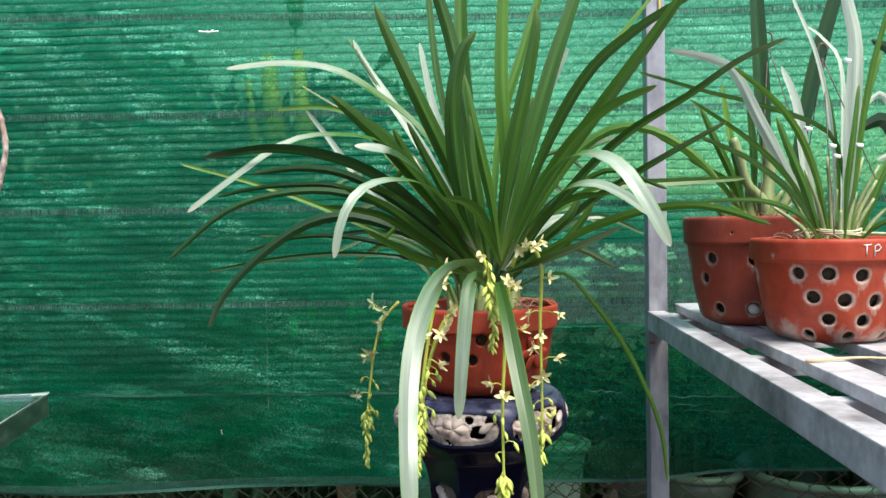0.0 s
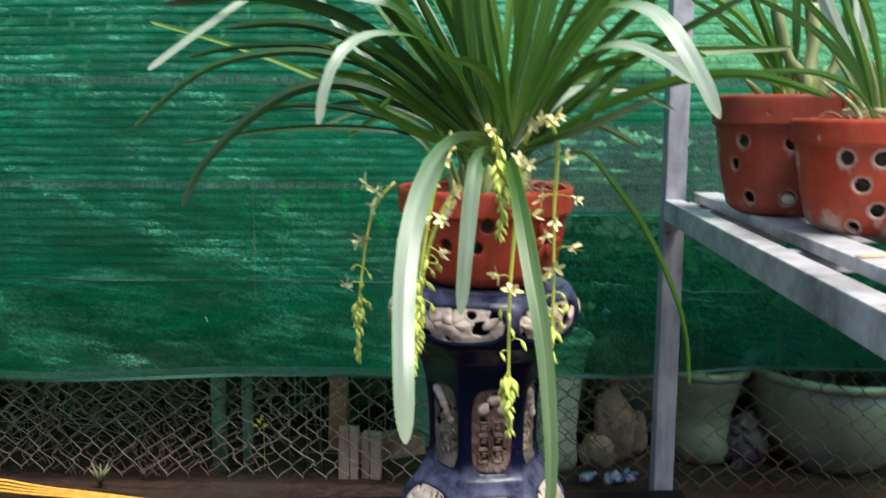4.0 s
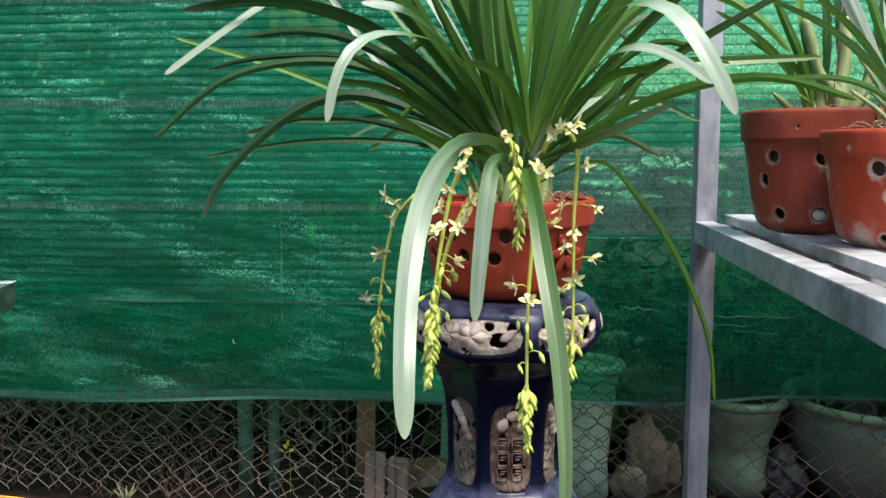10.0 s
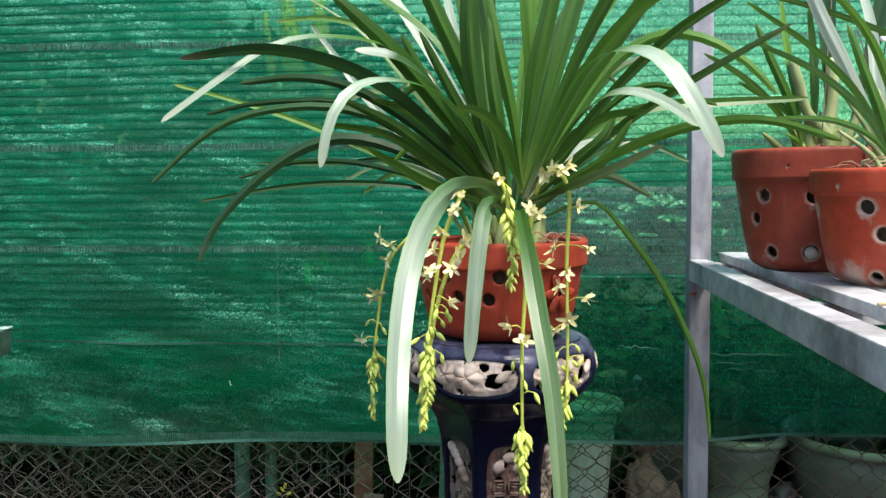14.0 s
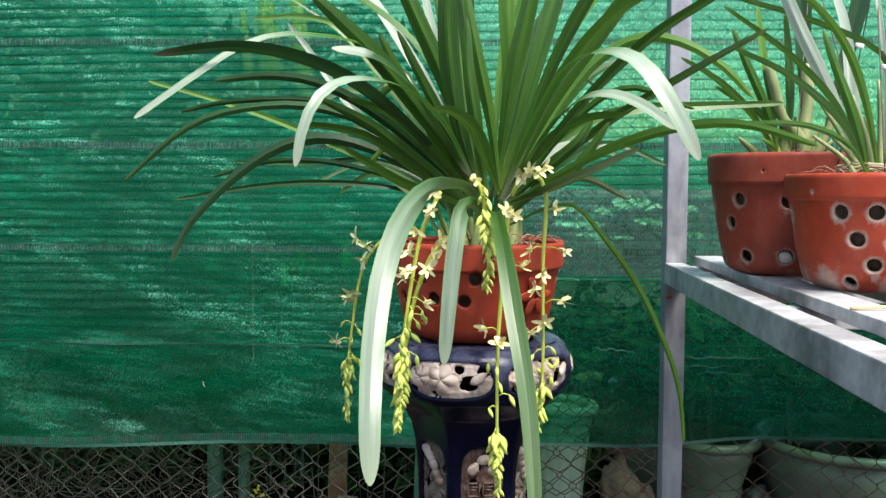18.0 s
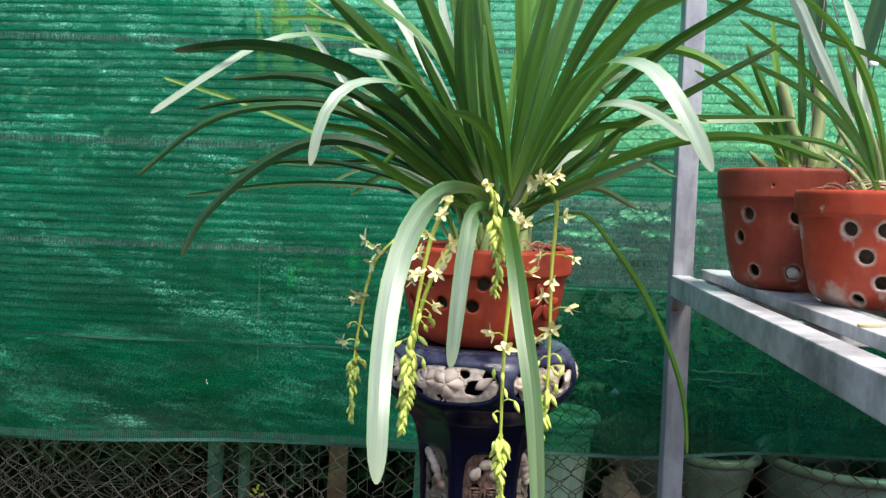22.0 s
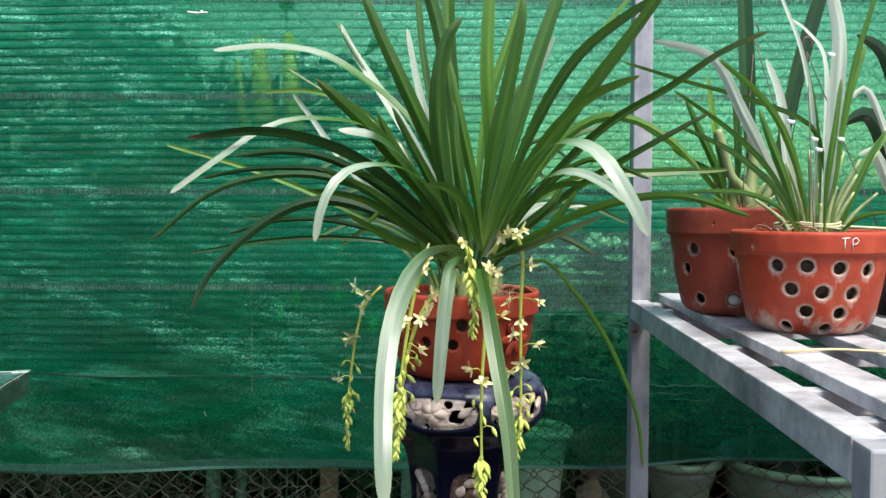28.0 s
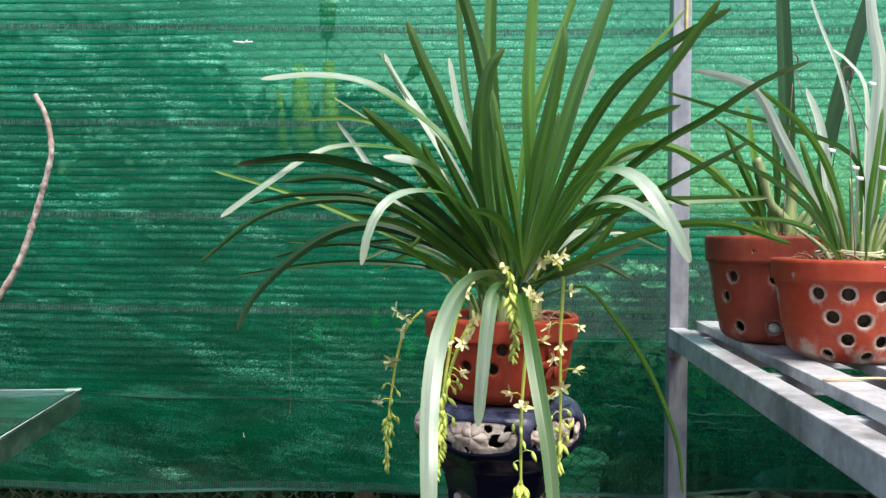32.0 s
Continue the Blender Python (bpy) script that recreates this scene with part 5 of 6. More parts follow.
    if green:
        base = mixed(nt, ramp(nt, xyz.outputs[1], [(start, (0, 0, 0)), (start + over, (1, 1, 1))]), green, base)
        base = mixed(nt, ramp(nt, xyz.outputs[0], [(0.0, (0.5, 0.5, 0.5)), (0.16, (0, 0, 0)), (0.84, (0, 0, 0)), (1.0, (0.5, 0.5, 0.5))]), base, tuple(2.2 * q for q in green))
    fade = tex_noise(nt, uv, 2.2, 4, 0.6, (1.6, 1.3, 1))
    base = mixed(nt, 1.0, base, ramp(nt, fade, [(0.36, (0.78, 0.8, 0.78)), (0.62, (1.14, 1.12, 1.12))]), "MULTIPLY")
    base = mixed(nt, ramp(nt, tex_noise(nt, uv, 26, 2, 0.5, (0.5, 1.6, 1)), [(0.72, (0, 0, 0)), (0.77, (0.55, 0.55, 0.55))]), base, (0.12, 0.09, 0.04))
    rib = nt.nodes.new("ShaderNodeMath")
    rib.operation = "COMPARE"
    rib.inputs[1].default_value, rib.inputs[2].default_value = 0.5, 0.02
    nt.links.new(xyz.outputs[0], rib.inputs[0])
    base = mixed(nt, rib.outputs[0], base, mixed(nt, 0.18, base, (light[0] * 1.5, light[1] * 1.4, light[2] * 1.3)))
    base = mixed(nt, ramp(nt, xyz.outputs[1], [(0.0, (0.75, 0.75, 0.75)), (0.16, (0, 0, 0)), (0.93, (0, 0, 0)), (1.0, (0.6, 0.6, 0.6))]), base, tip)
    nt.links.new(base, p.inputs["Base Color"])
    p.inputs["Roughness"].default_value = 0.36
    p.inputs["Specular IOR Level"].default_value = 0.45
    p.inputs["Coat Weight"].default_value, p.inputs["Coat Roughness"].default_value = 0.08, 0.4
    wave = nt.nodes.new("ShaderNodeTexWave")
    wave.bands_direction = "X"
    wave.inputs["Scale"].default_value, wave.inputs["Distortion"].default_value = 3.2, 0.3
    nt.links.new(uv, wave.inputs[0])
    bumped(nt, p, wave.outputs[1], 0.04, 0.001)
    thin = nt.nodes.new("ShaderNodeBsdfTranslucent")
    nt.links.new(mixed(nt, 0.0, base, base), thin.inputs[0])
    both = nt.nodes.new("ShaderNodeMixShader")
    both.inputs[0].default_value = 0.24
    nt.links.new(p.outputs[0], both.inputs[1])
    nt.links.new(thin.outputs[0], both.inputs[2])
    nt.links.new(both.outputs[0], nt.nodes["Material Output"].inputs[0])
    return m


LEAF = leaf_material("orchid_leaf", (0.0155, 0.06, 0.0085), (0.09, 0.218, 0.023), (0.13, 0.195, 0.04))
MID = leaf_material("half_grown_leaf", (0.085, 0.15, 0.06), (0.14, 0.21, 0.1), (0.17, 0.21, 0.09), (0.035, 0.1, 0.014), 0.3, 0.5)
# Drooping leaf: its pale end is waxy bloom plus sky sheen as colour.
PALE_DROOP = leaf_material("waxy_old_leaf", (0.15, 0.205, 0.145), (0.21, 0.27, 0.2), (0.28, 0.32, 0.2), (0.04, 0.12, 0.02), 0.36, 0.42)
# Next two: leaf green with the shade on those leaves put in.
DEEP = leaf_material("deep_green_leaf", (0.01, 0.038, 0.011), (0.022, 0.072, 0.02), (0.06, 0.07, 0.03))
OLIVE = leaf_material("olive_green_leaf", (0.011, 0.05, 0.011), (0.03, 0.1, 0.022), (0.06, 0.11, 0.03))
DRYTIP = leaf_material("dry_tipped_leaf", (0.012, 0.052, 0.012), (0.03, 0.09, 0.02), (0.17, 0.115, 0.085))
FRESH = leaf_material("fresh_green_leaf", (0.035, 0.12, 0.014), (0.12, 0.26, 0.03), (0.2, 0.3, 0.06))
# Past the arch, bloom and the sky's gloss are painted as one paleness.
WAXY_SHEEN = leaf_material("pale_waxy_leaf", (0.25, 0.33, 0.245), (0.33, 0.41, 0.32), (0.34, 0.36, 0.27), (0.045, 0.14, 0.018), 0.58, 0.14)
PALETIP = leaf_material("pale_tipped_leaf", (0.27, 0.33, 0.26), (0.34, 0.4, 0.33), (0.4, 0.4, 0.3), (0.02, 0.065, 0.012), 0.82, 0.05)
# Next two: leaf colours lightened by the bright light and gloss on them.
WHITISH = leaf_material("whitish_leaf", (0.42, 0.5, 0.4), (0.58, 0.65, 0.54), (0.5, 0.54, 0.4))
PALE_LIT = leaf_material("silvery_leaf", (0.33, 0.42, 0.31), (0.48, 0.56, 0.45), (0.42, 0.48, 0.33))
PETAL = two_tone("cream_petal", (0.74, 0.67, 0.27), (0.85, 0.79, 0.45), 60, 0.5, bump=0.05)
# Left spike's petals: the cream again with the shade mixed in.
SHADEPETAL = two_tone("shaded_petal", (0.42, 0.5, 0.2), (0.6, 0.64, 0.36), 60, 0.5, bump=0.05)
BUD = two_tone("green_bud", (0.45, 0.57, 0.07), (0.68, 0.72, 0.2), 80, 0.45, bump=0.05)
# Buds of the left spike, darkened for the shade they hang in.
SHADEBUD = two_tone("shaded_bud", (0.26, 0.38, 0.06), (0.45, 0.53, 0.14), 80, 0.45, bump=0.05)
STALK = two_tone("flower_stalk", (0.34, 0.42, 0.05), (0.52, 0.56, 0.10), 60, 0.45, bump=0.05)
STEM = two_tone("pale_stem", (0.12, 0.17, 0.05), (0.34, 0.38, 0.18), 22, 0.5, bump=0.2, stretch=(3, 3, 0.5))
BULB = two_tone("pseudobulb", (0.10, 0.15, 0.035), (0.27, 0.3, 0.1), 25, 0.55, bump=0.3, stretch=(3, 3, 0.5))


def leaf(plant, width, face, *pts, mat=None, twist=None):
    """A keeled strap leaf from its base through pts to its tip. face: 0 lies as it arches, 1 turns its blade to the path. twist: turn at the tip, in radians."""
    n = 24
    fine = smooth_line(pts, 240)
    length = float(np.linalg.norm(np.diff(fine, axis=0), axis=1).sum())
    us = [0.93 * k / 19 for k in range(20)] + [0.955, 0.975, 0.988, 0.996, 1.0]
    line = [Vector(fine[round(240 * u)]) for u in us]
    bm = bmesh.new()
    uv = bm.loops.layers.uv.new("UVMap")
    overall = line[-1] - line[0]
    side0 = Vector((-overall.y, overall.x, 0)).normalized()
    rings, rnd = [], random.Random(len(plant.children) * 7 + 3)
    wob = rnd.uniform(-0.25, 0.25) if twist is None else twist
    blunt = 1 - min(0.3, 1.5 * width / length)
    frames, turned = [], None
    for i, p in enumerate(line):
        u = us[i]
        d = (line[min(i + 1, n)] - line[max(i - 1, 0)]).normalized()
        nat = (side0 - d * side0.dot(d)).normalized()
        seen = d.cross(Vector((0, 1, 0)))
        if seen.dot(turned or nat) < 0:
            seen = -seen
        turned = seen.copy()
        s = (nat * (1 - face) + seen * face).normalized()
        s = Matrix.Rotation(wob * u, 3, d) @ s
        frames.append((p, s, s.cross(d).normalized()))
    sign = 1 if sum(f[2].z for f in frames) > 0 else -1
    for i, (p, s, up) in enumerate(frames):
        u = us[i]
        up = up * sign
        w = 0.5 * width * min(1.0, 0.3 + 1.6 * u) * math.sqrt(max(0.015, 1 - max(0.0, (u - blunt) / (1 - blunt)) ** 2.0)) * (1 - 0.3 * max(0.0, (u - 0.55) / 0.45) ** 2 if mat in (PALE_DROOP, WAXY_SHEEN, PALETIP) else 1 - 0.5 * max(0.0, (u - 0.45) / 0.55) ** 1.6)
        keel = (0.5 - 0.3 * eased(u, 0.4, 0.65) if mat in (PALE_DROOP, WAXY_SHEEN, PALETIP) else 0.5) * (1 - 0.5 * u)
        rings.append([bm.verts.new(p + s * w * k + up * w * keel * (abs(k) - 0.4)) for k in (-1, -0.55, 0, 0.55, 1)])
    for i in range(n):
        for j in range(4):
            f = bm.faces.new((rings[i][j], rings[i][j + 1], rings[i + 1][j + 1], rings[i + 1][j]))
            for lp, (a, b) in zip(f.loops, ((i, j), (i, j + 1), (i + 1, j + 1), (i + 1, j))):
                lp[uv].uv = (b / 4, us[a])
    ob = part("leaf", bm, mat or LEAF, plant, "" if mat in (None, MID, DEEP, OLIVE, DRYTIP, FRESH, PALETIP) else "pale leaf with its bright light put into the colour" if mat in (PALE_LIT, WHITISH, WAXY_SHEEN) else "pale green leaf, waxy bloom and sheen in its colour")
    for e in ob.data.edges:
        if e.vertices[0] % 5 == 2 and e.vertices[1] % 5 == 2:
            e.use_edge_sharp = True
    ob.matrix_parent_inverse = plant.matrix_world.inverted()
    return ob


def petal_mesh(length, width, curl):
    bm = bmesh.new()
    rings = []
    for i in range(6):
        u = i / 5
        w = width * math.sin(math.pi * (0.12 + 0.8 * u)) ** 0.8
        rings.append([bm.verts.new((length * u, w * k, curl * u * u * length + 0.25 * w * abs(k))) for k in (-0.5, 0, 0.5)])
    grid_faces(bm, rings, False)
    return bm


def joined(parts):
    out = bmesh.new()
    for bm, m in parts:
        me = bpy.data.meshes.new("tmp")
        bm.to_mesh(me)
        bm.free()
        me.transform(m)
        out.from_mesh(me)
        bpy.data.meshes.remove(me)
    return out


def bud_bm(length, width, seg=7):
    bm = bmesh.new()
    prof = [(width * 0.5 * math.sin(math.pi * (0.06 + 0.9 * k / 6)) ** 0.8 * (1.15 - 0.4 * k / 6), length * k / 6) for k in range(7)]
    r = lathe(bm, prof, seg)
    bm.faces.new(r[0][::-1])
    bm.faces.new(r[-1])
    return bm


def mesh_of(name, bm, mat):
    me = bpy.data.meshes.new(name)
    bm.normal_update()
    bm.to_mesh(me)
    bm.free()
    me.materials.append(mat)
    me.shade_smooth()
    return me


def flower_bm(k):
    r = random.Random(k)
    bits = []
    for a in (90, 20, 160, 215, 325):
        bits.append((petal_mesh(r.uniform(0.0125, 0.0175), r.uniform(0.0052, 0.0075), r.uniform(-0.5, 0.6)), pose(0, 0, 0, 0, 0, a + r.uniform(-14, 14)) @ pose(0, 0, 0, 0, r.uniform(-62, 18), 0)))
    bits.append((petal_mesh(0.0105, 0.008, -0.7), pose(0, 0, 0.003, 0, 5, 270)))
    bits.append((bud_bm(0.007, 0.0035, 6), pose(0, 0, 0, 0, 0, 0)))
    return joined(bits)


FLOWERS = [mesh_of("flower", flower_bm(k), PETAL) for k in range(9)]
SHADED_BUDS = [mesh_of("bud", bud_bm(0.0125, 0.005), SHADEBUD), mesh_of("bud", bud_bm(0.009, 0.004), SHADEBUD)]
SHADED_FLOWERS = [mesh_of("flower", flower_bm(k + 20), SHADEPETAL) for k in range(4)]
BUDS = [mesh_of("bud", bud_bm(0.0145, 0.0058), BUD), mesh_of("bud", bud_bm(0.0105, 0.0046), BUD)]


def parent_world(ob):
    m = ob.matrix_basis.copy()
    while ob.parent:
        m = ob.parent.matrix_basis @ ob.matrix_parent_inverse @ m
        ob = ob.parent
    return m


def inflorescence(plant, stem, flowers, buds, dense_from, kinds=FLOWERS, tips=BUDS, thick=0.0034):
    rnd = random.Random(int(stem[0][0] * 977 + len(flowers)))
    line = smooth_line(stem, 26)
    bm = bmesh.new()
    tube(bm, line, lambda u: thick * (1 - 0.5 * u), 6)
    spike = part("flower_spike", bm, STALK, plant, "hanging yellow-green flower spike")
    spike.matrix_parent_inverse = plant.matrix_world.inverted()

    def hang(meshes, at, tilt, size):
        ob = new(meshes[0].name.split(".")[0], rnd.choice(meshes))
        near = Vector(min(line, key=lambda q: np.linalg.norm(q - np.array(at))))
        d = Vector(at) - near
        sub = pose(*at) @ tilt @ Matrix.Scale(size, 4)
        ob.parent = spike
        ob.matrix_parent_inverse = Matrix()
        ob.matrix_basis = parent_world(spike).inverted() @ sub
        if d.length > 0.004:
            b = bmesh.new()
            tube(b, [near, near.lerp(Vector(at), 0.5) + Vector((0, 0, 0.003)), Vector(at)], 0.0009, 5)
            st = part("pedicel", b, STALK, spike)
            st.matrix_parent_inverse = parent_world(spike).inverted()
        return ob

    for f in flowers:
        near = min(line, key=lambda q: np.linalg.norm(q - np.array(f)))
        away = Vector((f[0] - near[0], -0.01, 0)).normalized()
        tilt = away.to_track_quat("Z", "Y").to_matrix().to_4x4() @ pose(0, 0, 0, rnd.uniform(-30, 30), rnd.uniform(-30, 30), rnd.uniform(0, 360))
        hang(kinds, f, tilt, rnd.uniform(0.8, 1.05))
    for b in buds:
        hang(tips[:1], b, pose(0, 0, 0, 180 + rnd.uniform(-40, 40), rnd.uniform(-45, 45), rnd.uniform(0, 360)), rnd.uniform(0.9, 1.2))
    low = line[-1][2]
    z = dense_from
    while z > low:
        p = min(line, key=lambda q: abs(q[2] - z))
        k = (z - low) / max(dense_from - low, 0.01)
        a = rnd.uniform(0, 6.28)
        r = 0.0022 + 0.0028 * k
        hang(tips if k < 0.6 else tips[:1], (p[0] + r * math.cos(a), p[1] + r * math.sin(a), z), pose(0, 0, 0, 180 + 32 * math.sin(a), 32 * math.cos(a), rnd.uniform(0, 360)), 0.9 + 0.4 * k)
        z -= 0.0019


orchid = thing("orchid", (0.135, 1.906, 0.76), "large strap-leaved orchid in bloom, in a terracotta pot", "orchid")
plant_a = thing("orchid", (0.66, 2.2, 0.89), "orchid with thick dark stems, in a terracotta pot on the shelf", "orchid")
plant_c = thing("orchid", (0.985, 2.2, 0.85), "broad-leaved orchid with dark and pale leaves, in a black nursery pot", "orchid")
plant_b = thing("orchid", (0.715, 1.96, 0.85), "thin-leaved orchid tied with string, in a terracotta pot on the shelf", "orchid")


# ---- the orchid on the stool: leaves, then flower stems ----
leaf(orchid, 0.0112, 0.0, (0.133, 1.880, 0.844), (0.075, 1.820, 0.944), (0.013, 1.740, 1.016), (-0.065, 1.700, 1.031), (-0.124, 1.670, 1.018), (-0.181, 1.640, 0.975), (-0.246, 1.620, 0.924), mat=WAXY_SHEEN, twist=-1.0)
leaf(orchid, 0.0185, 0.0, (0.137, 1.900, 0.853), (0.092, 1.930, 0.976), (0.037, 1.950, 1.064), (-0.036, 1.980, 1.127), (-0.110, 2.000, 1.174), (-0.202, 2.000, 1.189), (-0.298, 1.980, 1.178), mat=WAXY_SHEEN, twist=-1.0)
leaf(orchid, 0.0213, 0.5, (0.128, 1.870, 0.836), (0.061, 1.780, 0.916), (0.001, 1.700, 0.968), (-0.058, 1.660, 0.995), (-0.133, 1.640, 1.007), (-0.226, 1.630, 0.997), mat=DRYTIP)
leaf(orchid, 0.0102, 0.9, (0.118, 1.930, 0.823), (-0.014, 1.980, 0.879), (-0.164, 2.020, 0.944), (-0.282, 2.030, 0.985), (-0.400, 2.030, 1.018), mat=FRESH)
leaf(orchid, 0.0102, 0.9, (0.128, 1.900, 0.834), (0.037, 1.860, 0.899), (-0.071, 1.840, 0.960), (-0.145, 1.840, 0.968), (-0.219, 1.840, 0.963), (-0.275, 1.840, 0.951), mat=OLIVE)
leaf(orchid, 0.0115, 0.9, (0.128, 1.880, 0.826), (0.030, 1.830, 0.912), (-0.075, 1.810, 0.953), (-0.172, 1.800, 0.952), (-0.254, 1.800, 0.925), (-0.346, 1.814, 0.855), mat=OLIVE)
leaf(orchid, 0.0141, 0.9, (0.128, 1.880, 0.835), (0.024, 1.800, 0.930), (-0.050, 1.760, 0.975), (-0.115, 1.740, 0.987), (-0.189, 1.730, 0.980), mat=OLIVE)
leaf(orchid, 0.0172, 0.9, (0.118, 1.900, 0.825), (0.034, 1.890, 0.880), (-0.059, 1.880, 0.915), (-0.134, 1.880, 0.909), (-0.210, 1.880, 0.864), (-0.279, 1.885, 0.797), (-0.310, 1.885, 0.739), mat=DEEP)
leaf(orchid, 0.009, 0.9, (0.117, 1.950, 0.813), (0.029, 1.950, 0.843), (-0.069, 1.950, 0.854), (-0.188, 1.950, 0.850), (-0.330, 1.950, 0.828), mat=OLIVE)
leaf(orchid, 0.0083, 0.9, (0.118, 1.930, 0.823), (0.015, 1.900, 0.861), (-0.081, 1.900, 0.884), (-0.167, 1.900, 0.884), (-0.250, 1.900, 0.862), mat=OLIVE)
leaf(orchid, 0.0083, 0.9, (0.115, 2.000, 0.825), (-0.016, 2.000, 0.888), (-0.142, 2.020, 0.885), (-0.257, 2.020, 0.888), mat=OLIVE)
leaf(orchid, 0.0128, 0.0, (0.139, 1.800, 0.848), (0.107, 1.720, 0.916), (0.072, 1.630, 0.953), (0.035, 1.550, 0.958), (0.006, 1.500, 0.945), (-0.014, 1.480, 0.912), (-0.024, 1.476, 0.865), mat=WAXY_SHEEN, twist=-0.7)
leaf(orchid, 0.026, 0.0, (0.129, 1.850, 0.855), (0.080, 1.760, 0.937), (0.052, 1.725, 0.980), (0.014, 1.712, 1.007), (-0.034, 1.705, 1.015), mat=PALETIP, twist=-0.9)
leaf(orchid, 0.0258, 0.8, (0.133, 1.850, 0.846), (0.069, 1.780, 0.942), (0.013, 1.740, 1.012), (-0.027, 1.720, 1.051), (-0.067, 1.710, 1.087))
leaf(orchid, 0.0115, 0.9, (0.127, 1.920, 0.843), (0.008, 1.950, 1.025), (-0.064, 1.970, 1.086), (-0.136, 1.980, 1.108), (-0.212, 1.980, 1.105))
leaf(orchid, 0.0137, 0.7, (0.125, 2.000, 0.840), (0.002, 2.020, 0.909), (-0.082, 2.030, 0.991), (-0.137, 2.040, 1.064), (-0.173, 2.040, 1.110), mat=PALE_LIT)
leaf(orchid, 0.0091, 0.5, (0.125, 2.000, 0.840), (0.001, 2.020, 0.990), (-0.083, 2.030, 1.088), (-0.178, 2.030, 1.153))
leaf(orchid, 0.0198, 0.6, (0.136, 1.960, 0.851), (0.064, 1.990, 0.989), (0.001, 2.010, 1.091), (-0.063, 2.030, 1.186), (-0.084, 2.030, 1.232), mat=PALE_LIT)
leaf(orchid, 0.0091, 0.5, (0.135, 1.980, 0.851), (0.043, 2.000, 1.019), (-0.031, 2.020, 1.133), (-0.093, 2.030, 1.235))
leaf(orchid, 0.024, 0.9, (0.140, 1.860, 0.845), (0.102, 1.820, 0.970), (0.050, 1.790, 1.090), (0.015, 1.780, 1.166), (-0.011, 1.778, 1.228))
leaf(orchid, 0.0167, 0.7, (0.141, 1.950, 0.842), (0.094, 1.990, 0.979), (0.056, 2.020, 1.112), (0.033, 2.040, 1.225), mat=PALE_LIT)
leaf(orchid, 0.0137, 0.6, (0.141, 1.950, 0.852), (0.099, 2.000, 1.010), (0.065, 2.040, 1.156), (0.048, 2.070, 1.317), (0.039, 2.080, 1.466))
leaf(orchid, 0.024, 0.9, (0.141, 1.900, 0.853), (0.121, 1.900, 1.059), (0.096, 1.900, 1.198), (0.063, 1.890, 1.308), (0.040, 1.880, 1.388))
leaf(orchid, 0.024, 0.9, (0.146, 1.920, 0.853), (0.125, 1.930, 1.033), (0.112, 1.940, 1.187), (0.112, 1.950, 1.305), (0.120, 1.960, 1.452))
leaf(orchid, 0.0272, 0.9, (0.143, 1.820, 0.838), (0.114, 1.770, 0.942), (0.104, 1.740, 1.058), (0.116, 1.730, 1.139), (0.139, 1.730, 1.176))
leaf(orchid, 0.0224, 0.9, (0.165, 1.880, 0.845), (0.180, 1.860, 0.982), (0.176, 1.850, 1.125), (0.180, 1.850, 1.241), (0.191, 1.850, 1.384))
leaf(orchid, 0.0167, 0.8, (0.169, 1.840, 0.846), (0.155, 1.820, 0.944), (0.132, 1.800, 1.056), (0.119, 1.800, 1.126))
leaf(orchid, 0.024, 0.9, (0.165, 1.860, 0.846), (0.183, 1.830, 0.980), (0.210, 1.810, 1.101), (0.227, 1.800, 1.185), (0.228, 1.800, 1.224))
leaf(orchid, 0.0256, 0.9, (0.169, 1.860, 0.837), (0.204, 1.860, 0.964), (0.244, 1.870, 1.110), (0.284, 1.880, 1.229), (0.325, 1.900, 1.343))
leaf(orchid, 0.0176, 0.9, (0.155, 1.970, 0.861), (0.173, 2.000, 1.059), (0.212, 2.020, 1.192), (0.256, 2.040, 1.327), (0.291, 2.050, 1.430))
leaf(orchid, 0.0152, 0.8, (0.169, 1.900, 0.853), (0.208, 1.900, 0.984), (0.251, 1.910, 1.106), (0.286, 1.920, 1.186), mat=PALE_LIT)
leaf(orchid, 0.0106, 0.6, (0.174, 1.900, 0.844), (0.257, 1.920, 1.042), (0.332, 1.940, 1.157), (0.439, 1.960, 1.286))
leaf(orchid, 0.0198, 0.6, (0.174, 1.860, 0.837), (0.234, 1.830, 0.998), (0.299, 1.800, 1.116), (0.371, 1.780, 1.180), (0.468, 1.760, 1.236))
leaf(orchid, 0.0213, 0.7, (0.174, 1.830, 0.838), (0.239, 1.760, 0.959), (0.305, 1.700, 1.052), (0.367, 1.660, 1.135), (0.423, 1.630, 1.214))
leaf(orchid, 0.0198, 0.6, (0.169, 1.820, 0.830), (0.217, 1.740, 0.929), (0.265, 1.680, 1.007), (0.313, 1.640, 1.051), (0.372, 1.620, 1.075))
leaf(orchid, 0.0167, 0.5, (0.174, 1.840, 0.833), (0.272, 1.760, 0.951), (0.345, 1.700, 1.021), (0.417, 1.640, 1.064), (0.471, 1.600, 1.101), (0.523, 1.580, 1.123))
leaf(orchid, 0.0152, 0.8, (0.174, 1.860, 0.837), (0.261, 1.840, 0.972), (0.303, 1.830, 1.020), (0.353, 1.820, 1.044), (0.403, 1.810, 1.036), (0.452, 1.800, 1.005), (0.494, 1.800, 0.962))
leaf(orchid, 0.0215, 0.0, (0.173, 1.780, 0.832), (0.219, 1.680, 0.932), (0.254, 1.600, 0.982), (0.288, 1.550, 0.984), (0.315, 1.520, 0.963), (0.343, 1.500, 0.915), (0.363, 1.496, 0.872), mat=WAXY_SHEEN, twist=0.6)
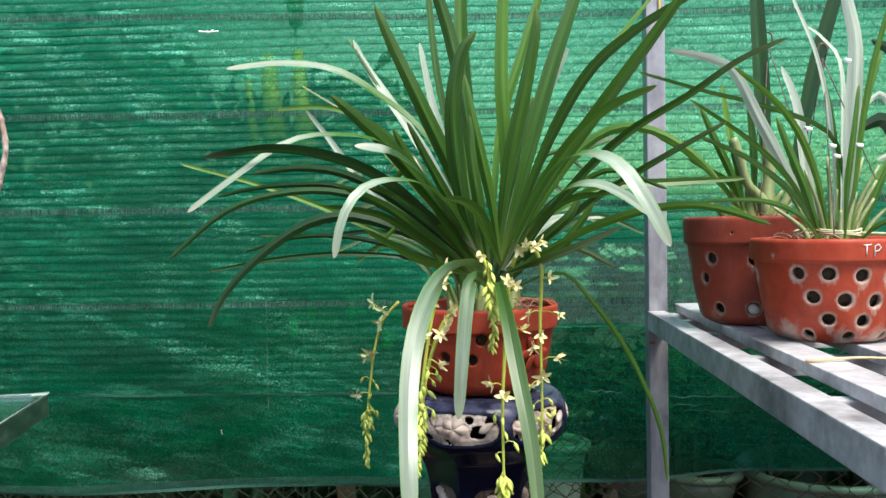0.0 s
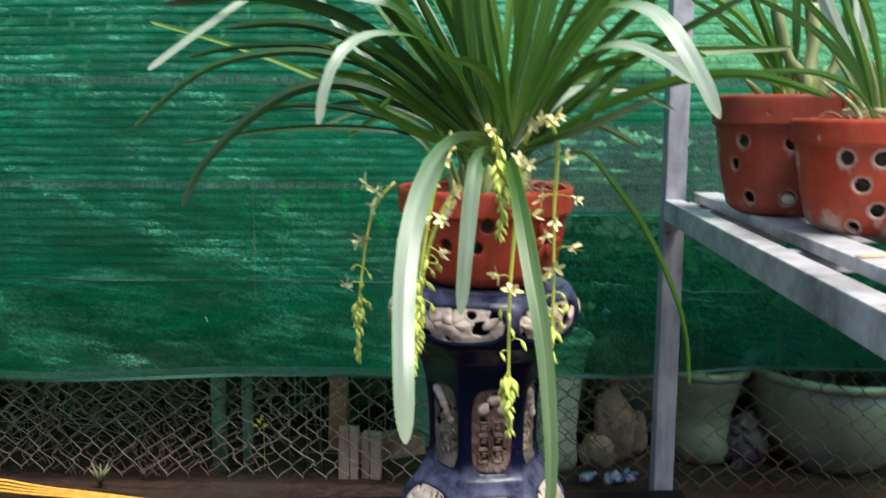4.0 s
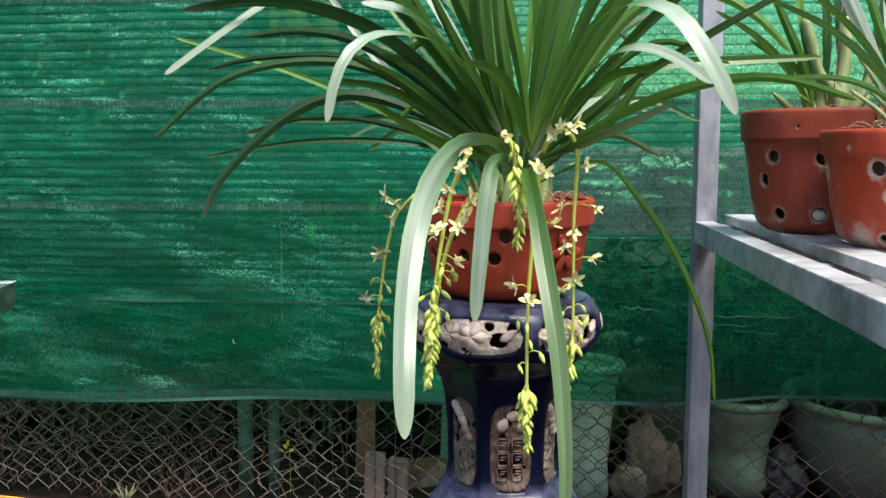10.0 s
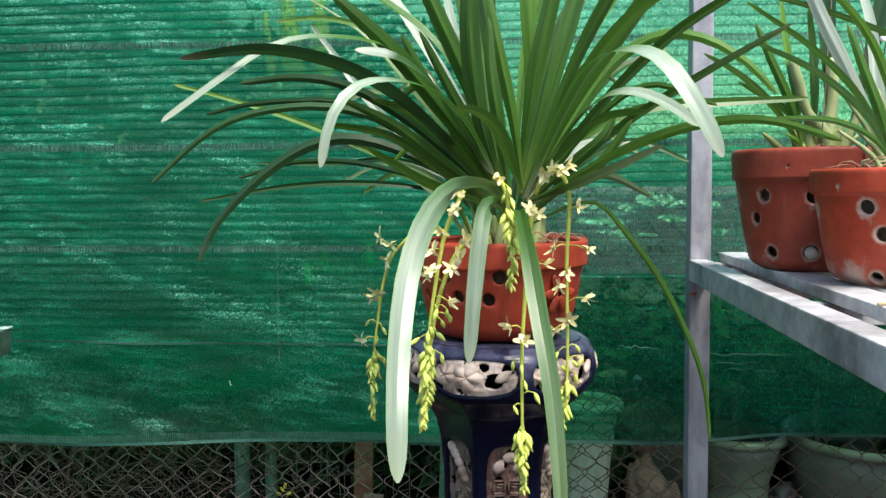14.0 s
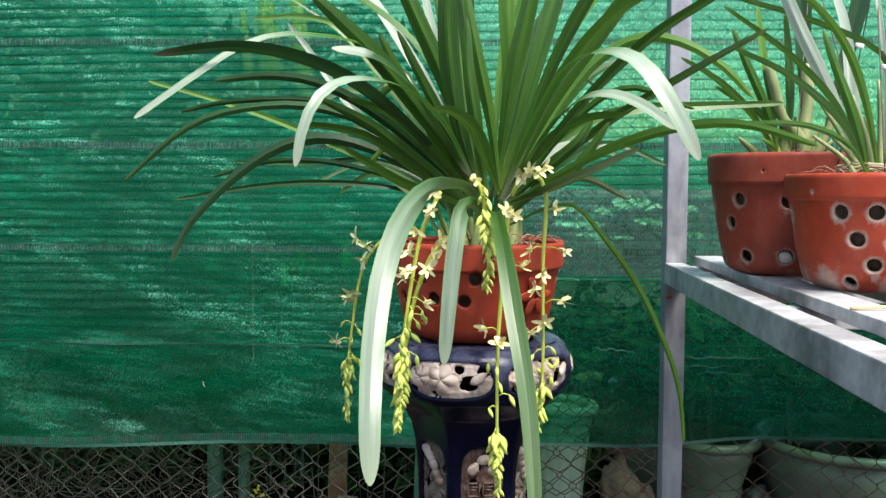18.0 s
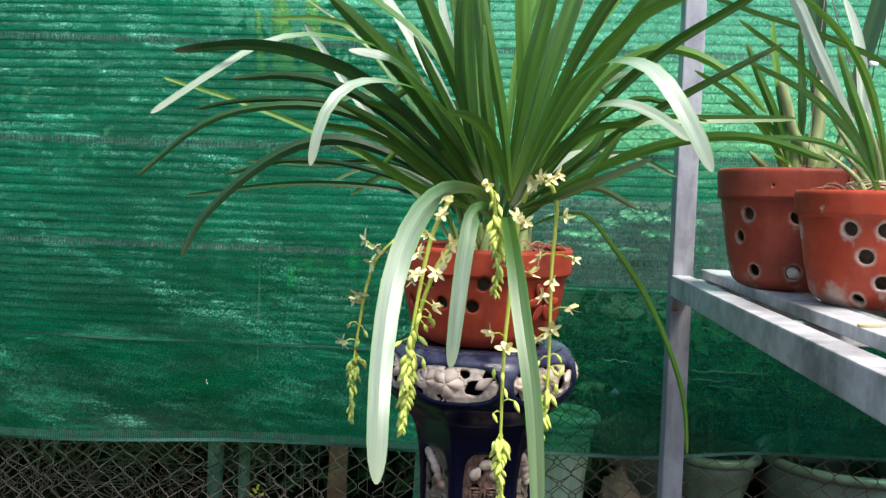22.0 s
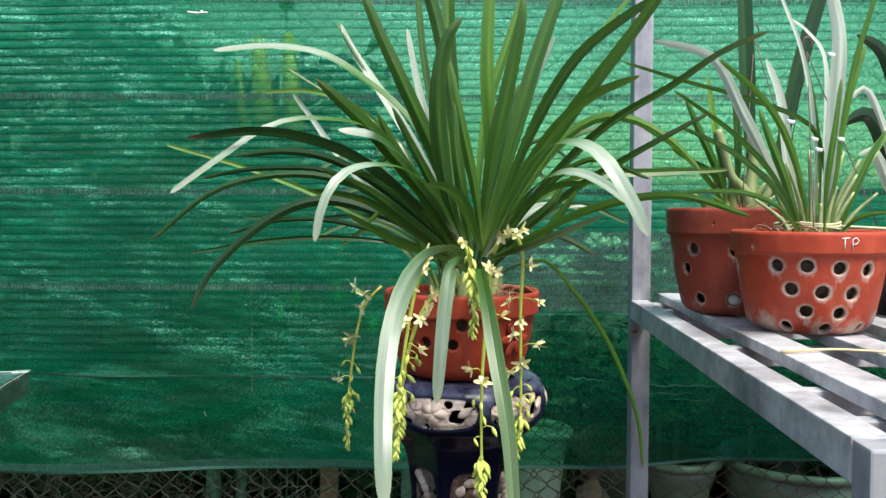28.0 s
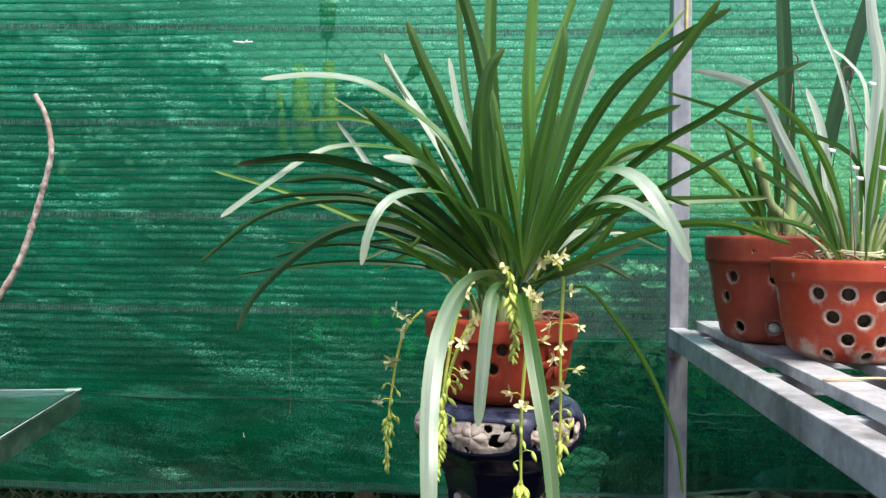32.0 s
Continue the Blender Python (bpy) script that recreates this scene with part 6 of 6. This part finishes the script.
leaf(orchid, 0.0155, 0.0, (0.174, 1.820, 0.830), (0.230, 1.740, 0.917), (0.265, 1.680, 0.950), (0.300, 1.650, 0.952), (0.334, 1.620, 0.933), (0.360, 1.600, 0.909), mat=WAXY_SHEEN, twist=1.0)
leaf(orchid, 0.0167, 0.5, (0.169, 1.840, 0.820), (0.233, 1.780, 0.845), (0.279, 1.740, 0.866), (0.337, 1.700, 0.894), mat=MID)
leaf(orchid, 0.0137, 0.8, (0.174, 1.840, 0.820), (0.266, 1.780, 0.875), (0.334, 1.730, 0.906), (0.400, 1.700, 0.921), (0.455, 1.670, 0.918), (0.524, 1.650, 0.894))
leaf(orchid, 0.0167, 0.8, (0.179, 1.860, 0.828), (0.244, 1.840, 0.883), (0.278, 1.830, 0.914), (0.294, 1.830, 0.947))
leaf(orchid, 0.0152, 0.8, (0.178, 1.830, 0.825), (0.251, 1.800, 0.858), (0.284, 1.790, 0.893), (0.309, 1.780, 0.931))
leaf(orchid, 0.0198, 0.7, (0.174, 1.880, 0.827), (0.220, 1.900, 0.873), (0.248, 1.910, 0.901), (0.286, 1.920, 0.915), mat=PALE_LIT)
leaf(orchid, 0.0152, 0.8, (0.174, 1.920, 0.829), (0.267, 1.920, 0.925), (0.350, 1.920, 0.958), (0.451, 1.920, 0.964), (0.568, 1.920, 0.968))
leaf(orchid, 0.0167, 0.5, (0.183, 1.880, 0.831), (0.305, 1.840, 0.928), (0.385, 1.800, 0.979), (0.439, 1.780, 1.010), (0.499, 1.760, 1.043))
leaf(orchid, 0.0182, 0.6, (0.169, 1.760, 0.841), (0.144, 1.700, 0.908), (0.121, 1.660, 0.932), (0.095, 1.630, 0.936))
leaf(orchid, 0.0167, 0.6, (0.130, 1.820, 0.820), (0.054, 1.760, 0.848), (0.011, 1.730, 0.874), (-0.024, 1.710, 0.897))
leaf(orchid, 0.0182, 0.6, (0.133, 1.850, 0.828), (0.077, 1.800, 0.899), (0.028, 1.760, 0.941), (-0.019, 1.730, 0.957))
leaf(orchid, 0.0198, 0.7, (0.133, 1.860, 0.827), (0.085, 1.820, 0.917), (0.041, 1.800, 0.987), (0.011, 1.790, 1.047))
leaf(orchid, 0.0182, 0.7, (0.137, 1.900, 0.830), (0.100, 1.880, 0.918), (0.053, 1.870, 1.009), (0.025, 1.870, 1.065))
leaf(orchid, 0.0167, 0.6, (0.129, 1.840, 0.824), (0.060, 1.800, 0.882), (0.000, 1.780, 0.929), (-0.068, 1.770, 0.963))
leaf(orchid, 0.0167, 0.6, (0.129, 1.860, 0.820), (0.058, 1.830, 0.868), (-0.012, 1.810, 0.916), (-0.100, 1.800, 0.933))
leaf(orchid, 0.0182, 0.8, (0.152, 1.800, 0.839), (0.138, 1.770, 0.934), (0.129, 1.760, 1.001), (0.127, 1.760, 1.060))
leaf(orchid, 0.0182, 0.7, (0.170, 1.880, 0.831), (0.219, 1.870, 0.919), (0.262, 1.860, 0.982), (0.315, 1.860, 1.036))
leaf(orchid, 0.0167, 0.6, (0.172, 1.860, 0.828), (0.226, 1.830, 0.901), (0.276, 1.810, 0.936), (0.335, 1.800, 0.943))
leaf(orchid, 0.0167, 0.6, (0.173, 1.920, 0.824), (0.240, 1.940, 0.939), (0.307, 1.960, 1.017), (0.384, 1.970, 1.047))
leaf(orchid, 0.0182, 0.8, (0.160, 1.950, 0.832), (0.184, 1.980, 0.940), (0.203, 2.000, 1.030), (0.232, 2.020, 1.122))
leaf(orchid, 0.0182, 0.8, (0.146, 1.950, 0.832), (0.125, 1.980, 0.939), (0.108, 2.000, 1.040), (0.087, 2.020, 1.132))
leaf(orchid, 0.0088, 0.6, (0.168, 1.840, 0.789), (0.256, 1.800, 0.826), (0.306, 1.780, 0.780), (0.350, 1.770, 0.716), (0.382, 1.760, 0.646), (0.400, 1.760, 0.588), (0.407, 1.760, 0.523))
leaf(orchid, 0.022, 0.85, (0.152, 1.850, 0.804), (0.133, 1.720, 0.843), (0.115, 1.600, 0.848), (0.100, 1.520, 0.842), (0.085, 1.450, 0.818), (0.074, 1.400, 0.776), (0.071, 1.360, 0.727), (0.075, 1.310, 0.677), (0.079, 1.284, 0.619), mat=PALE_DROOP)
leaf(orchid, 0.0198, 0.9, (0.156, 1.840, 0.789), (0.141, 1.740, 0.823), (0.128, 1.680, 0.822), (0.122, 1.650, 0.790), (0.116, 1.630, 0.726), (0.110, 1.620, 0.645), mat=PALE_DROOP)
leaf(orchid, 0.0213, 0.9, (0.172, 1.840, 0.774), (0.166, 1.740, 0.818), (0.176, 1.660, 0.777), (0.189, 1.600, 0.706), (0.202, 1.560, 0.634), (0.209, 1.540, 0.561), (0.212, 1.530, 0.499), (0.210, 1.525, 0.436), mat=MID)
# Short young leaves between the bases.
_r = random.Random(23)
for k in range(22):
    a = radians(_r.choice((_r.uniform(140, 205), _r.uniform(-25, 30), _r.uniform(60, 120))))
    c, s, far, rise = math.cos(a), math.sin(a), _r.uniform(0.10, 0.24), _r.uniform(0.03, 0.2)
    p = Vector((0.135 + 0.035 * c + _r.uniform(-0.03, 0.03), 1.9 + 0.035 * s, 0.775))
    leaf(orchid, _r.uniform(0.009, 0.017), 0.7, p, p + Vector((far * 0.35 * c, far * 0.35 * s, rise * 0.6 + 0.04)), p + Vector((far * 0.75 * c, far * 0.75 * s, rise * 1.0 + 0.05)), p + Vector((far * 1.15 * c, far * 1.15 * s, rise + 0.02)), mat=_r.choice((None, None, OLIVE, MID)))
inflorescence(orchid, [(-0.000, 1.930, 0.774), (-0.027, 1.930, 0.744), (-0.042, 1.930, 0.697), (-0.050, 1.930, 0.645), (-0.056, 1.930, 0.594), (-0.060, 1.930, 0.499)],
              [(-0.025, 1.918, 0.761), (-0.041, 1.918, 0.772), (-0.032, 1.918, 0.740), (-0.048, 1.918, 0.691), (-0.055, 1.918, 0.685), (-0.071, 1.918, 0.619)],
              [(-0.062, 1.926, 0.648), (-0.042, 1.926, 0.637), (-0.040, 1.926, 0.591), (-0.049, 1.926, 0.620)], 0.598, SHADED_FLOWERS, SHADED_BUDS, 0.0026)
inflorescence(orchid, [(0.099, 1.700, 0.842), (0.076, 1.700, 0.790), (0.061, 1.700, 0.710), (0.053, 1.700, 0.640), (0.049, 1.700, 0.553)],
              [(0.093, 1.688, 0.840), (0.089, 1.688, 0.820), (0.072, 1.688, 0.794), (0.063, 1.688, 0.770), (0.062, 1.688, 0.746), (0.080, 1.688, 0.708)],
              [(0.081, 1.696, 0.690), (0.066, 1.696, 0.697), (0.071, 1.696, 0.683), (0.054, 1.696, 0.668), (0.071, 1.696, 0.641), (0.057, 1.696, 0.675)], 0.655)
inflorescence(orchid, [(0.107, 1.720, 0.786), (0.085, 1.720, 0.758), (0.066, 1.720, 0.708), (0.055, 1.720, 0.650), (0.042, 1.720, 0.541)],
              [(0.099, 1.708, 0.783), (0.083, 1.708, 0.746), (0.093, 1.708, 0.759), (0.053, 1.708, 0.737)],
              [(0.076, 1.716, 0.694), (0.041, 1.716, 0.658), (0.062, 1.716, 0.665)], 0.637)
inflorescence(orchid, [(0.138, 1.720, 0.860), (0.148, 1.720, 0.843), (0.154, 1.720, 0.808), (0.158, 1.720, 0.773), (0.156, 1.720, 0.724)],
              [(0.141, 1.708, 0.856)],
              [(0.152, 1.716, 0.846), (0.156, 1.716, 0.832), (0.148, 1.716, 0.836)], 0.821)
inflorescence(orchid, [(0.181, 1.755, 0.818), (0.178, 1.755, 0.771), (0.172, 1.755, 0.692), (0.169, 1.755, 0.633), (0.169, 1.755, 0.545), (0.170, 1.755, 0.452)],
              [(0.180, 1.743, 0.818), (0.189, 1.743, 0.812), (0.172, 1.743, 0.797), (0.176, 1.743, 0.758), (0.196, 1.743, 0.748), (0.155, 1.743, 0.669), (0.171, 1.743, 0.650)],
              [(0.157, 1.751, 0.622), (0.185, 1.751, 0.582), (0.158, 1.751, 0.564), (0.168, 1.751, 0.619), (0.160, 1.751, 0.527), (0.172, 1.751, 0.597)], 0.535)
inflorescence(orchid, [(0.186, 1.790, 0.836), (0.200, 1.790, 0.866), (0.222, 1.790, 0.859), (0.230, 1.790, 0.837), (0.230, 1.790, 0.807), (0.227, 1.790, 0.748), (0.228, 1.790, 0.673), (0.228, 1.790, 0.598), (0.223, 1.790, 0.530)],
              [(0.196, 1.778, 0.864), (0.207, 1.778, 0.869), (0.228, 1.778, 0.875), (0.219, 1.778, 0.867), (0.240, 1.778, 0.819), (0.211, 1.778, 0.767), (0.253, 1.778, 0.764), (0.226, 1.778, 0.736), (0.218, 1.778, 0.716), (0.250, 1.778, 0.702), (0.229, 1.778, 0.673), (0.211, 1.778, 0.660)],
              [(0.239, 1.786, 0.638), (0.216, 1.786, 0.629), (0.248, 1.786, 0.622), (0.220, 1.786, 0.610), (0.239, 1.786, 0.599), (0.234, 1.786, 0.618), (0.228, 1.786, 0.591)], 0.586)


# ---- leaves of the two plants on the shelf ----
leaf(plant_a, 0.0319, 0.9, (0.691, 2.190, 0.896), (0.678, 2.190, 1.072), (0.669, 2.190, 1.254), (0.658, 2.190, 1.479), mat=OLIVE)
leaf(plant_a, 0.0304, 0.9, (0.722, 2.220, 0.896), (0.755, 2.220, 1.051), (0.788, 2.220, 1.203), (0.828, 2.220, 1.343), (0.869, 2.220, 1.481), mat=DEEP)
leaf(plant_a, 0.0152, 0.8, (0.635, 2.170, 0.910), (0.622, 2.170, 0.996), (0.605, 2.170, 1.082), (0.595, 2.170, 1.157), mat=FRESH)
leaf(plant_a, 0.0152, 0.7, (0.630, 2.150, 0.910), (0.601, 2.130, 0.984), (0.565, 2.120, 1.057), (0.543, 2.120, 1.109), mat=FRESH)
leaf(plant_a, 0.0137, 0.5, (0.630, 2.150, 0.905), (0.568, 2.100, 0.972), (0.511, 2.070, 1.018), (0.448, 2.050, 1.052), mat=FRESH)
leaf(plant_a, 0.0122, 0.5, (0.637, 2.160, 0.910), (0.599, 2.140, 0.969), (0.555, 2.130, 0.995), (0.519, 2.130, 1.017), mat=FRESH)
leaf(plant_a, 0.0152, 0.8, (0.657, 2.200, 0.905), (0.665, 2.210, 0.987), (0.664, 2.220, 1.075), (0.656, 2.220, 1.152), mat=FRESH)
leaf(plant_a, 0.0091, 0.7, (0.621, 2.120, 0.904), (0.608, 2.100, 0.915), (0.595, 2.090, 0.922), (0.585, 2.090, 0.929), mat=FRESH)
leaf(plant_b, 0.019, 0.7, (0.687, 1.930, 0.863), (0.633, 1.900, 0.961), (0.579, 1.880, 1.054), (0.538, 1.870, 1.129), (0.503, 1.870, 1.152), (0.437, 1.870, 1.167), mat=WHITISH)
leaf(plant_b, 0.0142, 0.8, (0.680, 1.900, 0.862), (0.644, 1.870, 0.947), (0.615, 1.860, 1.012), (0.598, 1.860, 1.058), mat=FRESH)
leaf(plant_b, 0.0119, 0.6, (0.701, 1.920, 0.861), (0.675, 1.900, 0.955), (0.640, 1.880, 1.031), (0.598, 1.870, 1.085), (0.535, 1.860, 1.136), mat=FRESH)
leaf(plant_b, 0.0107, 0.5, (0.670, 1.880, 0.863), (0.621, 1.840, 0.931), (0.542, 1.800, 0.988), (0.459, 1.780, 1.025), mat=FRESH)
leaf(plant_b, 0.0107, 0.5, (0.680, 1.900, 0.862), (0.627, 1.870, 0.951), (0.554, 1.840, 1.019), (0.458, 1.820, 1.083), mat=FRESH)
leaf(plant_b, 0.021, 0.8, (0.712, 1.970, 0.860), (0.690, 1.990, 0.965), (0.676, 2.000, 1.090), (0.654, 2.010, 1.161), mat=WHITISH)
leaf(plant_b, 0.0083, 0.8, (0.719, 1.950, 0.860), (0.720, 1.960, 1.023), (0.700, 1.970, 1.164), (0.665, 1.980, 1.266), (0.643, 1.980, 1.332), mat=WHITISH)
leaf(plant_b, 0.013, 0.6, (0.740, 1.980, 0.859), (0.752, 2.000, 1.021), (0.753, 2.010, 1.156), (0.730, 2.020, 1.205), (0.697, 2.020, 1.232), mat=WHITISH)
leaf(plant_b, 0.026, 0.9, (0.728, 1.940, 0.860), (0.737, 1.930, 1.013), (0.746, 1.930, 1.169), (0.733, 1.930, 1.251), (0.725, 1.930, 1.323), mat=WHITISH)
leaf(plant_b, 0.0107, 0.8, (0.736, 1.930, 0.859), (0.747, 1.920, 1.012), (0.761, 1.910, 1.128), (0.782, 1.900, 1.220), (0.799, 1.900, 1.285), mat=FRESH)
leaf(plant_b, 0.0107, 0.8, (0.756, 1.950, 0.858), (0.773, 1.950, 0.907), (0.801, 1.950, 0.977), (0.830, 1.950, 1.033), mat=FRESH)
leaf(plant_b, 0.0095, 0.7, (0.745, 1.920, 0.857), (0.755, 1.900, 0.879), (0.776, 1.890, 0.894), (0.815, 1.880, 0.900), mat=FRESH)
leaf(plant_b, 0.0083, 0.8, (0.666, 1.860, 0.861), (0.622, 1.820, 0.903), (0.567, 1.800, 0.926), (0.506, 1.790, 0.930), (0.450, 1.790, 0.926), mat=FRESH)
leaf(plant_b, 0.0095, 0.5, (0.743, 1.960, 0.860), (0.735, 1.960, 0.981), (0.706, 1.950, 1.044), (0.589, 1.900, 1.081), (0.492, 1.860, 1.100), (0.382, 1.820, 1.126), mat=FRESH)
leaf(plant_b, 0.0154, 0.9, (0.759, 2.000, 0.858), (0.777, 2.020, 0.984), (0.804, 2.040, 1.092), (0.837, 2.050, 1.190), mat=FRESH)
leaf(plant_b, 0.0142, 0.8, (0.760, 1.980, 0.859), (0.806, 2.000, 0.953), (0.861, 2.020, 1.030), (0.927, 2.040, 1.079), mat=FRESH)
leaf(plant_b, 0.0119, 0.8, (0.737, 1.980, 0.859), (0.741, 2.000, 0.983), (0.739, 2.020, 1.081), (0.724, 2.030, 1.170), mat=FRESH)
leaf(plant_b, 0.0107, 0.8, (0.716, 1.900, 0.860), (0.712, 1.880, 0.950), (0.719, 1.870, 1.037), (0.726, 1.870, 1.106), mat=FRESH)
leaf(plant_c, 0.038, 0.9, (0.995, 2.200, 0.880), (0.949, 2.180, 0.990), (0.894, 2.160, 1.079), (0.836, 2.150, 1.062), mat=DEEP)
leaf(plant_c, 0.0342, 0.8, (1.000, 2.200, 0.880), (0.980, 2.190, 1.043), (0.929, 2.180, 1.192), (0.871, 2.170, 1.233), mat=DEEP)
leaf(plant_c, 0.0167, 0.8, (0.990, 2.200, 0.880), (0.935, 2.170, 1.021), (0.885, 2.150, 1.125), (0.845, 2.140, 1.106), mat=WHITISH)
leaf(plant_c, 0.0228, 0.8, (0.985, 2.200, 0.881), (0.925, 2.150, 0.957), (0.887, 2.120, 1.008), (0.854, 2.110, 1.004), mat=WHITISH)
leaf(plant_c, 0.0304, 0.8, (1.015, 2.220, 0.880), (1.047, 2.220, 1.044), (1.068, 2.220, 1.206), (1.120, 2.220, 1.311), mat=DEEP)
leaf(plant_c, 0.0228, 0.8, (1.030, 2.240, 0.880), (1.079, 2.220, 0.968), (1.130, 2.200, 0.998), (1.190, 2.180, 0.953), mat=DEEP)


# ---- bulbs, string, wires and clips of the shelf plants; roots in the stool's pot ----
def bulb(plant, at, h, r, lean=(0, 0)):
    bm = bmesh.new()
    prof = [(r * (0.8 + 0.3 * math.sin(math.pi * k / 8)) * (1 - 0.72 * k / 8), h * k / 8) for k in range(9)]
    rings = lathe(bm, prof, 12)
    bm.faces.new(rings[-1])
    ob = part("pseudobulb", bm, BULB, plant)
    ob.matrix_parent_inverse = plant.matrix_world.inverted()
    ob.matrix_basis = pose(*at, lean[0], lean[1], 0)


for x, y, h, r, l in ((0.625, 2.17, 0.075, 0.011, (0, -48)), (0.636, 2.16, 0.085, 0.013, (5, -22)), (0.65, 2.18, 0.10, 0.014, (0, -3)), (0.664, 2.17, 0.08, 0.012, (4, 30)), (0.675, 2.19, 0.07, 0.010, (8, 50)), (0.655, 2.2, 0.09, 0.011, (-8, 14))):
    bulb(plant_a, (x, y, 0.885), h, r, l)
for pts, r in (([(0.69, 2.19, 0.88), (0.684, 2.19, 0.935), (0.688, 2.19, 1.0), (0.683, 2.19, 1.06)], 0.016), ([(0.684, 2.18, 0.885), (0.668, 2.17, 0.935), (0.64, 2.165, 0.968), (0.624, 2.16, 1.017), (0.613, 2.16, 1.055)], 0.0125), ([(0.694, 2.19, 0.885), (0.71, 2.18, 0.925), (0.722, 2.18, 0.95), (0.738, 2.18, 0.985)], 0.0105)):
    b = bmesh.new()
    tube(b, smooth_line(pts, 20), lambda u, r=r: r * (1 - 0.45 * u) * (1 + 0.12 * math.sin(9 * u)), 12)
    ob = part("stem", b, STEM, plant_a, "thick pale green stem")
    ob.matrix_parent_inverse = plant_a.matrix_world.inverted()
for k in range(9):
    bulb(plant_b, (0.675 + 0.012 * (k % 5), 1.935 + 0.018 * (k // 3), 0.85), 0.045, 0.009, (6 * (k % 3) - 6, 4 * k - 16))
_r = random.Random(31)
for k in range(17):
    x, y, h = 0.672 + 0.0055 * k, 1.945 + _r.uniform(-0.03, 0.03), _r.uniform(0.06, 0.15)
    fan = (x - 0.715) * 1.5
    b = bmesh.new()
    tube(b, smooth_line([(x, y, 0.852), (x + fan * 0.3, y, 0.852 + h * 0.5), (x + fan, y, 0.852 + h)], 8), lambda u: 0.0052 * (1 - 0.6 * u), 7)
    ob = part("sheath", b, STEM, plant_b, "pale leaf sheath")
    ob.matrix_parent_inverse = plant_b.matrix_world.inverted()
for k in range(14):
    a = 2.4 * k
    bulb(orchid, (0.135 + 0.055 * math.cos(a) * (0.4 + 0.6 * (k % 3) / 2), 1.906 + 0.055 * math.sin(a) * (0.4 + 0.6 * (k % 3) / 2), 0.745), 0.06, 0.014, (8 * math.sin(a), 12 * math.cos(a)))


def roots(plant, c, spread, n, z, seed):
    r = random.Random(seed)
    bm = bmesh.new()
    for _ in range(n):
        a, l = r.uniform(0, 6.28), r.uniform(0.03, spread)
        p = Vector((c[0] + r.gauss(0, 0.02), c[1] + r.gauss(0, 0.02), z))
        d = Vector((math.cos(a), math.sin(a), 0)) * l
        tube(bm, smooth_line([p, p + d * 0.4 + Vector((0, 0, r.uniform(0.005, 0.02))), p + d * 0.8 + Vector((0, 0, r.uniform(0, 0.015))), p + d + Vector((0, 0, r.uniform(-0.006, 0.006)))], 8), r.uniform(0.0005, 0.0012), 4)
    ob = tagged(part("root_tangle", bm, ROOT, plant), "dry tangled aerial roots", kind="stuff")
    ob.matrix_parent_inverse = plant.matrix_world.inverted()


roots(plant_b, (0.65, 1.91), 0.075, 15, 0.866, 4)
roots(plant_a, (0.66, 2.18), 0.08, 20, 0.895, 5)
roots(orchid, (0.17, 1.87), 0.08, 22, 0.765, 6)
STRING = two_tone("plant_string", (0.42, 0.40, 0.22), (0.6, 0.58, 0.36), 60, 0.8, bump=0.2)
for k in range(3):
    b = bmesh.new()
    tube(b, [(0.705 + 0.052 * math.cos(a), 1.945 + 0.04 * math.sin(a), 0.874 + 0.0035 * k + 0.002 * math.sin(3 * a + k)) for a in (2 * math.pi * j / 28 for j in range(29))], 0.0019, 6, False)
    tagged(part("string", b, STRING), "pale plant string tied round the orchid's base", "string", "strings")
b = bmesh.new()
tube(b, smooth_line([(0.75, 1.93, 0.876), (0.79, 1.9, 0.874), (0.84, 1.92, 0.872)], 8), 0.0026, 6)
tagged(part("string", b, STRING), "pale plant string tied round the orchid's base", "string", "strings")
HOOK = two_tone("hanger_wire", (0.07, 0.045, 0.04), (0.18, 0.11, 0.09), 50, 0.5, 0.4)
for apex, feet in (((0.715, 1.99, 1.17), ((0.69, 1.875, 0.87), (0.70, 2.08, 0.87), (0.82, 1.94, 0.87))), ((0.69, 2.2, 1.235), ((0.64, 2.09, 0.905), (0.68, 2.31, 0.905), (0.77, 2.14, 0.905)))):
    hg = thing("pot_hanger", apex, "three-legged dark wire pot hanger", "hanger", "wire hangers")
    for f in feet:
        b = bmesh.new()
        tube(b, smooth_line([(0, 0, 0), Vector(f) - Vector(apex)], 6), 0.0009, 6)
        part("wire_leg", b, HOOK, hg)
    b = bmesh.new()
    tube(b, [(0.008 * math.cos(t), 0, 0.012 + 0.012 * math.sin(t)) for t in (k * 0.5 for k in range(-2, 9))], 0.0016, 6)
    part("hook", b, HOOK, hg)
CLIP = two_tone("white_clip", (0.75, 0.75, 0.74), (0.86, 0.86, 0.85), 50, 0.5)
for p in ((0.704, 1.918, 1.017), (0.711, 1.918, 1.000), (0.742, 1.908, 1.016), (0.728, 1.918, 1.152), (0.656, 1.888, 1.042)):
    b = bmesh.new()
    box(b, -0.006, 0.006, -0.003, 0.003, -0.003, 0.003, 0.0015)
    ob = tagged(part("plant_clip", b, CLIP), "small white plastic plant clip on the leaves", "clip", "plant clips")
    ob.matrix_world = pose(*p, 10, 8, 20)
